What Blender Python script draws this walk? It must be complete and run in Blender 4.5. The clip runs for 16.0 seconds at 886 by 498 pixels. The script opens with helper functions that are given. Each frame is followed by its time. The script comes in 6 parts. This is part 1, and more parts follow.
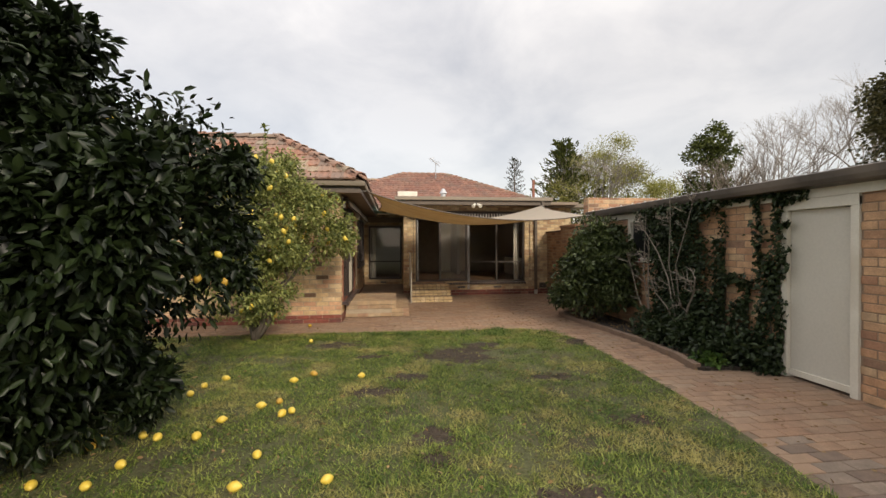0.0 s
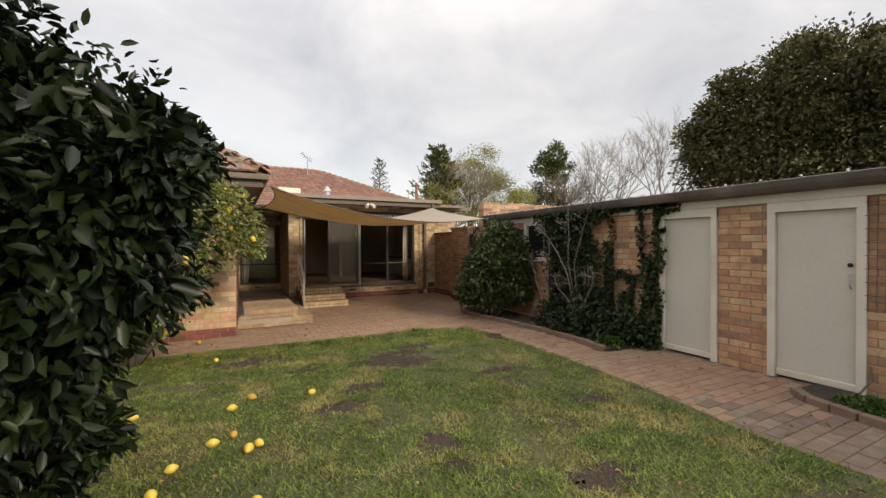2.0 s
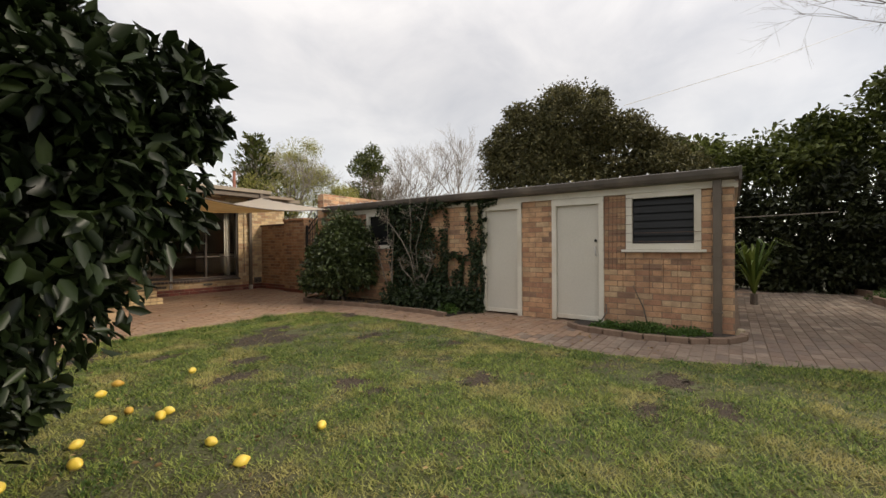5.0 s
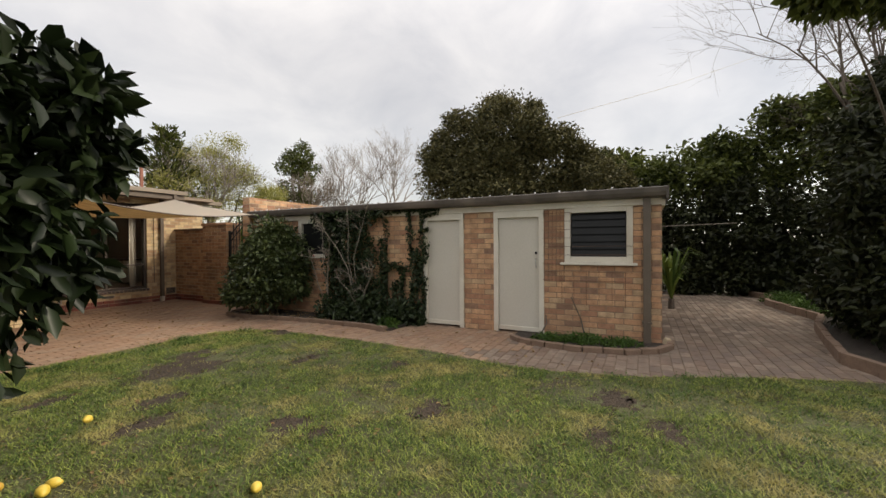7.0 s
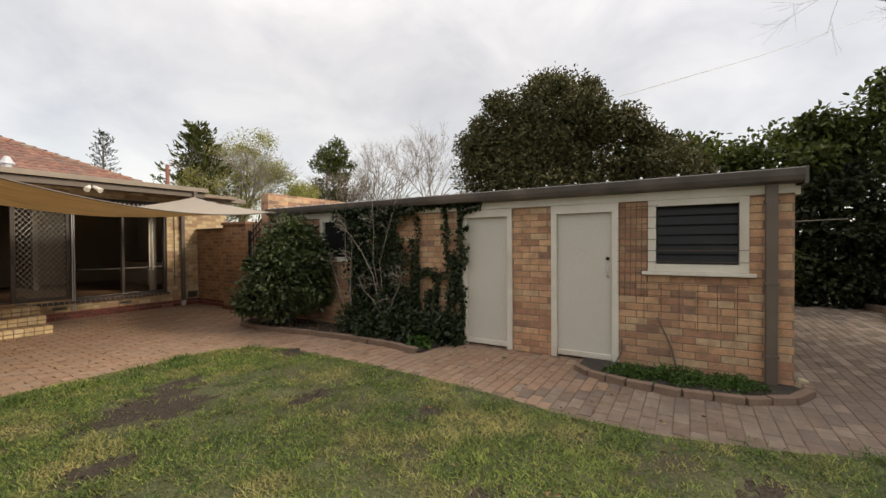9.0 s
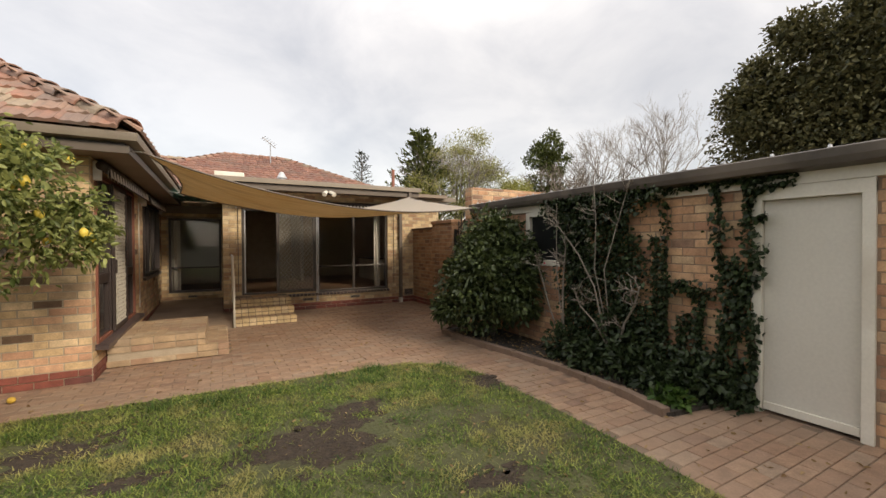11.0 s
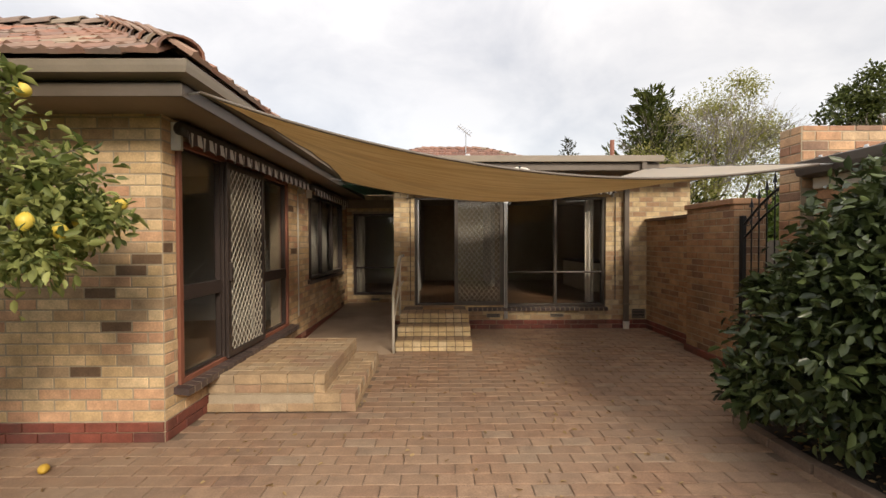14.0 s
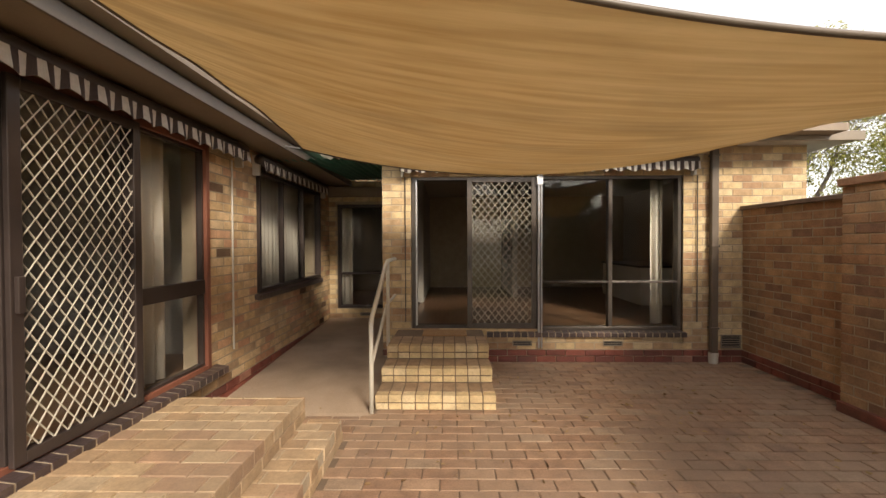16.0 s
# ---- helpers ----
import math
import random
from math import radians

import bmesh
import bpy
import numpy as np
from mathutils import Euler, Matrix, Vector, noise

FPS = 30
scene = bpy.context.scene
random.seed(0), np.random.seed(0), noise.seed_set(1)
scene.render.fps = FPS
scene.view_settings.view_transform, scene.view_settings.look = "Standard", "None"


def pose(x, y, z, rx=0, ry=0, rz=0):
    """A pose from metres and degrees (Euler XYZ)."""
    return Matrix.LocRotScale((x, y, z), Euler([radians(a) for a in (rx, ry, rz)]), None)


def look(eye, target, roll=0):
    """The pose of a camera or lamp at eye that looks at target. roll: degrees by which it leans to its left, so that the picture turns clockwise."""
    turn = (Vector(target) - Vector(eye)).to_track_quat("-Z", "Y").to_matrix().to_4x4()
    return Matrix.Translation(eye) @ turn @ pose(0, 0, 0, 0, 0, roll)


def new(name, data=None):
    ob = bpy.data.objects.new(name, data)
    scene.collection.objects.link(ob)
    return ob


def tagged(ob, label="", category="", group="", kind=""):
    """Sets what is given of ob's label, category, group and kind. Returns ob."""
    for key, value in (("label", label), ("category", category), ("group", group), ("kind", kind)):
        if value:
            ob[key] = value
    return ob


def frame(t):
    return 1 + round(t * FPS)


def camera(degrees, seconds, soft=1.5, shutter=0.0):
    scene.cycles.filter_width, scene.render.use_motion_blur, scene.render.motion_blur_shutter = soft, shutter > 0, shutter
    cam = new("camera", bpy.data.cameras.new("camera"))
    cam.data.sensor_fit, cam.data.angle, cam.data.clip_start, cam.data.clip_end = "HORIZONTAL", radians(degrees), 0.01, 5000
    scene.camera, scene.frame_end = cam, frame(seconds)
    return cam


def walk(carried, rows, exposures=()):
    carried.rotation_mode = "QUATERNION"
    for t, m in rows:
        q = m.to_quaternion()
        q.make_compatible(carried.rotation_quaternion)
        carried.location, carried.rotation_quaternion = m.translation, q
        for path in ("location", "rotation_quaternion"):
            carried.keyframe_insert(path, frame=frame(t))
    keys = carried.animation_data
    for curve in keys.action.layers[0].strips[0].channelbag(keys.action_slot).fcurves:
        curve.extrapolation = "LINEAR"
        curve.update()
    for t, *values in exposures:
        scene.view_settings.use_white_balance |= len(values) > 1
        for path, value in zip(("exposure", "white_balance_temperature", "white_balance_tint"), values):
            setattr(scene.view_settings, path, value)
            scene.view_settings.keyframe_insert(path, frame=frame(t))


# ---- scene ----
cam = camera(95.2, 16.0)
METRES, EYE, TILT, LEAN, TURN = 10.6, 1.5, 0.0, 0.0, -6.8
ROWS = [
    (0.0, 0.0, 0.0, 0.0, -0.0, -0.51, 0.22),
    (0.5, -0.0333, 0.0034, 0.0003, -4.33, -0.53, 0.21),
    (1.0, -0.0612, 0.0098, 0.0007, -9.68, -0.48, 0.22),
    (1.5, -0.0833, 0.0191, 0.0021, -14.79, -0.53, 0.23),
    (2.0, -0.1054, 0.0238, 0.0019, -20.61, -0.53, 0.27),
    (2.5, -0.1196, 0.0191, -0.0012, -25.43, -0.5, 0.33),
    (3.0, -0.1342, 0.0096, -0.006, -29.6, -0.44, 0.38),
    (3.5, -0.1498, 0.0047, -0.013, -33.31, -0.38, 0.4),
    (4.0, -0.1674, 0.0024, -0.0165, -38.54, -0.37, 0.42),
    (4.5, -0.1872, 0.0016, -0.0163, -43.23, -0.39, 0.44),
    (5.0, -0.2057, 0.009, -0.026, -47.6, -0.35, 0.43),
    (7.5, -0.19, 0.0444, -0.0023, -57.64, -0.66, 0.38),
    (8.0, -0.1621, 0.0648, -0.0008, -57.79, -0.76, 0.4),
    (10.5, -0.0287, 0.1825, 0.0001, -29.94, -0.71, 0.31),
    (11.0, -0.0062, 0.2179, 0.0009, -22.06, -0.72, 0.31),
    (11.5, 0.0129, 0.2523, -0.001, -14.21, -0.71, 0.27),
    (12.0, 0.027, 0.2937, -0.0004, -5.49, -0.72, 0.26),
    (12.5, 0.0351, 0.3341, 0.0015, 0.03, -0.78, 0.22),
    (13.0, 0.0409, 0.3831, 0.0017, 4.18, -0.78, 0.24),
    (13.5, 0.0414, 0.4315, 0.003, 6.05, -0.89, 0.23),
    (14.0, 0.0437, 0.4812, 0.0021, 6.35, -0.95, 0.19),
    (14.5, 0.0426, 0.5262, 0.0015, 7.45, -0.95, 0.2),
    (15.0, 0.0387, 0.5771, 0.0015, 8.0, -0.88, 0.22),
    (15.5, 0.0342, 0.6226, 0.0013, 8.04, -0.89, 0.25),
    (16.0, 0.0258, 0.6736, -0.0014, 7.92, -0.86, 0.24),
]
walk(cam, [(t, pose(0, 0, EYE, TILT, LEAN, TURN) @ pose(METRES * x, METRES * y, METRES * z, 90 + pitch, roll, yaw)) for t, x, y, z, yaw, pitch, roll in ROWS],
     [(0.0, 0.05, 7050, 12), (8.0, 0.05, 7050, 12), (11.0, 0.15, 7050, 12), (13.5, 0.2, 7050, 12), (14.5, 0.24, 7050, 12), (15.2, 0.26, 7050, 12), (16.0, 0.9, 7050, 12)])

# ---- world, sun ----
world = bpy.data.worlds.new("overcast_sky")
scene.world = world
world.use_nodes = True
wn, wl = world.node_tree.nodes, world.node_tree.links
wn.clear()
SUN_ELEV, SUN_AZ = radians(31), radians(155)
sky = wn.new("ShaderNodeTexSky")
sky.sky_type, sky.sun_disc = "NISHITA", False
sky.sun_elevation, sky.sun_rotation = SUN_ELEV, SUN_AZ
sky_bg = wn.new("ShaderNodeBackground")
sky_bg.inputs["Strength"].default_value = 0.05
wl.new(sky.outputs["Color"], sky_bg.inputs["Color"])
tc = wn.new("ShaderNodeTexCoord")
mp = wn.new("ShaderNodeMapping")
mp.inputs["Scale"].default_value = (1.0, 1.0, 1.7)
wl.new(tc.outputs["Generated"], mp.inputs["Vector"])
nz = wn.new("ShaderNodeTexNoise")
nz.inputs["Scale"].default_value, nz.inputs["Detail"].default_value = 3.2, 7
nz.inputs["Roughness"].default_value, nz.inputs["Distortion"].default_value = 0.55, 0.3
wl.new(mp.outputs["Vector"], nz.inputs["Vector"])
rp = wn.new("ShaderNodeValToRGB")
rp.color_ramp.elements[0].position, rp.color_ramp.elements[0].color = 0.30, (0.58, 0.585, 0.605, 1)
rp.color_ramp.elements[1].position, rp.color_ramp.elements[1].color = 0.62, (0.84, 0.83, 0.82, 1)
wl.new(nz.outputs["Fac"], rp.inputs["Fac"])
cloud_bg = wn.new("ShaderNodeBackground")
cloud_bg.inputs["Strength"].default_value = 0.82
# an overcast sky grows brighter towards the zenith
sep = wn.new("ShaderNodeSeparateXYZ")
wl.new(tc.outputs["Generated"], sep.inputs[0])
zen = wn.new("ShaderNodeMapRange")
zen.interpolation_type = "SMOOTHSTEP"
zen.inputs["From Min"].default_value, zen.inputs["From Max"].default_value = 0.30, 1.0
zen.inputs["To Min"].default_value, zen.inputs["To Max"].default_value = 1.0, 2.4
wl.new(sep.outputs["Z"], zen.inputs["Value"])
lift = wn.new("ShaderNodeVectorMath")
lift.operation = "SCALE"
wl.new(rp.outputs["Color"], lift.inputs[0])
wl.new(zen.outputs["Result"], lift.inputs["Scale"])
wl.new(lift.outputs["Vector"], cloud_bg.inputs["Color"])
add = wn.new("ShaderNodeAddShader")
wl.new(sky_bg.outputs[0], add.inputs[0])
wl.new(cloud_bg.outputs[0], add.inputs[1])
wo = wn.new("ShaderNodeOutputWorld")
wl.new(add.outputs[0], wo.inputs["Surface"])

sun_data = bpy.data.lights.new("sun", "SUN")
sun_data.energy, sun_data.angle, sun_data.color = 2.8, radians(13), (1.0, 0.92, 0.80)
sun = new("sun", sun_data)
sun.matrix_world = look((0, 0, 0), (-math.sin(SUN_AZ) * math.cos(SUN_ELEV), -math.cos(SUN_AZ) * math.cos(SUN_ELEV), -math.sin(SUN_ELEV)))


# ---- materials ----
def nodes_of(name):
    m = bpy.data.materials.new(name)
    m.use_nodes = True
    return m, m.node_tree.nodes, m.node_tree.links, m.node_tree.nodes["Principled BSDF"]


def noise_node(n, l, scale, detail=5, stretch=(1, 1, 1)):
    g = n.new("ShaderNodeNewGeometry")
    m = n.new("ShaderNodeMapping")
    m.inputs["Scale"].default_value = stretch
    l.new(g.outputs["Position"], m.inputs["Vector"])
    x = n.new("ShaderNodeTexNoise")
    x.inputs["Scale"].default_value, x.inputs["Detail"].default_value = scale, detail
    l.new(m.outputs["Vector"], x.inputs["Vector"])
    return x.outputs["Fac"]


def ramp(n, l, fac, stops, constant=False):
    r = n.new("ShaderNodeValToRGB")
    e = r.color_ramp.elements
    while len(e) < len(stops):
        e.new(0.5)
    for i, (p, c) in enumerate(stops):
        e[i].position, e[i].color = p, (*c, 1)
    if constant:
        r.color_ramp.interpolation = "CONSTANT"
    l.new(fac, r.inputs["Fac"])
    return r.outputs["Color"]


def mix(n, l, fac, a, b, mode="MIX"):
    m = n.new("ShaderNodeMix")
    m.data_type, m.blend_type = "RGBA", mode
    for k, v in ((0, fac), (6, a), (7, b)):
        if isinstance(v, (int, float)):
            m.inputs[k].default_value = v
        elif isinstance(v, tuple):
            m.inputs[k].default_value = (*v, 1)
        else:
            l.new(v, m.inputs[k])
    return m.outputs[2]


def random_of(n, l):
    """One random number for each piece, loose or joined."""
    o, g, a, f = n.new("ShaderNodeObjectInfo"), n.new("ShaderNodeNewGeometry"), n.new("ShaderNodeMath"), n.new("ShaderNodeMath")
    l.new(o.outputs["Random"], a.inputs[0])
    l.new(g.outputs["Random Per Island"], a.inputs[1])
    f.operation = "FRACT"
    l.new(a.outputs[0], f.inputs[0])
    return f.outputs[0]


def bump(n, l, bs, fac, strength, dist=0.01):
    b = n.new("ShaderNodeBump")
    b.inputs["Strength"].default_value, b.inputs["Distance"].default_value = strength, dist
    l.new(fac, b.inputs["Height"])
    l.new(b.outputs["Normal"], bs.inputs["Normal"])


def surface(name, c1, c2, scale=6, rough=0.7, grain=60, bumpy=0.3, metal=0.0, stain=None, stretch=(1, 1, 1), dist=0.004):
    m, n, l, bs = nodes_of(name)
    big, small = noise_node(n, l, scale, 4, stretch), noise_node(n, l, grain, 6, stretch)
    c = ramp(n, l, big, [(0.3, c1), (0.7, c2)])
    c = mix(n, l, 0.12 if rough <= 0.6 else 0.35, c, ramp(n, l, small, [(0.3, tuple(v * 0.6 for v in c1)), (0.7, tuple(min(1, v * 1.15) for v in c2))]))
    if stain:
        c = mix(n, l, ramp(n, l, noise_node(n, l, scale * 0.35, 6), [(0.5, (0, 0, 0)), (0.68, (0.8, 0.8, 0.8))]), c, stain)
    l.new(c, bs.inputs["Base Color"])
    bs.inputs["Roughness"].default_value, bs.inputs["Metallic"].default_value = rough, metal
    bump(n, l, bs, small, bumpy, dist)
    return m


def pieces(name, stops, rough=0.85, grain=70, bumpy=0.5, stain=(0.08, 0.065, 0.05), stain_at=0.6):
    """Bricks, pavers, tiles: a colour for each piece, a cloudy fired face, grit, and dirt."""
    m, n, l, bs = nodes_of(name)
    c = ramp(n, l, random_of(n, l), stops, True)
    cloud = noise_node(n, l, 9, 5)
    c = mix(n, l, 0.55, c, ramp(n, l, cloud, [(0.25, (0.45, 0.42, 0.4)), (0.75, (1.35, 1.3, 1.25))]), "MULTIPLY")
    small = noise_node(n, l, grain, 6)
    c = mix(n, l, 0.35, c, ramp(n, l, small, [(0.3, (0.5, 0.5, 0.5)), (0.7, (1.3, 1.3, 1.3))]), "MULTIPLY")
    c = mix(n, l, ramp(n, l, noise_node(n, l, 1.3, 7), [(stain_at - 0.1, (0, 0, 0)), (stain_at + 0.15, (0.6, 0.6, 0.6))]), c, stain)
    l.new(c, bs.inputs["Base Color"])
    bs.inputs["Roughness"].default_value = rough
    bump(n, l, bs, small, bumpy, 0.004)
    return m


def leafy(name, dark, light, rough=0.4, glow=0.25, dry=None):
    m, n, l, bs = nodes_of(name)
    c = ramp(n, l, random_of(n, l), [(0.0, dark), (0.55, tuple((a + b) / 2 for a, b in zip(dark, light))), (1.0, light)])
    if dry:
        c = mix(n, l, ramp(n, l, noise_node(n, l, 1.6, 7), [(0.49, (0, 0, 0)), (0.63, (0.8, 0.8, 0.8))]), c, dry)
        c = mix(n, l, 0.6, c, ramp(n, l, noise_node(n, l, 4.5, 4), [(0.35, (0.55, 0.6, 0.5)), (0.65, (1.3, 1.3, 1.2))]), "MULTIPLY")
    l.new(c, bs.inputs["Base Color"])
    bs.inputs["Roughness"].default_value, bs.inputs["Specular IOR Level"].default_value = rough, 0.3
    t = n.new("ShaderNodeBsdfTranslucent")
    l.new(c, t.inputs["Color"])
    mx = n.new("ShaderNodeMixShader")
    mx.inputs[0].default_value = glow
    l.new(bs.outputs[0], mx.inputs[1])
    l.new(t.outputs[0], mx.inputs[2])
    l.new(mx.outputs[0], n["Material Output"].inputs["Surface"])
    return m


def glassy(name, tint):
    m, n, l, bs = nodes_of(name)
    tr, gl, lw, mx = n.new("ShaderNodeBsdfTransparent"), n.new("ShaderNodeBsdfGlossy"), n.new("ShaderNodeLayerWeight"), n.new("ShaderNodeMixShader")
    tr.inputs["Color"].default_value = (*tint, 1)
    gl.inputs["Roughness"].default_value = 0.015
    pw, ma = n.new("ShaderNodeMath"), n.new("ShaderNodeMath")
    pw.operation, pw.inputs[1].default_value = "POWER", 4.0
    ma.operation, ma.inputs[1].default_value, ma.inputs[2].default_value = "MULTIPLY_ADD", 0.7, 0.035
    lw.inputs["Blend"].default_value = 0.5
    l.new(lw.outputs["Facing"], pw.inputs[0])
    l.new(pw.outputs[0], ma.inputs[0])
    l.new(ma.outputs[0], mx.inputs[0])
    l.new(tr.outputs[0], mx.inputs[1])
    l.new(gl.outputs[0], mx.inputs[2])
    l.new(mx.outputs[0], n["Material Output"].inputs["Surface"])
    return m


WING_BRICK = pieces("wing_brick", [(0, (0.6, 0.425, 0.235)), (0.2, (0.66, 0.48, 0.28)), (0.38, (0.52, 0.35, 0.20)), (0.52, (0.61, 0.37, 0.225)), (0.64, (0.45, 0.315, 0.195)), (0.74, (0.68, 0.51, 0.31)), (0.9, (0.50, 0.285, 0.175)), (0.955, (0.168, 0.103, 0.061))], stain_at=0.66)
HOUSE_BRICK = pieces("house_brick", [(0, (0.58, 0.44, 0.25)), (0.3, (0.50, 0.36, 0.20)), (0.5, (0.62, 0.49, 0.30)), (0.7, (0.45, 0.31, 0.18)), (0.88, (0.38, 0.24, 0.14))], stain_at=0.68)
SHED_BRICK = pieces("shed_brick", [(0, (0.50, 0.29, 0.165)), (0.25, (0.55, 0.345, 0.20)), (0.45, (0.44, 0.255, 0.15)), (0.6, (0.51, 0.36, 0.22)), (0.75, (0.38, 0.205, 0.125)), (0.92, (0.27, 0.165, 0.11))], stain=(0.20, 0.115, 0.075), stain_at=0.58)
GARDEN_BRICK = pieces("garden_wall_brick", [(0, (0.42, 0.25, 0.14)), (0.3, (0.36, 0.20, 0.11)), (0.6, (0.46, 0.29, 0.16)), (0.85, (0.28, 0.16, 0.10))])
PLINTH_BRICK = pieces("plinth_brick", [(0, (0.19, 0.055, 0.04)), (0.4, (0.24, 0.07, 0.048)), (0.8, (0.15, 0.05, 0.04)), (0.95, (0.36, 0.18, 0.13))], rough=0.6)
PAVER = pieces("paving_brick", [(0, (0.30, 0.19, 0.122)), (0.25, (0.275, 0.168, 0.108)), (0.5, (0.32, 0.21, 0.138)), (0.7, (0.265, 0.172, 0.116)), (0.88, (0.30, 0.215, 0.15)), (0.95, (0.235, 0.148, 0.102))], stain=(0.27, 0.19, 0.13), stain_at=0.5)
STEP_BRICK = pieces("step_brick", [(0, (0.60, 0.46, 0.26)), (0.4, (0.55, 0.41, 0.23)), (0.7, (0.63, 0.50, 0.31))], stain_at=0.7)
PLATFORM_BRICK = pieces("platform_brick", [(0, (0.42, 0.30, 0.18)), (0.35, (0.38, 0.26, 0.155)), (0.6, (0.45, 0.34, 0.22)), (0.85, (0.37, 0.235, 0.15))], stain=(0.25, 0.18, 0.12), stain_at=0.55)
# treads: darker brown than the riser and nose bricks
STEP_TREAD = pieces("dark_tread_brick", [(0, (0.34, 0.235, 0.145)), (0.4, (0.30, 0.205, 0.125)), (0.7, (0.38, 0.27, 0.17))], stain_at=0.62)
# path brick lightened and varied: the brighter light on the yard is in its colour
PAVER_LIT_YARD = pieces("lit_yard_paving_brick", [(0, (0.24, 0.19, 0.145)), (0.25, (0.18, 0.135, 0.10)), (0.5, (0.29, 0.235, 0.185)), (0.72, (0.21, 0.155, 0.115)), (0.9, (0.14, 0.105, 0.08))], stain=(0.13, 0.10, 0.075), stain_at=0.56)
PAVER_GREY = pieces("greyed_paving_brick", [(0, (0.21, 0.155, 0.118)), (0.3, (0.185, 0.13, 0.097)), (0.55, (0.235, 0.182, 0.14)), (0.8, (0.165, 0.122, 0.097))], stain=(0.13, 0.105, 0.085), stain_at=0.55)
SILL_TILE = pieces("sill_brick", [(0, (0.07, 0.05, 0.05)), (0.5, (0.10, 0.07, 0.065)), (0.8, (0.06, 0.045, 0.045))], rough=0.35)
ROOF_TILE = pieces("terracotta_tile", [(0, (0.36, 0.16, 0.10)), (0.3, (0.30, 0.135, 0.09)), (0.55, (0.34, 0.20, 0.14)), (0.8, (0.24, 0.14, 0.11)), (0.93, (0.38, 0.29, 0.2))], stain=(0.20, 0.175, 0.145), stain_at=0.43)
MAIN_TILE = pieces("red_clay_tile", [(0, (0.25, 0.12, 0.085)), (0.35, (0.21, 0.10, 0.075)), (0.65, (0.28, 0.145, 0.105)), (0.88, (0.18, 0.095, 0.075))], stain=(0.16, 0.115, 0.09), stain_at=0.54)
SHED_MORTAR = surface("shed_mortar", (0.21, 0.145, 0.10), (0.30, 0.21, 0.145), 8, 0.95, 120, 0.6)
MORTAR = surface("mortar", (0.33, 0.265, 0.185), (0.43, 0.35, 0.25), 8, 0.95, 120, 0.6)
SAND = surface("joint_sand", (0.13, 0.092, 0.064), (0.21, 0.15, 0.105), 5, 0.95, 140, 0.6)
SOIL = surface("soil", (0.026, 0.021, 0.017), (0.058, 0.045, 0.034), 7, 0.95, 45, 1.0, dist=0.02)
LAWN = surface("lawn_soil", (0.05, 0.058, 0.02), (0.105, 0.105, 0.042), 3, 0.95, 35, 0.9, stain=(0.05, 0.036, 0.022), dist=0.03)
GROUND = surface("far_ground", (0.06, 0.07, 0.035), (0.11, 0.1, 0.06), 0.6, 0.95, 10, 0.5)
CONCRETE = surface("brown_concrete", (0.34, 0.25, 0.175), (0.44, 0.33, 0.24), 3, 0.85, 90, 0.3, stain=(0.20, 0.15, 0.115))
BROWN_PAINT = surface("brown_paint", (0.10, 0.078, 0.058), (0.13, 0.10, 0.076), 4, 0.45, 80, 0.1)
TAUPE_PAINT = surface("taupe_paint", (0.20, 0.165, 0.125), (0.25, 0.205, 0.155), 3, 0.45, 60, 0.1)
SOFFIT_PAINT = surface("soffit_paint", (0.21, 0.16, 0.115), (0.26, 0.2, 0.145), 3, 0.6, 60, 0.1)
CREAM_PAINT = surface("cream_paint", (0.60, 0.56, 0.47), (0.69, 0.65, 0.56), 3, 0.5, 50, 0.15, stain=(0.48, 0.42, 0.33))
DOOR_PAINT = surface("door_paint", (0.53, 0.50, 0.43), (0.58, 0.55, 0.48), 1.2, 0.5, 40, 0.02)
GUTTER_PAINT = surface("gutter_paint", (0.065, 0.055, 0.047), (0.11, 0.092, 0.078), 5, 0.5, 70, 0.15, stain=(0.17, 0.14, 0.115))
DARK_FRAME = surface("dark_frame", (0.035, 0.026, 0.023), (0.055, 0.04, 0.036), 4, 0.35, 70, 0.05)
BRONZE_FRAME = surface("bronze_frame", (0.075, 0.062, 0.053), (0.11, 0.092, 0.08), 4, 0.35, 70, 0.05, metal=0.4)
RED_FRAME = surface("red_timber", (0.20, 0.072, 0.045), (0.27, 0.105, 0.065), 5, 0.5, 70, 0.2, stretch=(1, 1, 0.2))
GRILLE = surface("grille_metal", (0.45, 0.41, 0.335), (0.52, 0.48, 0.40), 4, 0.4, 80, 0.05)
BLACK_IRON = surface("black_iron", (0.02, 0.022, 0.024), (0.035, 0.036, 0.04), 6, 0.45, 90, 0.1, metal=0.5)
STEEL = surface("zinc_steel", (0.50, 0.50, 0.50), (0.62, 0.62, 0.62), 8, 0.4, 90, 0.1, metal=0.8)
ZINC_ROOF = surface("zinc_roof", (0.42, 0.42, 0.42), (0.55, 0.55, 0.54), 3, 0.5, 60, 0.1, metal=0.4, stain=(0.30, 0.26, 0.22))
GREEN_SHEET = surface("green_sheet", (0.03, 0.14, 0.11), (0.045, 0.19, 0.145), 4, 0.5, 70, 0.1)
TIMBER_FENCE = surface("grey_timber", (0.20, 0.175, 0.15), (0.30, 0.27, 0.235), 4, 0.85, 60, 0.5, stretch=(6, 6, 0.6))
EDGE_TIMBER = surface("edging_brick", (0.15, 0.10, 0.07), (0.23, 0.155, 0.11), 8, 0.9, 70, 0.6)
BARK = surface("bark", (0.10, 0.08, 0.062), (0.17, 0.14, 0.115), 9, 0.95, 60, 0.9, stretch=(1, 1, 0.3), dist=0.012)
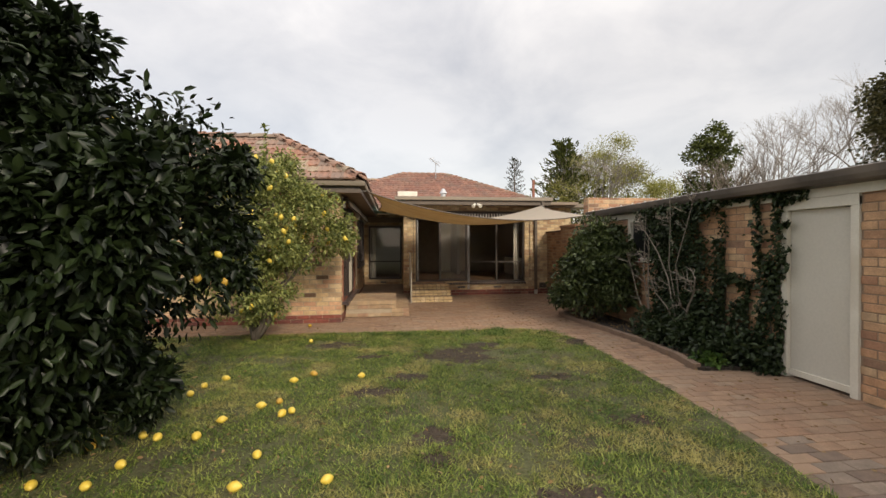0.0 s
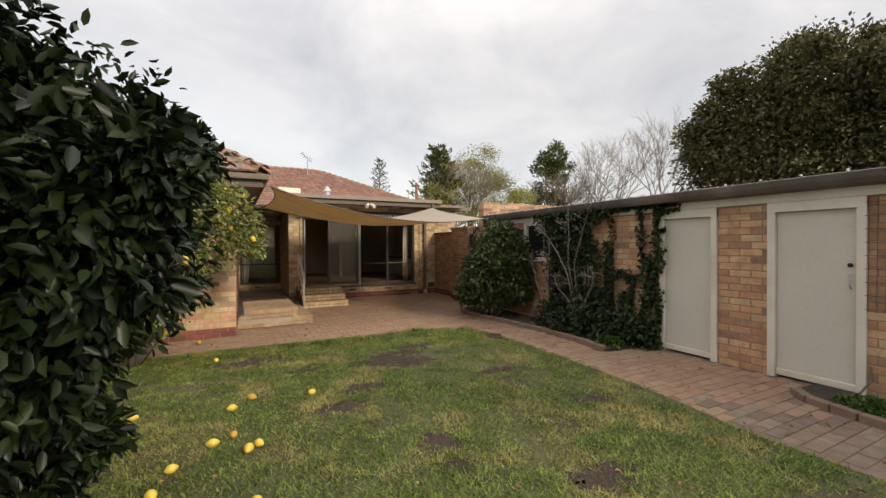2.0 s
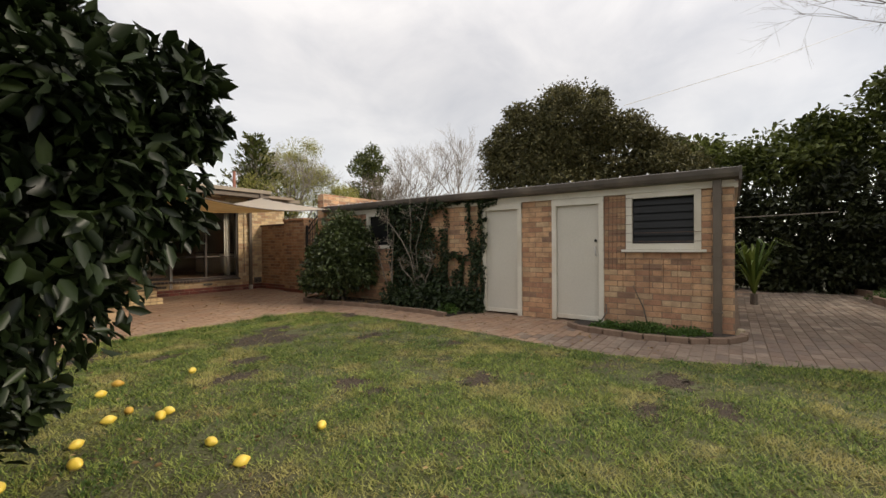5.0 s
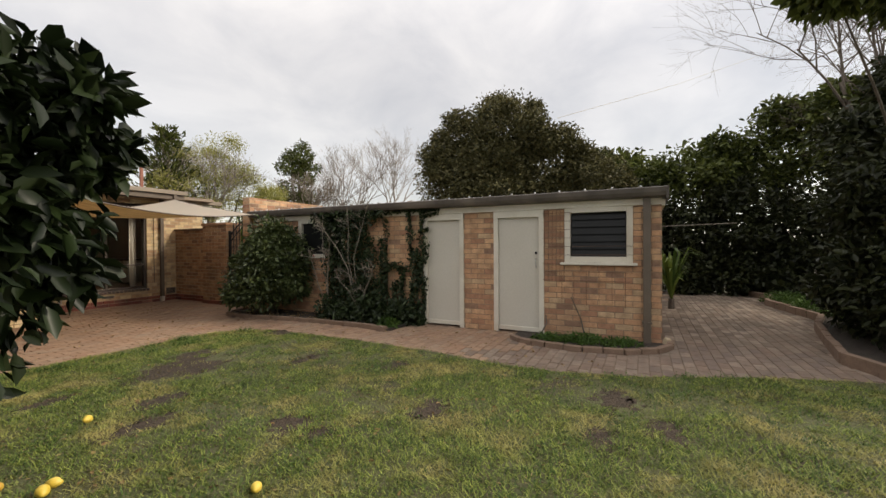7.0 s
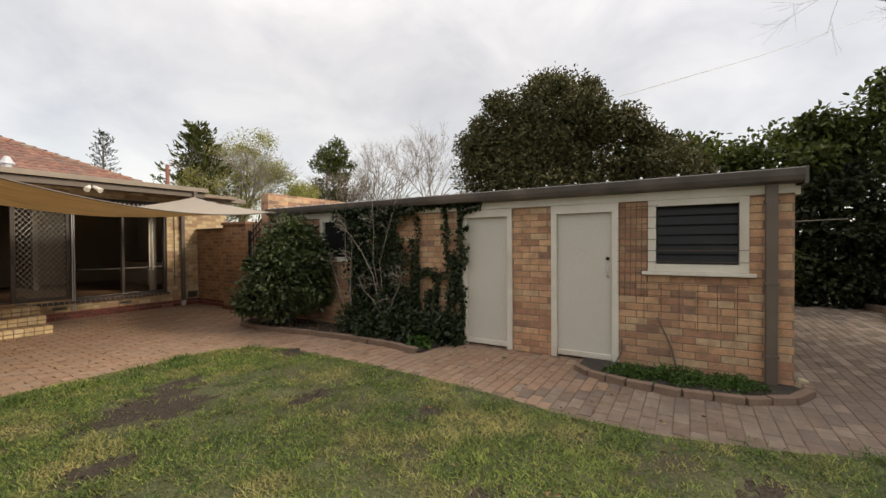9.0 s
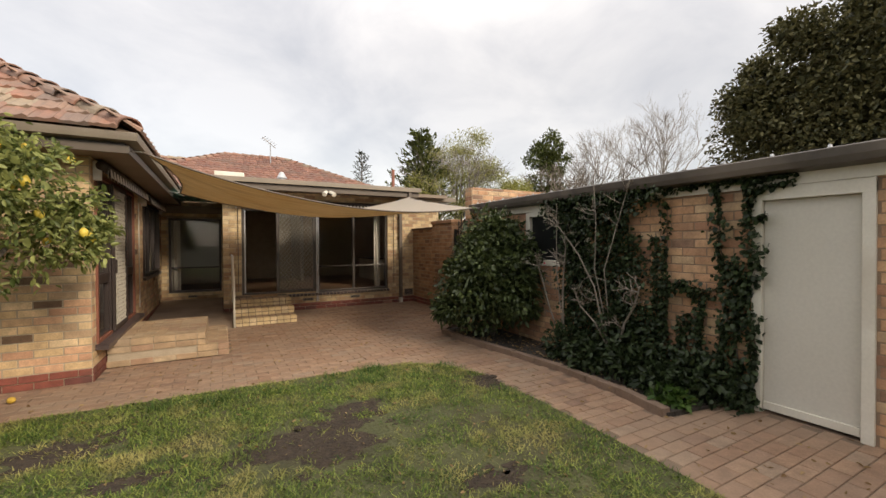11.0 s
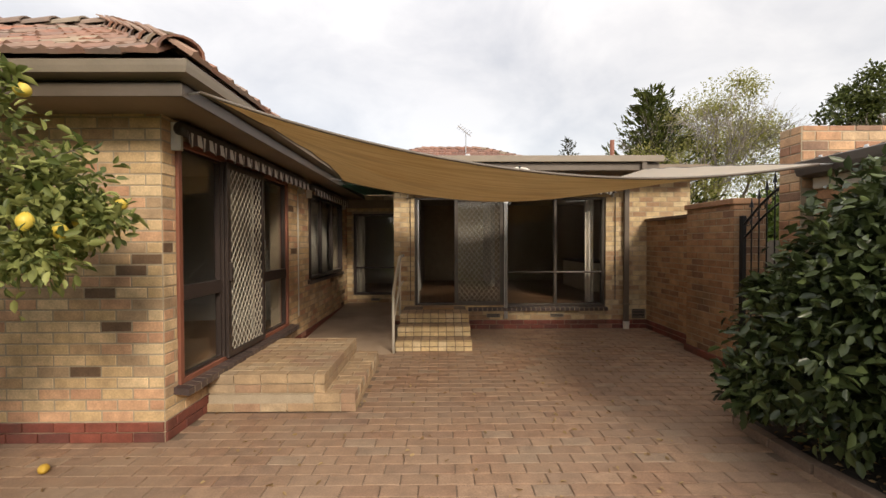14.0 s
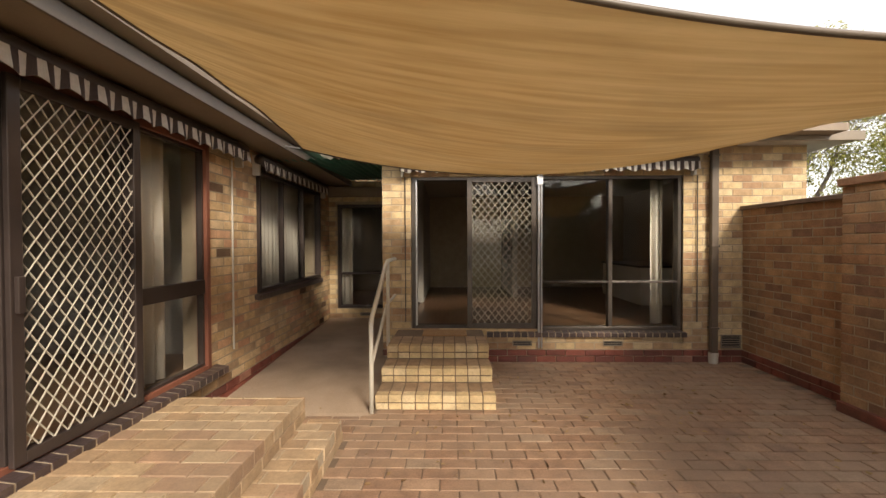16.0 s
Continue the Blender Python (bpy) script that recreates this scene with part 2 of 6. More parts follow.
PALE_BARK = surface("pale_bark", (0.24, 0.21, 0.185), (0.36, 0.325, 0.29), 9, 0.9, 60, 0.6)
DEAD_WOOD = surface("dead_wood", (0.15, 0.125, 0.10), (0.26, 0.22, 0.18), 9, 0.9, 60, 0.6)
ROOM_WALL = surface("room_paint", (0.36, 0.34, 0.30), (0.42, 0.40, 0.35), 2, 0.7, 40, 0.05)
ROOM_FLOOR = surface("room_boards", (0.16, 0.09, 0.05), (0.24, 0.14, 0.08), 3, 0.3, 50, 0.1, stretch=(8, 0.6, 1))
CURTAIN = surface("curtain", (0.62, 0.58, 0.50), (0.70, 0.66, 0.58), 4, 0.9, 120, 0.2)
MAT_FIBRE = surface("door_mat", (0.30, 0.17, 0.08), (0.40, 0.24, 0.12), 20, 0.95, 200, 0.8)
LEMON = surface("lemon_skin", (0.62, 0.44, 0.05), (0.74, 0.56, 0.10), 14, 0.4, 160, 0.35)
OLD_LEMON = surface("old_lemon_skin", (0.40, 0.22, 0.03), (0.58, 0.37, 0.05), 14, 0.5, 160, 0.35)
PIPE_GREY = surface("pale_pipe", (0.5, 0.47, 0.42), (0.6, 0.57, 0.5), 6, 0.5, 60, 0.1)
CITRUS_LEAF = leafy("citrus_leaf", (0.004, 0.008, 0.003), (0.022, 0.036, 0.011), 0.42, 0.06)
LEMON_LEAF = leafy("lemon_leaf", (0.07, 0.10, 0.025), (0.42, 0.44, 0.15), 0.45, 0.35)
CAMELLIA_LEAF = leafy("camellia_leaf", (0.018, 0.028, 0.010), (0.11, 0.14, 0.05), 0.3, 0.12)
IVY_LEAF = leafy("ivy_leaf", (0.012, 0.022, 0.009), (0.045, 0.066, 0.024), 0.45, 0.15)
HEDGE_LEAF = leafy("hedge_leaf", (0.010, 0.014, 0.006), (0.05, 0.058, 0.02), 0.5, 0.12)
FAR_DARK_LEAF = leafy("dark_crown_leaf", (0.034, 0.038, 0.014), (0.18, 0.16, 0.065), 0.5, 0.15)
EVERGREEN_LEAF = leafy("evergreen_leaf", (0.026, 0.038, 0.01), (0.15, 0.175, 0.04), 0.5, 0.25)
BRIGHT_LEAF = leafy("bright_leaf", (0.045, 0.085, 0.014), (0.15, 0.2, 0.04), 0.5, 0.3)
WILLOW_LEAF = leafy("spring_leaf", (0.22, 0.23, 0.06), (0.46, 0.44, 0.15), 0.6, 0.45)
WEED_LEAF = leafy("weed_leaf", (0.03, 0.07, 0.012), (0.10, 0.17, 0.035), 0.5, 0.25)
DRY_LEAF = leafy("dry_leaf", (0.16, 0.09, 0.04), (0.36, 0.25, 0.12), 0.8, 0.1)
STRAW = leafy("straw", (0.07, 0.05, 0.025), (0.30, 0.23, 0.11), 0.8, 0.1)
GRASS = leafy("grass_blade", (0.03, 0.075, 0.012), (0.315, 0.36, 0.085), 0.55, 0.3, (0.40, 0.335, 0.13))
GLASS = glassy("window_glass", (0.94, 0.94, 0.93))


def striped(name, a, b, width, axis):
    m, n, l, bs = nodes_of(name)
    g, s, mo, w = n.new("ShaderNodeNewGeometry"), n.new("ShaderNodeSeparateXYZ"), n.new("ShaderNodeMath"), n.new("ShaderNodeMath")
    l.new(g.outputs["Position"], s.inputs[0])
    mo.operation, mo.inputs[1].default_value = "MULTIPLY", 1 / width
    l.new(s.outputs[axis], mo.inputs[0])
    w.operation = "FRACT"
    l.new(mo.outputs[0], w.inputs[0])
    c = ramp(n, l, w.outputs[0], [(0, a), (0.5, b)], True)
    c = mix(n, l, 0.3, c, ramp(n, l, noise_node(n, l, 40), [(0.3, (0.5, 0.5, 0.5)), (0.7, (1.1, 1.1, 1.1))]), "MULTIPLY")
    l.new(c, bs.inputs["Base Color"])
    bs.inputs["Roughness"].default_value = 0.9
    return m


STRIPE_Y = striped("striped_canvas_side", (0.62, 0.58, 0.52), (0.07, 0.05, 0.045), 0.085, "Y")
STRIPE_X = striped("striped_canvas_back", (0.62, 0.58, 0.52), (0.07, 0.05, 0.045), 0.085, "X")


def sail_cloth():
    m, n, l, bs = nodes_of("shade_cloth")
    # lengthwise wrinkles: a bump, and their light and shade put into the colour
    wrinkle = noise_node(n, l, 5, 6, (0.25, 5.0, 1))
    big = noise_node(n, l, 1.2, 4)
    c = mix(n, l, 0.4, ramp(n, l, wrinkle, [(0.38, (0.40, 0.255, 0.10)), (0.62, (0.60, 0.43, 0.215))]), ramp(n, l, big, [(0.3, (0.52, 0.335, 0.14)), (0.7, (0.70, 0.53, 0.30))]))
    c = mix(n, l, ramp(n, l, noise_node(n, l, 2.6, 7, (0.5, 1.6, 1)), [(0.5, (0, 0, 0)), (0.75, (0.55, 0.55, 0.55))]), c, (0.30, 0.22, 0.115))
    l.new(c, bs.inputs["Base Color"])
    bs.inputs["Roughness"].default_value = 0.9
    bump(n, l, bs, wrinkle, 0.6, 0.02)
    t = n.new("ShaderNodeBsdfTranslucent")
    l.new(c, t.inputs["Color"])
    mx = n.new("ShaderNodeMixShader")
    mx.inputs[0].default_value = 0.34
    l.new(bs.outputs[0], mx.inputs[1])
    l.new(t.outputs[0], mx.inputs[2])
    l.new(mx.outputs[0], n["Material Output"].inputs["Surface"])
    return m


SAIL = sail_cloth()
# sail top: bleaching, plus the sky's light on it put into the colour
BLEACHED_LIT = leafy("bleached_lit_cloth", (0.62, 0.57, 0.49), (0.68, 0.63, 0.55), 0.9, 0.55)


# ---- building helpers ----
class Geo:
    """Vertices and faces in world metres."""

    def __init__(self):
        self.v, self.f = [], []

    def add(self, v, f):
        k = len(self.v)
        self.v += [tuple(p) for p in v]
        self.f += [tuple(i + k for i in q) for q in f]
        return self

    def box(self, x0, y0, z0, x1, y1, z1):
        x0, x1, y0, y1, z0, z1 = min(x0, x1), max(x0, x1), min(y0, y1), max(y0, y1), min(z0, z1), max(z0, z1)
        v = [(x0, y0, z0), (x1, y0, z0), (x1, y1, z0), (x0, y1, z0), (x0, y0, z1), (x1, y0, z1), (x1, y1, z1), (x0, y1, z1)]
        return self.add(v, [(0, 3, 2, 1), (4, 5, 6, 7), (0, 1, 5, 4), (1, 2, 6, 5), (2, 3, 7, 6), (3, 0, 4, 7)])

    def prism(self, outline, z0, z1):
        k = len(outline)
        v = [(x, y, z0) for x, y in outline] + [(x, y, z1) for x, y in outline]
        f = [tuple(reversed(range(k))), tuple(range(k, 2 * k))] + [(i, (i + 1) % k, k + (i + 1) % k, k + i) for i in range(k)]
        return self.add(v, f)

    def tube(self, pts, r0, r1=None, n=8):
        """A tapered round bar through points."""
        r1 = r0 if r1 is None else r1
        pts = [Vector(p) for p in pts]
        v, f, last = [], [], None
        for i, p in enumerate(pts):
            d = (pts[min(i + 1, len(pts) - 1)] - pts[max(i - 1, 0)]).normalized()
            a = d.cross(Vector((0.13, 0.31, 0.94)) if abs(d.z) < 0.9 else Vector((1, 0.1, 0))).normalized()
            if last is not None and a.dot(last) < 0:
                a = -a
            last, b = a, d.cross(a)
            r = r0 + (r1 - r0) * i / max(1, len(pts) - 1)
            v += [p + r * (math.cos(2 * math.pi * k / n) * a + math.sin(2 * math.pi * k / n) * b) for k in range(n)]
        for i in range(len(pts) - 1):
            f += [(i * n + k, i * n + (k + 1) % n, (i + 1) * n + (k + 1) % n, (i + 1) * n + k) for k in range(n)]
        f += [tuple(reversed(range(n))), tuple((len(pts) - 1) * n + k for k in range(n))]
        return self.add(v, f)

    def mesh(self, name, material, bevel=0.0, smooth=False):
        me = bpy.data.meshes.new(name)
        me.from_pydata(self.v, [], self.f)
        bm = bmesh.new()
        bm.from_mesh(me)
        bmesh.ops.recalc_face_normals(bm, faces=bm.faces)
        if bevel:
            edges = [e for e in bm.edges if len(e.link_faces) == 2 and e.calc_face_angle(0) > 0.6]
            bmesh.ops.bevel(bm, geom=edges, offset=bevel, segments=2, affect="EDGES", profile=0.5, clamp_overlap=True)
        bm.to_mesh(me)
        bm.free()
        if smooth:
            me.polygons.foreach_set("use_smooth", [True] * len(me.polygons))
        me.materials.append(material)
        return me


def thing(name, base, label, category, group="", kind=""):
    ob = new(name)
    ob.location = base
    return tagged(ob, label, category, group, kind)


def part(name, geo, material, parent, label="", bevel=0.0, smooth=False):
    """One mesh, given in world metres, under a thing (an Empty) or under a part."""
    ob = new(name, geo.mesh(name, material, bevel, smooth))
    ob.parent = parent
    if parent.type == "EMPTY":
        ob.matrix_parent_inverse = Matrix.Translation(-parent.location)
    return tagged(ob, label)


def solid(name, geo, material, label, category, kind="", bevel=0.0, smooth=False, group=""):
    return tagged(new(name, geo.mesh(name, material, bevel, smooth)), label, category, group, kind)


def grid_mesh(name, v, f, material):
    """A mesh from number arrays, all faces of one size."""
    me = bpy.data.meshes.new(name)
    v, f = np.asarray(v, np.float32), np.asarray(f, np.int32)
    me.vertices.add(len(v))
    me.vertices.foreach_set("co", v.ravel())
    me.loops.add(f.size)
    me.loops.foreach_set("vertex_index", f.ravel())
    me.polygons.add(len(f))
    me.polygons.foreach_set("loop_start", np.arange(0, f.size, f.shape[1], dtype=np.int32))
    me.update(calc_edges=True)
    me.materials.append(material)
    return me


RNG = np.random.default_rng(7)


def unit(a):
    return a / np.maximum(np.linalg.norm(a, axis=-1, keepdims=True), 1e-6)


def leaves(places, outward, length, width, droop=0.3, spread=0.8):
    """Folded pointed leaves at places: arrays of vertices and quads."""
    k = len(places)
    d = unit(outward + spread * RNG.normal(size=(k, 3)) + np.array([0, 0, -droop]))
    side = unit(np.cross(d, RNG.normal(size=(k, 3)) + np.array([0, 0, 1.2])))
    up = np.cross(side, d)
    ln = (length * RNG.uniform(0.6, 1.25, (k, 1)))
    w = width * ln / length * 0.5
    base = places
    tip = base + d * ln - up * ln * 0.14
    rim = [base + d * ln * q + s * side * w * k + up * w * 0.3 for s in (1, -1) for q, k in ((0.25, 0.8), (0.65, 0.85))]
    v = np.stack([base, rim[0], rim[1], tip, rim[3], rim[2]], 1).reshape(-1, 3)
    i = np.arange(k)[:, None] * 6
    return v, np.concatenate([i + np.array([[0, 1, 2, 3]]), i + np.array([[0, 3, 4, 5]])], 0)


def shell_points(lobes, count, depth=0.45, floor=0.1):
    """Places near the uneven skin of joined egg-shaped lobes, and their outward ways."""
    size = np.array([(l[3] * l[4]) ** 0.8 for l in lobes])
    pick = RNG.choice(len(lobes), count, p=size / size.sum())
    c = np.array([l[:3] for l in lobes])[pick]
    r = np.array([(l[3], l[3], l[4]) for l in lobes])[pick]
    way = unit(RNG.normal(size=(count, 3)))
    # clumps: the skin bulges in and out
    clump = 0.5 + 0.5 * np.sin(way[:, 0] * 7.1 + pick) * np.sin(way[:, 1] * 6.3 + 1.7 * pick) * np.sin(way[:, 2] * 8.7 + 0.6)
    rad = 1 - depth * RNG.random(count) ** 1.6 - 0.2 * clump + 0.14 * RNG.random(count) ** 3
    p = c + way * r * rad[:, None]
    keep = p[:, 2] > floor
    return p[keep], way[keep]


def crown(name, lobes, count, length, width, material, parent, droop=0.3, spread=0.8, depth=0.45, floor=0.1, label="", inner=0):
    p, way = shell_points(lobes, count, depth, floor)
    v, f = leaves(p, way, length, width, droop, spread)
    if inner:
        # broad clumps of shaded leaves deep inside, which close the crown
        q, w2 = shell_points([(x, y, z, r * 0.74, h * 0.74) for x, y, z, r, h in lobes], inner, 0.5, floor)
        v2, f2 = leaves(q, RNG.normal(size=q.shape), length * 1.35, width * 1.8, 0.0, 1.0)
        v, f = np.concatenate([v, v2]), np.concatenate([f, f2 + len(v)])
    ob = new(name, grid_mesh(name, v, f, material))
    ob.parent = parent
    if parent.type == "EMPTY":
        ob.matrix_parent_inverse = Matrix.Translation(-parent.location)
    return tagged(ob, label)


def clumps(lobes, n, seed, size=0.38):
    """Adds small lobes on the skin of the large ones, for an uneven outline."""
    r, out = random.Random(seed), list(lobes)
    for x, y, z, a, h in lobes:
        for _ in range(n):
            d = Vector((r.gauss(0, 1), r.gauss(0, 1), r.gauss(0.25, 1))).normalized()
            q = size * r.uniform(0.6, 1.2)
            out.append((x + d.x * a * 0.85, y + d.y * a * 0.85, z + d.z * h * 0.88, a * q, a * q * r.uniform(0.6, 1.0)))
    return out


def limbs(base, tops, r, rnd, wiggle=0.12):
    g = Geo()
    for t in tops:
        b, e = Vector(base), Vector(t)
        pts = [b.lerp(e, i / 5) + Vector([rnd.uniform(-wiggle, wiggle) * math.sin(math.pi * i / 5) for _ in range(3)]) for i in range(6)]
        g.tube(pts, r, r * 0.25, 7)
    return g


def bare_twigs(g, p, d, length, r, depth, rnd, spread=0.5, lift=0.12):
    """Forking bare wood."""
    e = p + d * length
    g.tube([p, p.lerp(e, 0.5) + Vector([rnd.uniform(-1, 1) * length * 0.05 for _ in range(3)]), e], r, r * 0.62, 5 if depth > 2 else 3)
    if depth <= 0:
        return
    for _ in range(3 if depth > 1 else 4):
        q = (d + Vector([rnd.gauss(0, spread) for _ in range(3)]) + Vector((0, 0, lift))).normalized()
        bare_twigs(g, p.lerp(e, rnd.uniform(0.55, 1.0)), q, length * rnd.uniform(0.6, 0.82), r * 0.58, depth - 1, rnd, spread, lift)


# a brick, its face towards -y, from its lower left corner; chamfered rim
def brick_data(w, h, d=0.05, c=0.004):
    v = [(0, d, 0), (w, d, 0), (w, d, h), (0, d, h), (0, c, 0), (w, c, 0), (w, c, h), (0, c, h), (c, 0, c), (w - c, 0, c), (w - c, 0, h - c), (c, 0, h - c)]
    f = [(0, 1, 5, 4), (1, 2, 6, 5), (2, 3, 7, 6), (3, 0, 4, 7), (4, 5, 9, 8), (5, 6, 10, 9), (6, 7, 11, 10), (7, 4, 8, 11), (8, 9, 10, 11)]
    return v, f


BRICK_MESHES = {}


def lay(parent, material, cells, frame_m, depth, name="brick", near=None, limit=300):
    """Bricks at cells (u, v, width, height) on the plane frame_m (x along, z up, -y out). Those nearest to near are pieces of
    their own, the rest is joined."""
    full = max((c[2] for c in cells), default=0)
    order = cells
    if near is not None:
        order = sorted(cells, key=lambda c: (c[0] - near[0]) ** 2 + (c[1] - near[1]) ** 2)
    rest, made = Geo(), 0
    for u, v, w, h in order:
        jog = random.uniform(-0.0015, 0.0025)
        if made < limit:
            key = (material.name, round(w, 2), round(h, 3), depth)
            if key not in BRICK_MESHES:
                me = bpy.data.meshes.new(name)
                me.from_pydata(*[list(q) if i else q for i, q in enumerate(brick_data(round(w, 2), h, depth))][:1], [], brick_data(round(w, 2), h, depth)[1])
                me.materials.append(material)
                BRICK_MESHES[key] = me
            ob = new(name, BRICK_MESHES[key])
            ob.parent = parent
            ob.matrix_basis = frame_m @ Matrix.Translation((u, jog, v))
            made += 1
        else:
            bv, bf = brick_data(w, h, depth)
            rest.add([frame_m @ Vector((x + u, y + jog, z + v)) for x, y, z in bv], bf)
    if rest.v:
        me = bpy.data.meshes.new(name + "work")
        me.from_pydata(rest.v, [], rest.f)
        me.materials.append(material)
        ob = tagged(new(name + "work", me), "the remaining bricks of this surface", "", "", "stuff")
        ob.parent = parent
    return made


def bond(length, z0, z1, holes, pitch=0.24, course=0.086, joint=0.01):
    """Stretcher bond cells with holes (u0, z0, u1, z1) cut out."""
    cells, row, z = [], 0, z0
    while z < z1 - 0.02:
        h = min(course - joint, z1 - z)
        u = -pitch / 2 if row % 2 else 0.0
        while u < length:
            spans = [(max(u, 0), min(u + pitch - joint, length))]
            for a, b, c, d in holes:
                if z + h > b + 0.01 and z < d - 0.01:
                    spans = [s for q in spans for s in ((q[0], min(q[1], a)), (max(q[0], c), q[1])) if s[1] - s[0] > 0.02]
            cells += [(a, z, b - a, h) for a, b in spans if b - a > 0.025]
            u += pitch
        z += course
        row += 1
    return cells


def pierced(g, along, face, thick, u0, u1, z0, z1, holes):
    """A wall slab with openings; along 'x' or 'y', from face to face + thick."""
    us = sorted({u0, u1, *[h[0] for h in holes], *[h[2] for h in holes]})
    zs = sorted({z0, z1, *[h[1] for h in holes], *[h[3] for h in holes]})
    for a, b in zip(us, us[1:]):
        for c, d in zip(zs, zs[1:]):
            if any(h[0] <= (a + b) / 2 <= h[2] and h[1] <= (c + d) / 2 <= h[3] for h in holes):
                continue
            if along == "x":
                g.box(a, face, c, b, face + thick, d)
            else:
                g.box(face, a, c, face + thick, b, d)
    return g


# ---- ground ----
solid("ground", Geo().box(-900, -900, -0.4, 900, 900, -0.06), GROUND, "flat suburban ground reaching to the horizon", "ground", "structure")
LAWN_EDGE = [(-9, -7), (4.2, -7), (3.55, -1.4), (3.3, -0.6), (2.78, 0.6), (2.6, 1.4), (2.58, 2.1), (2.72, 2.8), (2.82, 3.8), (2.88, 5.2), (2.84, 6.2), (2.62, 6.75), (2.2, 7.0), (1.2, 7.05), (-2, 7.12), (-9, 7.15)]
solid("paving_bed", Geo().box(-9, -6, -0.05, 12.2, 14.3, -0.008), SAND, "sandy bed between the paving bricks", "paving", "structure")
lawn = solid("lawn", Geo().prism(LAWN_EDGE, -0.04, 0.004), LAWN, "patchy back lawn with bare earth between the grass", "lawn", "structure")


def inside(poly, x, y):
    res = np.zeros(len(x), bool)
    for (x0, y0), (x1, y1) in zip(poly, poly[1:] + poly[:1]):
        if y0 != y1:
            res ^= ((y0 > y) != (y1 > y)) & (x < (x1 - x0) * (y - y0) / (y1 - y0) + x0)
    return res


BARE = [(0.85, 5.45, 0.7, 0.5), (1.3, 5.95, 0.35, 0.2), (0.16, 4.6, 0.22, 0.13), (-0.23, 4.2, 0.3, 0.13), (-0.84, 6.18, 0.5, 0.25), (0.3, 3.12, 0.18, 0.16), (2.04, 3.2, 0.2, 0.14), (2.7, 5.95, 0.2, 0.25), (1.08, 2.25, 0.28, 0.16), (1.95, 0.8, 0.3, 0.2), (1.42, 0.42, 0.22, 0.14), (0.27, 2.8, 0.1, 0.08), (1.12, 0.85, 0.16, 0.1), (-0.3, 5.5, 0.2, 0.1), (1.75, 4.4, 0.2, 0.12)]
def blob(x, y, a, b, k):
    rim, ph = [], random.uniform(0, 6)
    for i in range(k):
        w = 2 * math.pi * i / k
        q = 1 + 0.25 * math.sin(3 * w + ph) + 0.15 * math.sin(5 * w + 2 * ph) + random.uniform(-0.12, 0.12)
        rim.append((x + a * q * math.cos(w), y + b * q * math.sin(w)))
    return rim


BARE_SOIL = surface("bare_earth", (0.026, 0.018, 0.012), (0.075, 0.052, 0.034), 14, 1.0, 40, 1.0, dist=0.04)
for x, y, a, b in BARE:
    g = Geo().prism(blob(x, y, 0.66 * a, 0.66 * b, 60), -0.02, 0.006)
    for i in range(26):
        w, q = random.uniform(0, 2 * math.pi), random.uniform(0.45, 1.15)
        s = random.uniform(0.02, 0.075)
        g.prism(blob(x + a * q * math.cos(w), y + b * q * math.sin(w), s, s * 0.7, 10), -0.02, 0.0052 + 0.0001 * i)
    solid("soil_patch", g, BARE_SOIL, "bare dark patch of crumbly soil in the lawn", "soil", "stuff", group="bare patches in the lawn")


def patchiness(x, y, cell, seed):
    """Smooth random patches between 0 and 1, about cell metres across."""
    r = np.random.default_rng(seed).random((400, 400))
    u, v = (x + 60) / cell, (y + 60) / cell
    i, j = np.floor(u).astype(int), np.floor(v).astype(int)
    a, b = u - i, v - j
    a, b = a * a * (3 - 2 * a), b * b * (3 - 2 * b)
    i, j = i % 399, j % 399
    return (r[i, j] * (1 - a) + r[i + 1, j] * a) * (1 - b) + (r[i, j + 1] * (1 - a) + r[i + 1, j + 1] * a) * b


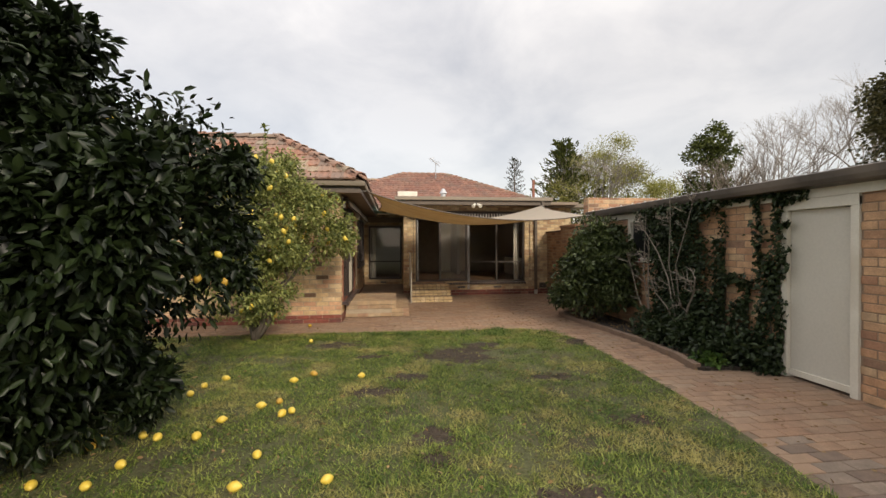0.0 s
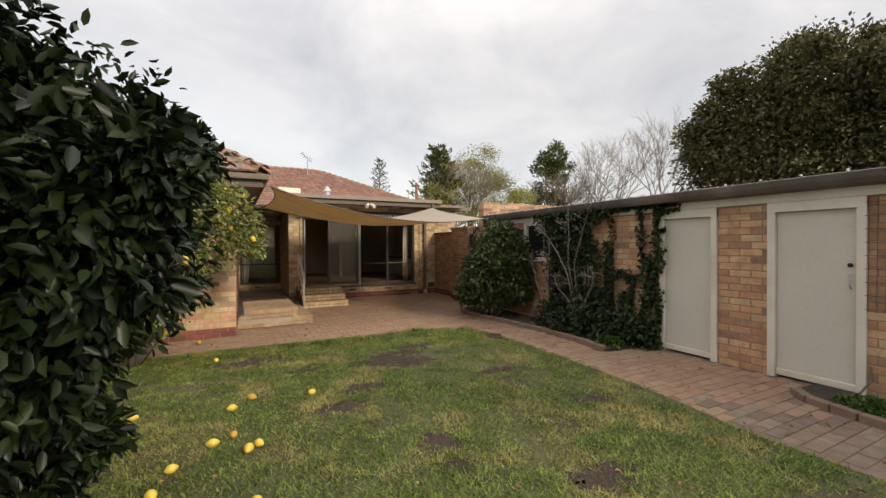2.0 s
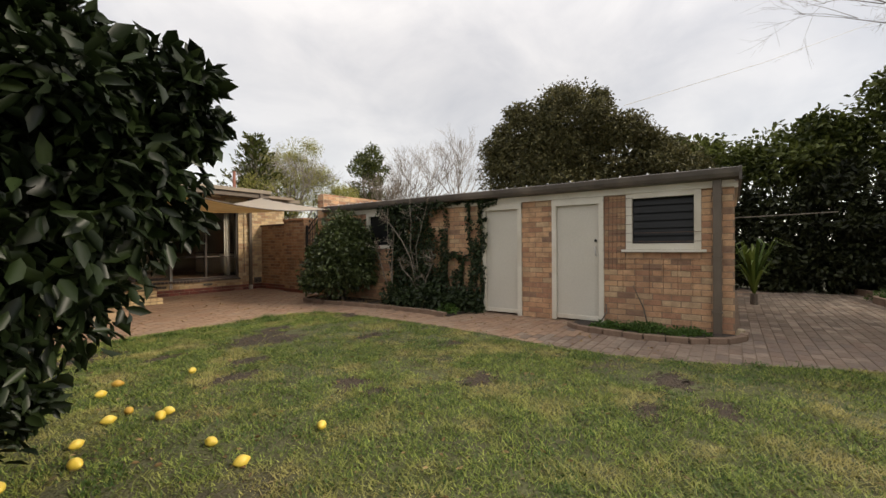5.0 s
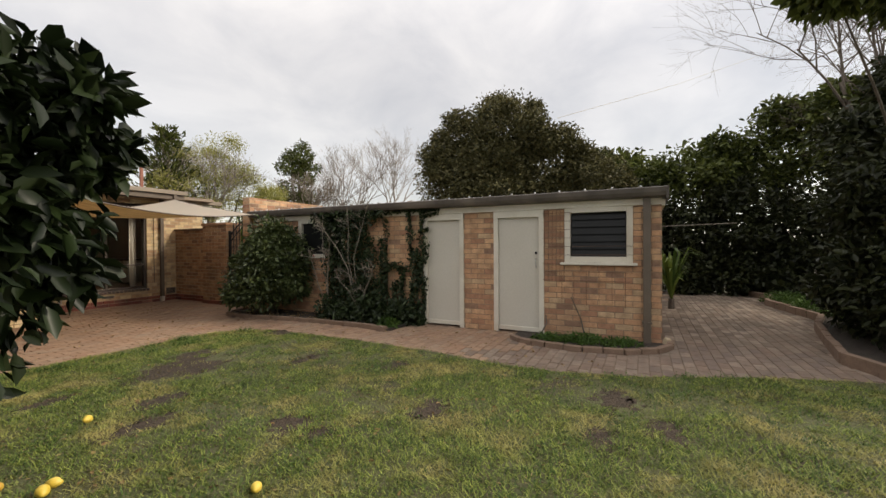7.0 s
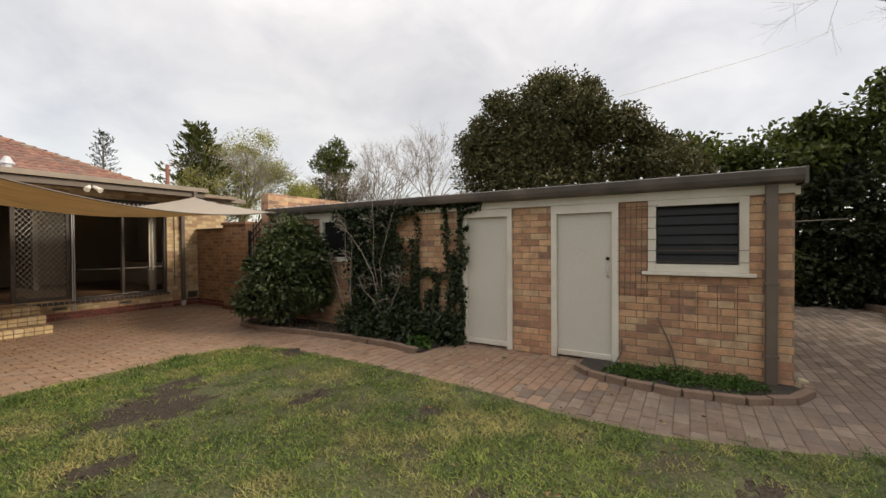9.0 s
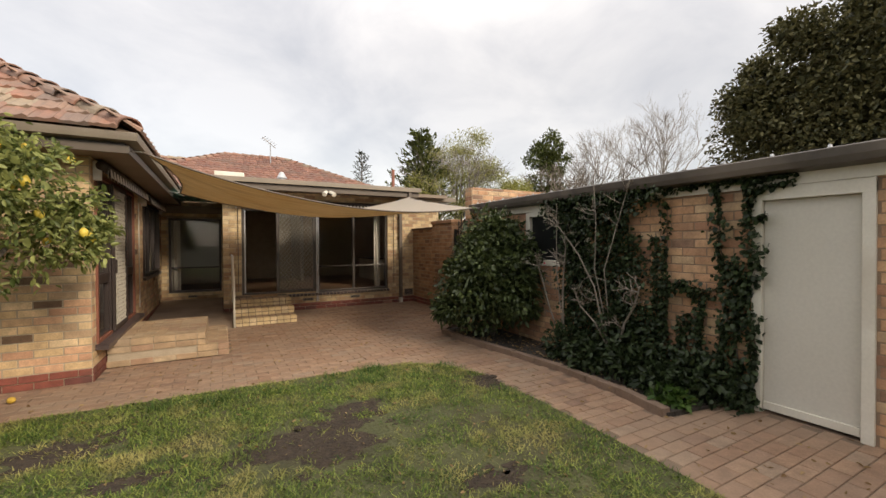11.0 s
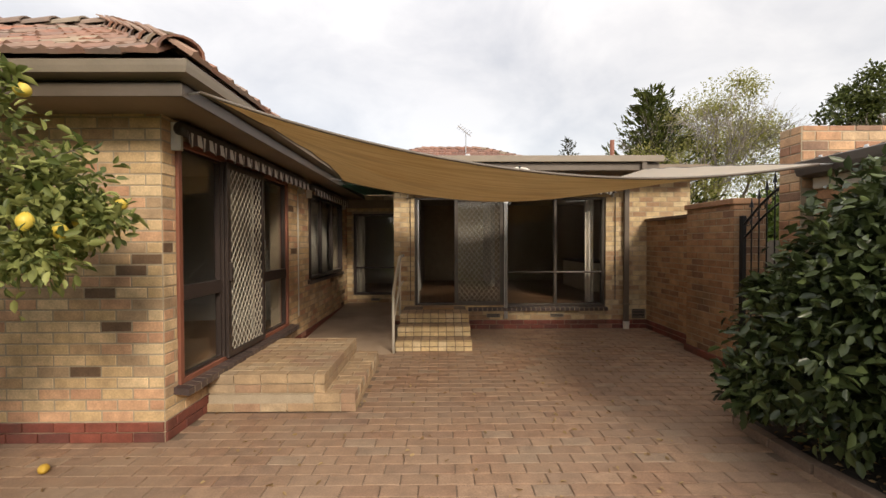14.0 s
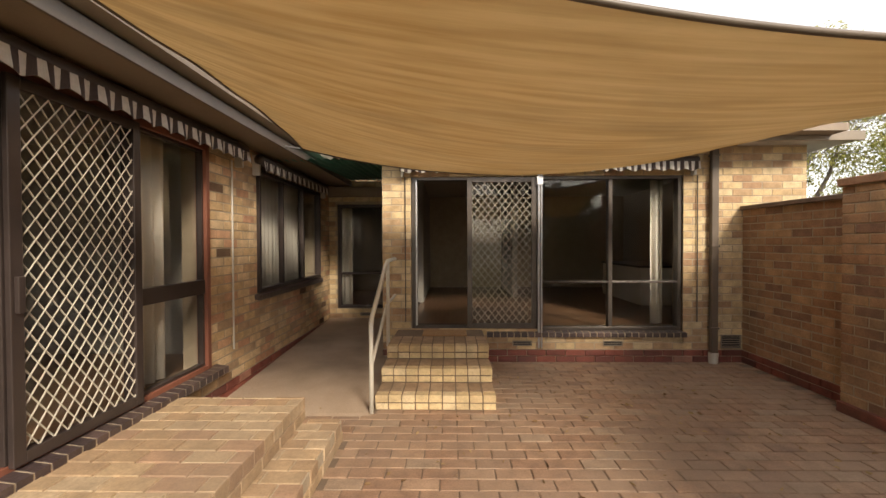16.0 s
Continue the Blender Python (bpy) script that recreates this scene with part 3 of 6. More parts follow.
def lawn_grass():
    k = 760000
    x = RNG.uniform(-7, 4.0, k)
    y = RNG.uniform(-4.5, 7.1, k)
    ok = inside(LAWN_EDGE, x, y)
    big, mid, fine = patchiness(x, y, 0.85, 1), patchiness(x, y, 0.24, 2), patchiness(x, y, 0.075, 3)
    thin = np.clip(0.3 * big + 0.35 * mid + 0.35 * fine, 0, 1)
    dens = np.clip((thin - 0.2) * 3.6, 0.16, 1)
    rough = 0.5 * mid + 0.5 * fine - 0.5
    for bx, by, a, b in BARE:
        q = ((x - bx) / a) ** 2 + ((y - by) / b) ** 2
        dens *= np.clip((q - 0.42 + 2.0 * rough) / 0.6, 0.04, 1)
    dens *= np.where((x < -1.9) & (y > 1.6) & (y < 4.6), 0.45, 1)
    ok &= RNG.random(k) < dens
    # the ground close to the walk carries more blades than the far corners
    ok &= (RNG.random(k) < np.where((x < -4) | (y < -1.5), 0.45, 1))
    x, y, thin = x[ok], y[ok], thin[ok]
    k = len(x)
    way = RNG.uniform(0, 2 * np.pi, k)
    h = RNG.uniform(0.010, 0.036, k) * (0.45 + 1.1 * thin)
    lean = RNG.uniform(0.5, 2.2, k) * h
    w = RNG.uniform(0.0025, 0.0055, k)
    c, s = np.cos(way), np.sin(way)
    z0 = np.full(k, 0.003)
    a = np.stack([x - s * w, y + c * w, z0], 1)
    b = np.stack([x + s * w, y - c * w, z0], 1)
    t = np.stack([x + c * lean, y + s * lean, h], 1)
    v = np.stack([a, b, t], 1).reshape(-1, 3)
    f = np.arange(3 * k).reshape(-1, 3)
    tagged(new("grass", grid_mesh("grass", v, f, GRASS)), "short patchy green and straw-coloured grass blades", "grass", "", "stuff")
    # lush tufts at the patio's edge and here and there
    k = 60000
    cx = np.concatenate([RNG.uniform(-0.5, 2.6, 14), RNG.uniform(-5, 3.2, 900)])
    cy = np.concatenate([RNG.uniform(6.5, 7.0, 14), RNG.uniform(-3, 6.9, 900)])
    ok = inside(LAWN_EDGE, cx, cy)
    for bx, by, a, b in BARE:
        ok &= ((cx - bx) / a) ** 2 + ((cy - by) / b) ** 2 > 0.8
    cx, cy = cx[ok], cy[ok]
    pick = RNG.integers(0, len(cx), k)
    x, y = cx[pick] + RNG.normal(0, 0.08, k), cy[pick] + RNG.normal(0, 0.06, k)
    h, way = np.where(pick < 14, RNG.uniform(0.05, 0.1, k), RNG.uniform(0.015, 0.04, k)), RNG.uniform(0, 2 * np.pi, k)
    c, s = np.cos(way), np.sin(way)
    w = RNG.uniform(0.003, 0.006, k)
    v = np.stack([np.stack([x - s * w, y + c * w, 0 * x], 1), np.stack([x + s * w, y - c * w, 0 * x], 1), np.stack([x + c * h * 0.8, y + s * h * 0.8, h * 0.85], 1)], 1).reshape(-1, 3)
    tagged(new("grass_tuft", grid_mesh("grass_tuft", v, np.arange(3 * k).reshape(-1, 3), WEED_LEAF)), "lush bright green tufts in the thin lawn", "grass", "", "stuff")


lawn_grass()


# ---- walls of the house ----
E_FACE, S_FACE, B_FACE, SHED_X, GARDEN_X = -1.04, 8.1, 12.1, 4.42, 4.7
PLINTH = 0.16
WEST_END = -8.0

def outer_wall(name, label, along, face, thick, u0, u1, top, holes, material, near, plinth=True, limit=300):
    """A brick wall: a mortar core with openings, bricks and a dark red plinth course."""
    g = Geo()
    inward = 1 if thick > 0 else -1
    pierced(g, along, face + inward * 0.004, thick, u0, u1, -0.03, top, holes)
    w = solid(name, g, SHED_MORTAR if material is SHED_BRICK else MORTAR, label, "wall", "structure")
    if along == "x":
        m, n = pose(u0, face, 0), u1 - u0
        hh = [(h[0] - u0, h[1], h[2] - u0, h[3]) for h in holes]
    elif inward < 0:
        m, n = pose(face, u0, 0, 0, 0, 90), u1 - u0
        hh = [(h[0] - u0, h[1], h[2] - u0, h[3]) for h in holes]
    else:
        m, n = pose(face, u1, 0, 0, 0, -90), u1 - u0
        hh = [(u1 - h[2], h[1], u1 - h[0], h[3]) for h in holes]
    return w, m, bond(n, PLINTH if plinth else 0.0, top, hh), bond(n, 0.0, PLINTH - 0.01, hh, course=0.08) if plinth else [], material, near, limit


LAYING = []
EAST_HOLES = [(8.26, 0.36, 10.62, 2.36), (11.52, 0.93, 13.65, 2.32)]
LAYING.append(outer_wall("wall_wing_south", "variegated cream, tan and dark brick wall of the rear wing", "x", S_FACE, 0.24, WEST_END, E_FACE - 0.006, 2.52, [(-3.95, 0.95, -2.6, 2.3)], WING_BRICK, (6.2, 1.0)))
LAYING.append(outer_wall("wall_wing_east", "tan brick side wall of the wing along the patio", "y", E_FACE, -0.24, S_FACE + 0.006, 14.2, 2.52, EAST_HOLES, WING_BRICK, (2.8, 1.2)))
BACK_HOLES = [(0.62, 0.40, 2.2, 2.32), (2.2, 0.32, 3.98, 2.32)]
LAYING.append(outer_wall("wall_house_back", "cream and tan brick rear wall with large glazing", "x", B_FACE, 0.24, 0.26, 5.47, 2.75, BACK_HOLES, HOUSE_BRICK, (3.6, 1.2)))
LAYING.append(outer_wall("wall_recess", "tan brick wall at the end of the ramp", "x", 14.2, 0.24, E_FACE, 0.3, 2.6, [(-0.9, 0.33, 0.24, 2.18)], HOUSE_BRICK, (0.5, 0.3)))
LAYING.append(outer_wall("wall_return", "brick return beside the ramp", "y", 0.26, 0.24, B_FACE + 0.25, 14.2, 2.6, [], HOUSE_BRICK, (0.3, 1.0)))
LAYING.append(outer_wall("wall_shed", "orange-brown brick front wall of the long shed", "y", SHED_X, 0.2, 0.33, 8.62, 2.12, [(0.72, 1.16, 1.63, 1.98), (1.99, 0.0, 2.80, 1.96), (3.37, 0.0, 4.14, 1.96), (6.0, 1.2, 7.2, 1.98)], SHED_BRICK, (6.4, 0.9), False))
LAYING.append(outer_wall("wall_garden", "brown brick garden wall beside the patio", "y", GARDEN_X, 0.24, 10.66, B_FACE - 0.002, 1.87, [], GARDEN_BRICK, (0.7, 1.0)))
# end walls of the shed and plain back walls that close the buildings
g = Geo().box(SHED_X + 0.01, 0.34, -0.03, 7.6, 0.54, 2.1)
shed_end = solid("wall_shed_end", g, MORTAR, "brick end wall of the shed", "wall", "structure")
solid("wall_shed_rear", Geo().box(7.4, 0.55, -0.03, 7.6, 8.6, 2.2), MORTAR, "plain rear wall of the shed", "wall", "structure")
solid("floor_shed", Geo().box(4.64, 0.56, -0.02, 7.38, 8.58, 0.02), CONCRETE, "bare concrete shed floor", "floor", "structure")
parapet = solid("wall_parapet", Geo().box(4.32, 8.64, -0.03, 7.6, 8.87, 2.56), MORTAR, "brick parapet standing above the shed roof", "wall", "structure")

# garden pier with its cap, and the coping
pier = thing("gate_pier", (4.66, 10.2, 0), "brown brick gate pier ending the garden wall", "pier")
part("core", Geo().box(4.53, 9.76, 0, 4.93, 10.65, 1.96), MORTAR, pier)
part("cap", Geo().box(4.50, 9.73, 1.96, 4.96, 10.68, 2.03), GARDEN_BRICK, pier, "flat brick capping", 0.008)
part("footing", Geo().box(4.49, 9.72, 0, 4.97, 10.655, 0.09), PLINTH_BRICK, pier, "dark red brick footing", 0.006)
solid("coping", Geo().box(4.66, 10.66, 1.87, 4.98, 12.095, 1.92), EDGE_TIMBER, "flat dark coping on the garden wall", "coping", "structure", 0.008)

# rooms behind the glass
solid("floor_house", Geo().box(0.55, 12.35, 0.30, 5.4, 17.0, 0.40), ROOM_FLOOR, "polished brown timber floor of the empty room", "floor", "structure")
g = Geo()
g.box(0.51, 14.45, 0.4, 0.61, 17, 2.6).box(5.3, 12.35, 0.4, 5.4, 17, 2.6).box(0.55, 17, 0.4, 5.4, 17.1, 2.6).box(2.35, 15.2, 0.4, 2.45, 17, 2.6)
solid("wall_room", g, ROOM_WALL, "plain cream plaster walls of the empty room", "wall", "structure")
solid("ceiling_house", Geo().box(0.5, 12.35, 2.6, 5.4, 17.1, 2.68), ROOM_WALL, "plain plaster ceiling", "ceiling", "structure")
solid("floor_wing", Geo().box(-7.7, 8.4, 0.24, -1.3, 17, 0.34), ROOM_FLOOR, "brown floor of the wing room", "floor", "structure")
g = Geo()
g.box(-5.2, 8.36, 0.34, -5.1, 17, 2.55).box(-5.2, 11.2, 0.34, -1.3, 11.3, 2.55).box(-5.1, 16.9, 0.34, 0.5, 17.0, 2.55)
solid("wall_wing_room", g, ROOM_WALL, "plain cream plaster walls of the wing", "wall", "structure")
solid("ceiling_wing", Geo().box(-7.7, 8.36, 2.53, -1.29, 17.0, 2.56), ROOM_WALL, "plain plaster ceiling of the wing", "ceiling", "structure")
solid("floor_recess", Geo().box(-1.29, 14.45, 0.2, 0.5, 16.9, 0.32), ROOM_FLOOR, "brown floor behind the end window", "floor", "structure")
solid("ceiling_recess", Geo().box(-1.29, 14.45, 2.55, 0.5, 17, 2.6), ROOM_WALL, "plain ceiling behind the end window", "ceiling", "structure")
bench = thing("kitchen_bench", (4.7, 14.6, 0.4), "low white built-in cabinet inside the empty room", "cabinet")
part("body", Geo().box(4.3, 13.9, 0.42, 5.28, 15.6, 1.05), CREAM_PAINT, bench, bevel=0.01)
part("benchtop", Geo().box(4.27, 13.87, 1.05, 5.28, 15.63, 1.09), DARK_FRAME, bench, bevel=0.008)


def curtain_of(x0, y0, x1, y1, z0, z1, material=CURTAIN):
    """A hanging, pleated curtain along a line."""
    k = 60
    ux, uy = (x1 - x0), (y1 - y0)
    ln = math.hypot(ux, uy)
    nx, ny = -uy / ln, ux / ln
    g = Geo()
    rows = []
    for z in (z0, (z0 + z1) / 2, z1):
        for i in range(k + 1):
            q = i / k
            o = 0.028 * math.sin(q * ln * 2 * math.pi / 0.11 + 0.6 * math.sin(3 * q)) * (1 if z < z1 else 0.7)
            rows.append((x0 + ux * q + nx * o, y0 + uy * q + ny * o, z))
    f = [(r * (k + 1) + i, r * (k + 1) + i + 1, (r + 1) * (k + 1) + i + 1, (r + 1) * (k + 1) + i) for r in range(2) for i in range(k)]
    g.add(rows, f)
    c = solid("curtain", g, material, "pale pleated curtain hanging inside the glass", "curtain", smooth=True)
    s = c.modifiers.new("cloth", "SOLIDIFY")
    s.thickness = 0.004
    return c


curtain_of(-1.235, 9.98, -1.235, 10.35, 0.40, 2.35)
curtain_of(-1.235, 12.0, -1.235, 13.2, 0.9, 2.35)
curtain_of(-1.42, 8.32, -1.42, 8.42, 0.40, 2.35)
curtain_of(3.72, 12.40, 3.88, 12.40, 0.42, 2.3)
curtain_of(-0.86, 14.345, -0.66, 14.345, 0.35, 2.2)


# ---- windows and doors ----
def bars(g, along, face, thick, rects):
    """Square bars (u0, z0, u1, z1) on a wall plane."""
    for a, b, c, d in rects:
        if along == "x":
            g.box(a, face, b, c, face + thick, d)
        else:
            g.box(face, a, b, face + thick, c, d)
    return g


def pane(parent, along, face, u0, z0, u1, z1):
    g = bars(Geo(), along, face, 0.006, [(u0, z0, u1, z1)])
    p = part("pane", g, GLASS, parent)
    p.visible_shadow = False
    return p


def ring(u0, z0, u1, z1, w):
    return [(u0, z0, u0 + w, z1), (u1 - w, z0, u1, z1), (u0 + w, z0, u1 - w, z0 + w), (u0 + w, z1 - w, u1 - w, z1)]


def lattice(along, face, u0, z0, u1, z1, pitch_u, pitch_z):
    """A diamond grille of thin crossing wires."""
    g = Geo()
    slope = pitch_z / pitch_u
    for sgn in (1, -1):
        off = -((z1 - z0) / slope) if sgn > 0 else 0
        u = u0 + off
        end = u1 if sgn > 0 else u1 + (z1 - z0) / slope
        while u < end:
            pts = []
            for (a, b) in ((0, 0),):
                # clip the line u + sgn * s, z0 + slope * s
                s0, s1 = 0.0, (z1 - z0) / slope
                if sgn > 0:
                    s0, s1 = max(s0, u0 - u), min(s1, u1 - u)
                else:
                    s0, s1 = max(s0, u - u1), min(s1, u - u0)
                if s1 - s0 > 0.005:
                    pts = [(u + sgn * s, z0 + slope * s) for s in (s0, s1)]
            if pts:
                o = 0.002 * sgn
                q = [(p[0], face + o, p[1]) if along == "x" else (face + o, p[0], p[1]) for p in pts]
                g.tube(q, 0.0045, n=4)
            u += pitch_u
    return g


# wing: sliding door with security screen between fixed panes
slider = thing("door_1", (E_FACE, 9.44, 0.36), "dark brown sliding glass door with a diamond security screen", "door", kind="structure")
F = E_FACE - 0.062
part("outer_frame", bars(Geo(), "y", F - 0.02, 0.10, ring(8.265, 0.365, 10.615, 2.355, 0.05)), RED_FRAME, slider, "faded red-brown timber frame", 0.004)
part("mullion", bars(Geo(), "y", F, 0.075, [(8.94, 0.415, 8.99, 2.305)]), DARK_FRAME, slider, bevel=0.004)
part("mullion", bars(Geo(), "y", F, 0.075, [(9.74, 0.415, 9.82, 2.305)]), DARK_FRAME, slider, bevel=0.004)
for a, b in ((8.315, 8.94), (9.82, 10.565)):
    part("rail", bars(Geo(), "y", F, 0.06, [(a, 1.05, b, 1.17)]), DARK_FRAME, slider, "dark middle rail", 0.004)
    part("bead", bars(Geo(), "y", F, 0.05, ring(a, 0.415, b, 2.305, 0.022)), DARK_FRAME, slider)
    pane(slider, "y", F + 0.012, a + 0.02, 0.43, b - 0.02, 1.05)
    pane(slider, "y", F + 0.012, a + 0.02, 1.17, b - 0.02, 2.29)
pane(slider, "y", F + 0.004, 8.99, 0.42, 9.74, 2.3)
screen = part("screen_frame", bars(Geo(), "y", F + 0.08, 0.03, ring(8.95, 0.40, 9.78, 2.31, 0.062)), DARK_FRAME, slider, "dark aluminium screen frame", 0.004)
part("grille", lattice("y", F + 0.095, 9.01, 0.46, 9.72, 2.25, 0.078, 0.105), GRILLE, screen, "pale diamond metal grille")
part("lock", Geo().box(F + 0.11, 8.965, 1.15, F + 0.135, 9.0, 1.33), DARK_FRAME, screen, "small black screen lock", 0.005)
# wing: window over the ramp
w2 = thing("window_1", (E_FACE, 12.58, 0.93), "dark-framed sliding window in the brick wall", "window", kind="structure")
part("window_frame", bars(Geo(), "y", F, 0.09, ring(11.525, 0.935, 13.645, 2.315, 0.045)), DARK_FRAME, w2, bevel=0.004)
for u in (12.2, 12.92):
    part("mullion", bars(Geo(), "y", F + 0.01, 0.06, [(u, 0.98, u + 0.04, 2.27)]), DARK_FRAME, w2, bevel=0.003)
for a, b in ((11.57, 12.2), (12.24, 12.92), (12.96, 13.6)):
    pane(w2, "y", F + 0.03, a, 0.98, b, 2.27)
# south window behind the lemon tree
w3 = thing("window_2", (-3.27, S_FACE, 0.95), "dark-framed window behind the lemon tree", "window", kind="structure")
part("window_frame", bars(Geo(), "x", S_FACE + 0.03, 0.08, ring(-3.945, 0.955, -2.605, 2.295, 0.05)), DARK_FRAME, w3, bevel=0.004)
pane(w3, "x", S_FACE + 0.06, -3.9, 1.0, -2.65, 2.25)
# house: open door, screen, window
hd = thing("door_2", (1.4, B_FACE, 0.4), "open bronze sliding door with a closed diamond security screen", "door", kind="structure")
part("outer_frame", bars(Geo(), "x", B_FACE + 0.04, 0.12, ring(0.625, 0.405, 2.195, 2.315, 0.045)), BRONZE_FRAME, hd, bevel=0.004)
part("pale_stop", bars(Geo(), "x", B_FACE + 0.02, 0.03, [(0.675, 0.45, 0.695, 2.27)]), STEEL, hd, "bright aluminium strip", 0.003)
sc = part("screen_frame", bars(Geo(), "x", B_FACE + 0.0, 0.032, ring(1.32, 0.42, 2.18, 2.30, 0.062)), BRONZE_FRAME, hd, "bronze aluminium screen frame", 0.004)
part("grille", lattice("x", B_FACE + 0.016, 1.38, 0.48, 2.12, 2.24, 0.086, 0.108), GRILLE, sc, "pale diamond metal grille")
part("lock", Geo().box(1.335, B_FACE - 0.02, 1.15, 1.365, B_FACE, 1.33), DARK_FRAME, sc, "small black screen lock", 0.005)
pane(hd, "x", B_FACE + 0.09, 1.36, 0.45, 2.15, 2.27)
hw = thing("window_3", (3.09, B_FACE, 0.36), "large bronze-framed window looking into an empty room", "window", kind="structure")
part("window_frame", bars(Geo(), "x", B_FACE + 0.03, 0.11, ring(2.205, 0.385, 3.975, 2.315, 0.045)), BRONZE_FRAME, hw, bevel=0.004)
part("mullion", bars(Geo(), "x", B_FACE + 0.04, 0.09, [(3.08, 0.43, 3.13, 2.27)]), BRONZE_FRAME, hw, bevel=0.004)
part("transom", bars(Geo(), "x", B_FACE + 0.045, 0.08, [(2.25, 0.975, 3.08, 1.0), (3.13, 0.975, 3.93, 1.0)]), BRONZE_FRAME, hw, bevel=0.003)
for a, b in ((2.25, 3.08), (3.13, 3.93)):
    pane(hw, "x", B_FACE + 0.08, a, 0.43, b, 0.97)
    pane(hw, "x", B_FACE + 0.08, a, 1.02, b, 2.27)
# recess window
rw = thing("window_4", (-0.3, 14.2, 0.33), "tall dark-framed window at the ramp's end", "window", kind="structure")
part("window_frame", bars(Geo(), "x", 14.22, 0.1, ring(-0.895, 0.335, 0.235, 2.175, 0.05)), DARK_FRAME, rw, bevel=0.004)
part("transom", bars(Geo(), "x", 14.24, 0.06, [(-0.84, 0.93, 0.18, 0.97)]), DARK_FRAME, rw, bevel=0.003)
pane(rw, "x", 14.27, -0.84, 0.39, 0.18, 0.93)
pane(rw, "x", 14.27, -0.84, 0.97, 0.18, 2.12)


def sill_row(name, along, face, u0, u1, z, depth, label):
    """A row of dark sloping sill bricks on edge."""
    s = thing(name, (face, u0, z) if along == "y" else (u0, face, z), label, "sill", kind="structure")
    prof = [(-0.13, z - 0.062), (depth - 0.004, z - 0.084), (depth - 0.004, z - 0.033), (-0.13, z - 0.003)]
    if along == "y":
        v = [(face + p, u0 + 0.004, q) for p, q in prof] + [(face + p, u1 - 0.014, q) for p, q in prof]
    else:
        v = [(u0 + 0.004, face - p, q) for p, q in prof] + [(u1 - 0.014, face - p, q) for p, q in prof]
    part("joint", Geo().add(v, [(0, 1, 2, 3), (7, 6, 5, 4), (0, 4, 5, 1), (1, 5, 6, 2), (2, 6, 7, 3), (3, 7, 4, 0)]), MORTAR, s)
    k = round((u1 - u0) / 0.086)
    for i in range(k):
        a = u0 + (u1 - u0) * i / k
        b = a + (u1 - u0) / k - 0.013
        g = Geo()
        prof = [(-0.14, z - 0.055), (depth, z - 0.085), (depth, z - 0.03), (-0.14, z)]
        if along == "y":
            v = [(face + p, a, q) for p, q in prof] + [(face + p, b, q) for p, q in prof]
        else:
            v = [(a, face - p, q) for p, q in prof] + [(b, face - p, q) for p, q in prof]
        g.add(v, [(0, 1, 2, 3), (7, 6, 5, 4), (0, 4, 5, 1), (1, 5, 6, 2), (2, 6, 7, 3), (3, 7, 4, 0)])
        part("sill_brick", g, SILL_TILE, s)
    return s


sill_row("window_sill_1", "y", E_FACE, 8.2, 10.72, 0.40, 0.12, "glazed dark brick sill under the sliding door")
sill_row("window_sill_2", "y", E_FACE, 11.46, 13.7, 0.945, 0.05, "glazed dark brick sill under the window")
sill_row("window_sill_3", "x", B_FACE, 1.56, 4.02, 0.40, 0.05, "glazed dark brick sill under the rear glazing")

# shed doors, window
def shed_door(name, y0, y1, hardware):
    d = thing(name, (SHED_X, (y0 + y1) / 2, 0), "flat cream painted shed door in a cream frame, closed", "door", "shed doors", "structure")
    part("jamb", Geo().box(SHED_X - 0.025, y0, 0, SHED_X + 0.1, y0 + 0.075, 1.96), CREAM_PAINT, d, bevel=0.004)
    part("jamb", Geo().box(SHED_X - 0.025, y1 - 0.075, 0, SHED_X + 0.1, y1, 1.96), CREAM_PAINT, d, bevel=0.004)
    part("head", Geo().box(SHED_X - 0.027, y0, 1.875, SHED_X + 0.1, y1, 1.985), CREAM_PAINT, d, bevel=0.004)
    leaf = part("leaf", Geo().box(SHED_X + 0.025, y0 + 0.078, 0.03, SHED_X + 0.065, y1 - 0.078, 1.872), DOOR_PAINT, d, "flat cream door leaf", 0.004)
    part("weatherboard", Geo().box(SHED_X + 0.0, y0 + 0.08, 0.03, SHED_X + 0.024, y1 - 0.08, 0.10), CREAM_PAINT, leaf, bevel=0.006)
    if hardware:
        part("lock", Geo().tube([(SHED_X + 0.03, y0 + 0.13, 1.30), (SHED_X + 0.012, y0 + 0.13, 1.30)], 0.022, n=14), BLACK_IRON, leaf, "round black lock", smooth=False)
        part("handle", Geo().tube([(SHED_X + 0.02, y0 + 0.13, 1.21), (SHED_X - 0.02, y0 + 0.13, 1.19), (SHED_X - 0.02, y0 + 0.125, 1.10), (SHED_X + 0.02, y0 + 0.125, 1.06)], 0.008), STEEL, leaf, "worn metal pull handle")


shed_door("door_3", 1.98, 2.81, True)
shed_door("door_4", 3.36, 4.15, False)
sw = thing("window_5", (SHED_X, 1.17, 1.14), "cream timber shed window with dark glass louvres", "window", kind="structure")
part("window_frame", bars(Geo(), "y", SHED_X - 0.02, 0.09, ring(0.70, 1.16, 1.66, 2.0, 0.085)), CREAM_PAINT, sw, bevel=0.004)
part("window_sill", Geo().box(SHED_X - 0.06, 0.64, 1.12, SHED_X + 0.05, 1.72, 1.158), CREAM_PAINT, sw, bevel=0.006)
DARK_GLASS = surface("dark_louvre_glass", (0.010, 0.011, 0.011), (0.017, 0.018, 0.018), 3, 0.3, 20, 0.02)
DARK_GLASS.node_tree.nodes["Principled BSDF"].inputs["Specular IOR Level"].default_value = 0.2
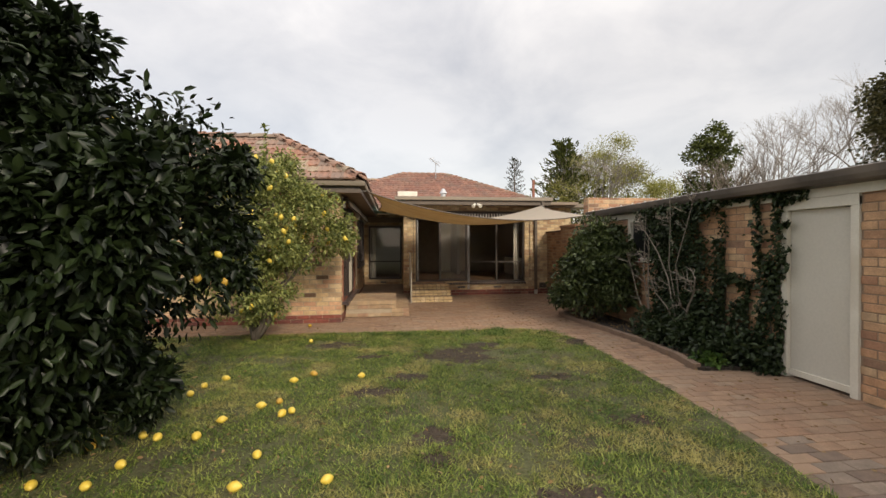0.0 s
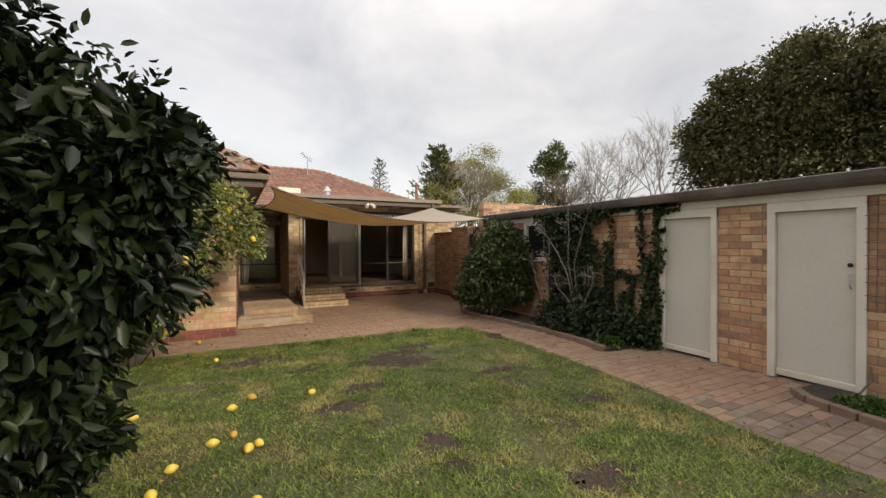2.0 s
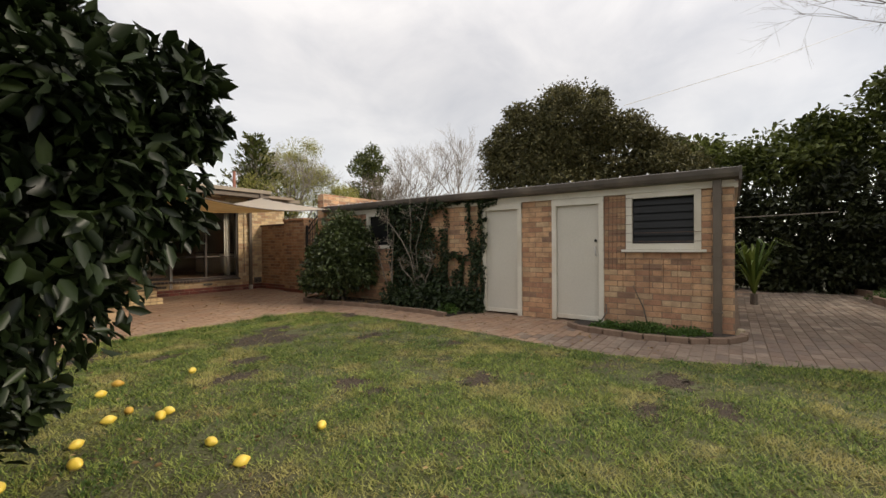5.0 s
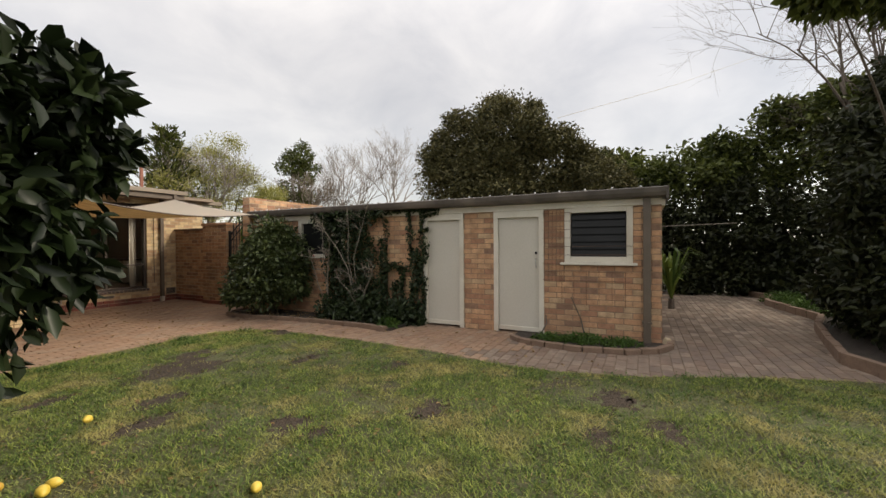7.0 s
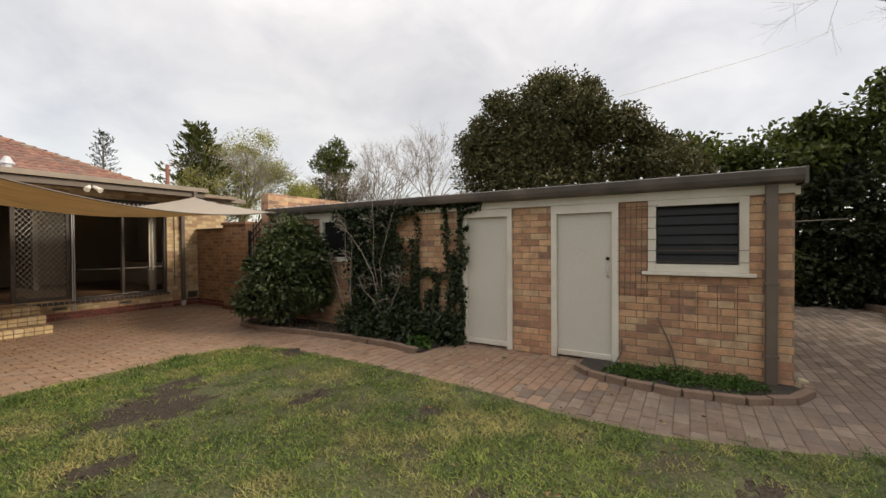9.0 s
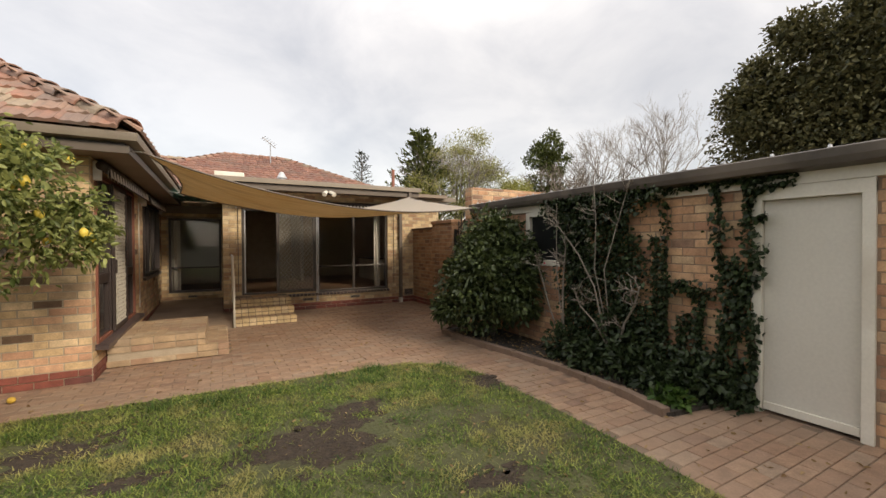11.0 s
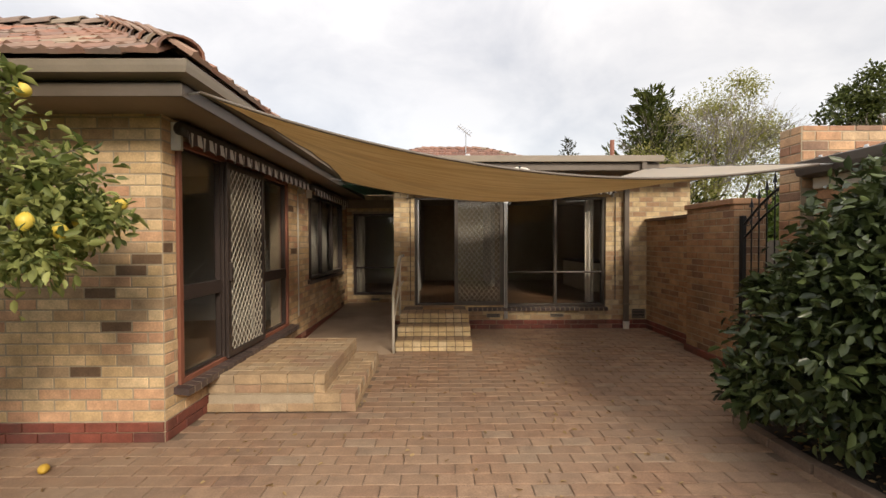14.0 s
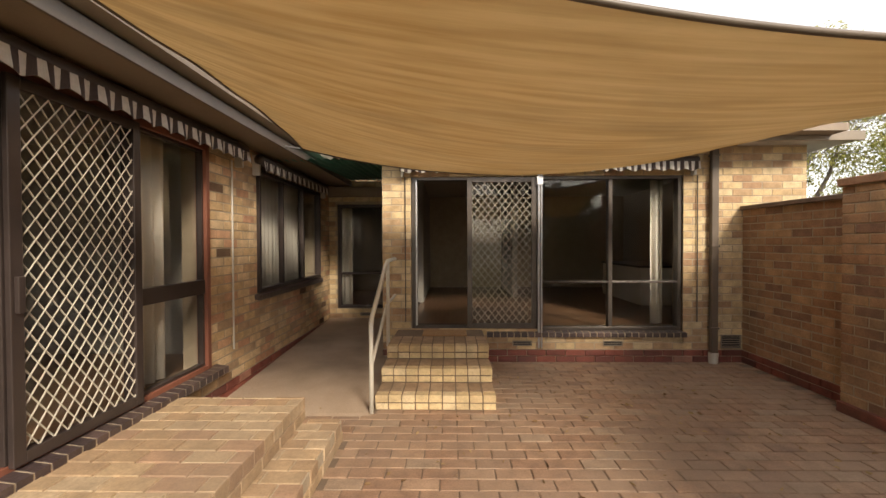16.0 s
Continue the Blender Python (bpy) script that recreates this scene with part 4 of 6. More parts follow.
for i in range(6):
    z = 1.25 + i * 0.112
    g = Geo().add([(SHED_X + 0.025, 0.79, z), (SHED_X + 0.025, 1.57, z), (SHED_X + 0.055, 1.57, z + 0.118), (SHED_X + 0.055, 0.79, z + 0.118), (SHED_X + 0.03, 0.79, z), (SHED_X + 0.03, 1.57, z), (SHED_X + 0.06, 1.57, z + 0.118), (SHED_X + 0.06, 0.79, z + 0.118)], [(0, 1, 2, 3), (7, 6, 5, 4), (0, 4, 5, 1), (2, 6, 7, 3), (0, 3, 7, 4), (1, 5, 6, 2)])
    part("louvre", g, DARK_GLASS, sw)
sw2 = thing("window_6", (SHED_X, 6.6, 1.2), "cream timber shed window half hidden by shrubs", "window", kind="structure")
part("window_frame", bars(Geo(), "y", SHED_X - 0.02, 0.09, ring(5.98, 1.18, 7.22, 2.0, 0.085)), CREAM_PAINT, sw2, bevel=0.004)
part("pane", Geo().box(SHED_X + 0.04, 6.06, 1.26, SHED_X + 0.05, 7.14, 1.92), DARK_GLASS, sw2)

# ---- shed roof ----
shed_roof = thing("shed_roof", (6, 4.5, 2.1), "low metal shed roof with a dark brown gutter", "roof", kind="structure")
part("board", Geo().box(SHED_X - 0.03, 0.33, 1.987, SHED_X + 0.0, 8.6, 2.12), CREAM_PAINT, shed_roof, "cream painted fascia board", 0.004)
gut = [(-0.16, 2.10), (-0.02, 2.08), (-0.02, 2.20), (-0.17, 2.225), (-0.19, 2.215), (-0.18, 2.15)]
part("gutter", Geo().add([(SHED_X + p, 0.28, q) for p, q in gut] + [(SHED_X + p, 8.62, q) for p, q in gut], [tuple(range(6)), tuple(range(11, 5, -1))] + [(i, i + 6, (i + 1) % 6 + 6, (i + 1) % 6) for i in range(6)]), GUTTER_PAINT, shed_roof, "weathered dark brown gutter", 0.004)
rows, k = [], 8 * 49
for i in range(k + 1):
    y = 0.26 + 8.36 * i / k
    o = 0.009 * math.cos(i * 2 * math.pi / 8)
    rows += [(SHED_X - 0.13, y, 2.232 + o), (7.75, y, 2.36 + o)]
g = Geo().add(rows, [(2 * i, 2 * i + 1, 2 * i + 3, 2 * i + 2) for i in range(k)])
sheet = part("roof_sheet", g, ZINC_ROOF, shed_roof, "grey corrugated metal sheet", smooth=True)
part("barge", Geo().box(SHED_X - 0.15, 0.25, 2.06, 7.7, 0.285, 2.235), GUTTER_PAINT, shed_roof, bevel=0.004)
part("end_board", Geo().box(SHED_X - 0.03, 0.29, 1.97, 7.6, 0.335, 2.06), CREAM_PAINT, shed_roof, bevel=0.004)
for i in range(22):
    y = 0.6 + i * 0.375
    part("screw_cap", Geo().tube([(SHED_X - 0.08, y, 2.24), (SHED_X - 0.08, y, 2.262)], 0.016, 0.012, 7), STEEL, shed_roof)


def downpipe(name, x, y, z0, z1, label, w=0.085, d=0.06):
    p = thing(name, (x, y, z0), label, "downpipe")
    part("pipe", Geo().box(x - d / 2, y - w / 2, z0, x + d / 2, y + w / 2, z1), BROWN_PAINT, p, bevel=0.008)
    for z in (z0 + 0.3, (z0 + z1) / 2, z1 - 0.2):
        part("strap", Geo().box(x - d / 2 - 0.004, y - w / 2 - 0.012, z, x + d / 2 + 0.004, y + w / 2 + 0.012, z + 0.025), BROWN_PAINT, p, bevel=0.002)
    return p


downpipe("downpipe", SHED_X - 0.04, 0.52, 0.0, 2.1, "brown painted square downpipe on the shed", 0.1, 0.07)
dp = downpipe("downpipe", 4.32, B_FACE - 0.05, 0.12, 2.72, "dark brown downpipe on the rear wall", 0.06, 0.085)
part("socket", Geo().tube([(4.32, B_FACE - 0.05, 0.0), (4.32, B_FACE - 0.05, 0.13)], 0.05, 0.056, 14), PIPE_GREY, dp, "pale plastic drain socket")

# ---- steps, platform, ramp, rail ----
steps = thing("brick_steps", (0.98, 11.3, 0), "three cream brick steps up to the rear door", "steps", kind="structure")
ST = [(10.62, 0.0, 0.135), (10.95, 0.135, 0.27), (11.29, 0.27, 0.405)]
for y, z0, z1 in ST:
    part("core", Geo().box(0.45, y + 0.012, 0 if z0 == 0 else z0 - 0.02, 1.51 - 0.01 * (z0 > 0), B_FACE - 0.003, z1 - 0.006), SAND, steps)
STEP_CELLS = []
platform = thing("brick_platform", (-0.3, 9.35, 0), "low tan brick platform step below the sliding door", "steps", kind="structure")
part("core", Geo().box(-1.02, 8.662, 0, 0.01, 10.038, 0.325), MORTAR, platform)
part("core", Geo().box(-1.02, 8.64, 0, 0.29, 10.06, 0.155), MORTAR, platform)
ramp_g = Geo().add([(-1.03, 10.3, -0.02), (0.42, 10.3, -0.02), (0.42, 10.55, 0.006), (0.25, 12.1, 0.07), (0.25, 14.19, 0.16), (-1.03, 14.19, 0.16), (-1.03, 10.5, 0.006), (-1.03, 14.19, -0.02), (0.25, 14.19, -0.02), (0.42, 12.095, -0.02), (0.42, 12.095, 0.07), (0.25, 12.1, -0.02)],
                   [(0, 1, 2, 6), (6, 2, 10, 3, 4, 5), (1, 9, 10, 2), (5, 4, 8, 7), (0, 6, 5, 7), (3, 11, 8, 4), (10, 9, 11, 3), (0, 7, 8, 11, 9, 1)])
solid("ramp", ramp_g, CONCRETE, "brown concrete ramp rising to the end window", "ramp", "structure")
rail = thing("handrail", (0.42, 11.1, 0), "cream painted steel handrail beside the rear steps", "handrail")
RAIL = CREAM_PAINT
part("front_post", Geo().tube([(0.42, 10.55, 0.0), (0.42, 10.55, 0.80)], 0.02, n=10), RAIL, rail, smooth=True)
part("top_rail", Geo().tube([(0.42, 10.54, 0.775), (0.42, 10.6, 0.84), (0.42, 11.38, 1.25), (0.42, 11.5, 1.29), (0.42, 12.08, 1.29)], 0.022, n=10), RAIL, rail, smooth=True)
part("lower_rail", Geo().tube([(0.42, 10.56, 0.42), (0.42, 11.42, 0.82), (0.42, 12.08, 0.84)], 0.016, n=8), RAIL, rail, smooth=True)
part("back_post", Geo().tube([(0.42, 11.5, 0.35), (0.42, 11.5, 1.28)], 0.02, n=10), RAIL, rail, smooth=True)
solid("door_mat", Geo().box(0.78, 11.72, 0.405, 1.3, 12.03, 0.42), MAT_FIBRE, "brown coir doormat on the top step", "mat", bevel=0.004)


def vent_of(along, face, u0, z0, u1, z1):
    v = thing("wall_vent", (u0, face, z0) if along == "x" else (face, u0, z0), "small grey metal air vent in the brickwork", "vent", "wall vents")
    o = -0.012 if along == "x" else 0.0
    part("frame", bars(Geo(), along, face + o, 0.012, ring(u0, z0, u1, z1, 0.012)), TAUPE_PAINT, v)
    part("backing", bars(Geo(), along, face + o * 0.3, 0.003, [(u0 + 0.012, z0 + 0.012, u1 - 0.012, z1 - 0.012)]), BLACK_IRON, v)
    k = max(2, int((z1 - z0) / 0.025))
    for i in range(1, k):
        z = z0 + (z1 - z0) * i / k
        part("slat", bars(Geo(), along, face + o, 0.008, [(u0 + 0.012, z - 0.004, u1 - 0.012, z + 0.004)]), TAUPE_PAINT, v)


vent_of("x", B_FACE, 1.88, 0.2, 2.12, 0.265)
vent_of("x", B_FACE, 3.0, 0.2, 3.24, 0.265)
vent_of("x", B_FACE, 4.44, 0.17, 4.68, 0.34)
vent_of("x", 14.2, -0.5, 0.2, -0.3, 0.26)
vent_of("x", S_FACE, -3.3, 0.2, -2.95, 0.36)

# ---- wing roof ----
EX, SY, EZ, SLOPE, RUN = -0.55, 7.62, 2.70, 0.6, 2.05
eave = thing("wing_eave", (-3, 8, 2.5), "dark brown boxed eave, fascia and gutter of the wing", "eave", kind="structure")
part("soffit", Geo().box(WEST_END, SY + 0.10, 2.50, EX - 0.10, S_FACE + 0.24, 2.52).box(E_FACE - 0.24, S_FACE + 0.24, 2.50, EX - 0.10, 14.19, 2.52), SOFFIT_PAINT, eave, "tan painted soffit")
part("fascia", Geo().box(WEST_END, SY + 0.08, 2.49, EX - 0.08, SY + 0.10, 2.575).box(EX - 0.10, SY + 0.10, 2.49, EX - 0.08, 14.19, 2.575), BROWN_PAINT, eave, "dark brown fascia board", 0.003)
# near-black strip that paints the shadow line between fascia and gutter
part("shadow_board", Geo().box(WEST_END, SY + 0.12, 2.57, EX - 0.12, SY + 0.14, 2.66).box(EX - 0.14, SY + 0.14, 2.57, EX - 0.12, 14.19, 2.66), DARK_FRAME, eave)
part("closing", Geo().box(WEST_END, SY + 0.13, 2.575, EX - 0.13, SY + 0.3, 2.6).box(EX - 0.3, SY + 0.3, 2.575, EX - 0.13, 14.19, 2.6), DARK_FRAME, eave)
gp = [(0.0, 2.615), (0.11, 2.60), (0.11, 2.69), (0.0, 2.70), (-0.012, 2.69), (-0.008, 2.655)]
gs = Geo().add([(WEST_END, SY + p, q) for p, q in gp] + [(EX - p, SY + p, q) for p, q in gp] + [(EX - p, 14.19, q) for p, q in gp],
               [tuple(range(6)), tuple(range(17, 11, -1))] + [(i + o, i + 6 + o, (i + 1) % 6 + 6 + o, (i + 1) % 6 + o) for i in range(6) for o in (0, 6)])
part("gutter", gs, TAUPE_PAINT, eave, "taupe metal gutter")
wing_roof = thing("wing_roof", (-3, 9, 2.7), "weathered terracotta tiled hip roof with lichen", "roof", kind="structure")
ZT = EZ + SLOPE * RUN
part("underlay", Geo().add([(WEST_END, SY, EZ - 0.02), (EX, SY, EZ - 0.02), (EX - RUN, SY + RUN, ZT - 0.02), (WEST_END, SY + RUN, ZT - 0.02), (EX, 14.2, EZ - 0.02), (EX - RUN, 14.2, ZT - 0.02), (WEST_END, 14.2, ZT - 0.05)], [(0, 1, 2, 3), (1, 4, 5, 2), (3, 2, 5, 6)]), SAND, wing_roof)


def tile_mesh():
    """A pressed clay tile with a side roll and a thick nose; x across, z up the slope, -y out."""
    w, ln = 0.232, 0.36
    prof = [(0, -0.012), (0.03, -0.030), (0.062, -0.012), (0.10, -0.006), (0.15, -0.016), (0.19, -0.006), (w, -0.010)]
    v = [(x, y - 0.018, 0) for x, y in prof] + [(x, y, ln) for x, y in prof] + [(x, 0.004, 0) for x, y in prof]
    k = len(prof)
    f = [(i, i + 1, k + i + 1, k + i) for i in range(k - 1)] + [(2 * k + i, 2 * k + i + 1, i + 1, i) for i in range(k - 1)] + [(0, k, 2 * k), (k - 1, 3 * k - 1, 2 * k - 1)]
    return v, f


def tile_plane(frame_m, roof, width_of, far_limit, limit):
    tv, tf = tile_mesh()
    me = bpy.data.meshes.new("roof_tile")
    me.from_pydata(tv, [], tf)
    me.materials.append(ROOF_TILE)
    rest, made = Geo(), 0
    slant = RUN * math.sqrt(1 + SLOPE ** 2)
    for r in range(int(slant / 0.315) + 1):
        q = min(r * 0.315, slant)
        u = 0.0
        while True:
            a = width_of(q) + u + 0.0
            if u > far_limit:
                break
            m = frame_m @ Matrix.Translation((a, random.uniform(-0.006, 0.004), q)) @ Euler((random.uniform(-0.02, 0.02), random.uniform(-0.02, 0.02), random.uniform(-0.02, 0.02))).to_matrix().to_4x4()
            if made < limit:
                ob = new("roof_tile", me)
                ob.parent = roof
                ob.matrix_parent_inverse = Matrix.Translation(-roof.location)
                ob.matrix_basis = m
                made += 1
            else:
                rest.add([m @ Vector(p) for p in tv], tf)
            u += 0.225
    if rest.v:
        me2 = bpy.data.meshes.new("roof_tiles")
        me2.from_pydata(rest.v, [], rest.f)
        me2.materials.append(ROOF_TILE)
        ob = tagged(new("roof_tiles", me2), "the remaining clay tiles", "", "", "stuff")
        ob.parent = roof
        ob.matrix_parent_inverse = Matrix.Translation(-roof.location)


ANG = math.degrees(math.atan(SLOPE))
COS = math.cos(radians(ANG))
# south face: measured westward from the hip; east face: northward from the hip
tile_plane(pose(EX - 0.26, SY - 0.03, EZ + 0.02, -(90 - ANG)) @ Matrix.Diagonal((-1, 1, 1, 1)), wing_roof, lambda q: q * COS - 0.1, 5.0, 170)
tile_plane(Matrix.Translation((EX + 0.03, SY + 0.06, EZ + 0.02)) @ pose(0, 0, 0, 0, 0, 90) @ pose(0, 0, 0, -(90 - ANG)), wing_roof, lambda q: q * COS - 0.05, 6.0, 120)


def cap_tiles(p0, p1, roof, w=0.125):
    """Overlapping half-round ridge tiles along a line."""
    p0, p1 = Vector(p0), Vector(p1)
    n = max(1, int((p1 - p0).length / 0.32))
    d = (p1 - p0).normalized()
    side = d.cross(Vector((0, 0, 1))).normalized()
    up = side.cross(d)
    for i in range(n):
        a = p0.lerp(p1, i / n)
        g, v = Geo(), []
        for s, rr in ((-0.02, w * 1.12), (0.37, w * 0.9)):
            for rad in (rr, rr - 0.018):
                v += [a + d * s + side * rad * math.cos(math.pi * k / 8) + up * (rad * 0.8 * math.sin(math.pi * k / 8) - 0.03 + 0.02 * (s < 0)) for k in range(9)]
        f = []
        for k in range(8):
            f += [(k, k + 1, 18 + k + 1, 18 + k), (9 + k, 9 + k + 1, k + 1, k), (27 + k + 1, 27 + k, 9 + k, 9 + k + 1), (18 + k, 18 + k + 1, 27 + k + 1, 27 + k)]
        part("ridge_tile", g.add(v, f), ROOF_TILE, roof)


cap_tiles((EX - 0.08, SY + 0.08, EZ + 0.08), (EX - RUN, SY + RUN, ZT + 0.05), wing_roof)
cap_tiles((EX - RUN, SY + RUN, ZT + 0.05), (-6.5, SY + RUN, ZT + 0.05), wing_roof)
cap_tiles((EX - RUN, SY + RUN, ZT + 0.05), (EX - RUN, 14, ZT + 0.05), wing_roof)

# ---- flat rear roof ----
flat = thing("flat_roof", (2.6, 12.5, 2.8), "low flat metal roof with a taupe fascia", "roof", kind="structure")
part("fascia", Geo().box(0.0, 11.40, 2.79, 4.62, 11.44, 2.89), TAUPE_PAINT, flat, "taupe fascia", 0.006)
part("gutter", Geo().box(0.02, 11.47, 2.66, 4.58, 11.58, 2.78), BROWN_PAINT, flat, "brown gutter under the roof edge", 0.01)
part("deck", Geo().box(0.0, 11.44, 2.80, 4.62, 17.0, 2.875), ZINC_ROOF, flat)
part("soffit", Geo().box(0.26, 11.58, 2.70, 5.47, 12.34, 2.78), SOFFIT_PAINT, flat)
part("side_fascia", Geo().box(4.63, 11.78, 2.64, 5.85, 11.82, 2.75), TAUPE_PAINT, flat, bevel=0.006)
part("side_deck", Geo().box(4.63, 11.82, 2.66, 5.85, 17.0, 2.74), ZINC_ROOF, flat)
part("bracket", Geo().box(4.28, 11.42, 2.58, 4.36, 11.5, 2.80), BROWN_PAINT, flat, "brown bracket holding the sail", 0.005)
rows, k = [], 8 * 16
for i in range(k + 1):
    x = -1.03 + 1.5 * i / k
    o = 0.01 * math.cos(i * 2 * math.pi / 8)
    rows += [(x, 11.9, 2.50 + o), (x, 14.19, 2.60 + o)]
solid("ramp_canopy", Geo().add(rows, [(2 * i, 2 * i + 1, 2 * i + 3, 2 * i + 2) for i in range(k)]), GREEN_SHEET, "green corrugated sheet roofing over the ramp", "canopy", "structure", smooth=True)
solid("recess_beam", Geo().box(-1.03, 14.08, 2.30, 0.25, 14.195, 2.47), SOFFIT_PAINT, "brown timber beam over the end window", "beam", "structure", 0.006)

lamp = thing("flood_lamp", (2.32, B_FACE, 2.6), "twin white and black spotlight under the eave", "lamp")
part("base", Geo().tube([(2.32, 11.46, 2.68), (2.32, 11.40, 2.68)], 0.05, 0.045, 12), BLACK_IRON, lamp)
for s in (-1, 1):
    part("head", Geo().tube([(2.32 + s * 0.03, 11.40, 2.68), (2.32 + s * 0.08, 11.33, 2.64), (2.32 + s * 0.11, 11.28, 2.60)], 0.03, 0.055, 12), CREAM_PAINT, lamp, "round lamp head")


# ---- awnings ----
def awning(along, face, out, u0, u1, z, material, label):
    a = thing("rolled_awning", (face, u0, z) if along == "y" else (u0, face, z), label, "awning", "rolled awnings")
    at = (lambda u, o, zz: (face + o, u, zz)) if along == "y" else (lambda u, o, zz: (u, face - o, zz))
    part("cassette", Geo().tube([at(u0, out, z + 0.05), at(u1, out, z + 0.05)], 0.055, n=14), DARK_FRAME, a, "dark rolled canvas and tube", smooth=True)
    g, v, k = Geo(), [], int((u1 - u0) / 0.0106)
    for o in (0, 0.006):
        for i in range(k + 1):
            u = u0 + (u1 - u0) * i / k
            wave = 0.018 * math.sin(u * 2 * math.pi / 0.17)
            v += [at(u, out + 0.05 + o + wave * 0.3, z + 0.03), at(u, out + 0.055 + o + wave, z - 0.055 - 0.03 * abs(math.sin(math.pi * u / 0.17)))]
    f = [(2 * i, 2 * i + 1, 2 * i + 3, 2 * i + 2) for i in range(k)]
    f += [tuple(2 * (k + 1) + q for q in reversed(t)) for t in f] + [(2 * i + 1, 2 * (k + 1) + 2 * i + 1, 2 * (k + 1) + 2 * i + 3, 2 * i + 3) for i in range(k)]
    part("valance", g.add(v, f), material, a, "scalloped brown and white striped valance")
    for u in (u0 + 0.02, u1 - 0.02):
        part("bracket", Geo().box(*at(u - 0.015, 0.0, z - 0.12), *at(u + 0.015, out, z + 0.1)), PIPE_GREY, a, bevel=0.003)
    return a


awning("y", E_FACE, 0.08, 8.2, 11.1, 2.37, STRIPE_Y, "rolled awning with striped scalloped valance over the sliding door")
awning("y", E_FACE, 0.08, 11.42, 13.75, 2.35, STRIPE_Y, "rolled awning with striped scalloped valance over the window")
awning("x", B_FACE, 0.08, 0.5, 4.1, 2.42, STRIPE_X, "rolled awning with striped scalloped valance over the rear glazing")
pole = thing("support_pole", (2.2, B_FACE, 0.2), "slim twin steel pole standing against the rear wall", "pole")
part("tube", Geo().tube([(2.2, B_FACE - 0.03, 0.18), (2.2, B_FACE - 0.03, 2.4)], 0.014, n=8), STEEL, pole)
part("tube", Geo().tube([(2.235, B_FACE - 0.03, 0.18), (2.235, B_FACE - 0.03, 2.4)], 0.011, n=8), STEEL, pole)
part("joint", Geo().box(2.18, B_FACE - 0.05, 2.2, 2.25, B_FACE - 0.01, 2.3), STEEL, pole)
for y, z0, z1 in ((10.98, 0.45, 2.3),):
    solid("awning_rod", Geo().tube([(E_FACE + 0.02, y, z0), (E_FACE + 0.02, y, z1)], 0.009, n=6), PIPE_GREY, "thin pale awning guide rod on the brick wall", "rod")
for x in (0.55, 4.14):
    solid("awning_rod", Geo().tube([(x, B_FACE - 0.02, 0.5), (x, B_FACE - 0.02, 2.3)], 0.007, n=6), BRONZE_FRAME, "thin dark awning guide rod on the brick wall", "rod")


# ---- shade sail ----
def shade_sail():
    A, B, C, D = Vector((-0.52, 7.72, 2.52)), Vector((-0.44, 11.29, 2.48)), Vector((4.30, 11.40, 2.66)), Vector((4.02, 8.15, 2.12))
    n = 44
    v = []
    for j in range(n + 1):
        for i in range(n + 1):
            a, b = i / n, j / n
            p = A.lerp(D, a).lerp(B.lerp(C, a), b)
            bu, bv = 4 * a * (1 - a), 4 * b * (1 - b)
            p.y += 0.19 * bu * (1 - b) - 0.10 * bu * b
            p.x += 0.16 * bv * (1 - a) - 0.3 * bv * a
            p.z += -0.26 * bu * (1 - b) - 0.36 * bu * b - 0.14 * bu * bv
            p.z += 0.012 * math.sin(9 * b + 5 * a) * bu + 0.006 * math.sin(31 * b + 4 * a) * bv + 0.016 * bv * math.exp(-((b - 0.22 - 0.1 * math.sin(3 * a)) / 0.018) ** 2)
            v.append(p)
    f = [(j * (n + 1) + i, j * (n + 1) + i + 1, (j + 1) * (n + 1) + i + 1, (j + 1) * (n + 1) + i) for j in range(n) for i in range(n)]
    s = thing("shade_sail", (1.8, 9.6, 2.2), "sagging tan shade cloth sail strung over the patio", "shade sail")
    cloth = part("cloth", Geo().add(v, f), SAIL, s, smooth=True)
    # second sheet added just above, so that the top shows paler than the underside
    part("upper_face", Geo().add([p + Vector((0, 0, 0.006)) for p in v], f), BLEACHED_LIT, s, "grey upper face of the cloth, pale from bleaching and from sky light", smooth=True)
    edges = [[v[i] for i in range(n + 1)], [v[n * (n + 1) + i] for i in range(n + 1)], [v[i * (n + 1)] for i in range(n + 1)], [v[i * (n + 1) + n] for i in range(n + 1)]]
    for e in edges:
        part("hem", Geo().tube(e, 0.011, n=6), BROWN_PAINT, s, "dark rolled hem", smooth=True)
    for c, q in ((A, (-0.63, 7.78, 2.53)), (B, (-0.64, 11.32, 2.52)), (C, (4.32, 11.46, 2.70)), (D, (4.30, 8.3, 2.15))):
        part("shackle", Geo().tube([c, Vector(q)], 0.007, n=6), STEEL, s, "steel hook and shackle")


shade_sail()

# ---- gate ----
gate = thing("iron_gate", (4.55, 9.2, 0), "black wrought iron gate with a curved top, closed", "gate")
part("post", Geo().box(4.56, 9.66, 0, 4.61, 9.71, 1.82), BLACK_IRON, gate, bevel=0.004)
part("post", Geo().box(4.56, 8.90, 0, 4.61, 8.94, 2.05), BLACK_IRON, gate, bevel=0.004)
arc = [(4.585, 9.66 - 0.74 * i / 10, 1.72 + 0.42 * math.sin(i / 10 * math.pi / 2)) for i in range(11)]
part("top_rail", Geo().tube(arc, 0.014, n=6), BLACK_IRON, gate)
part("second_rail", Geo().tube([(x, y, z - 0.16) for x, y, z in arc], 0.012, n=6), BLACK_IRON, gate)
part("bottom_rail", Geo().box(4.575, 8.92, 0.14, 4.60, 9.68, 0.18), BLACK_IRON, gate)
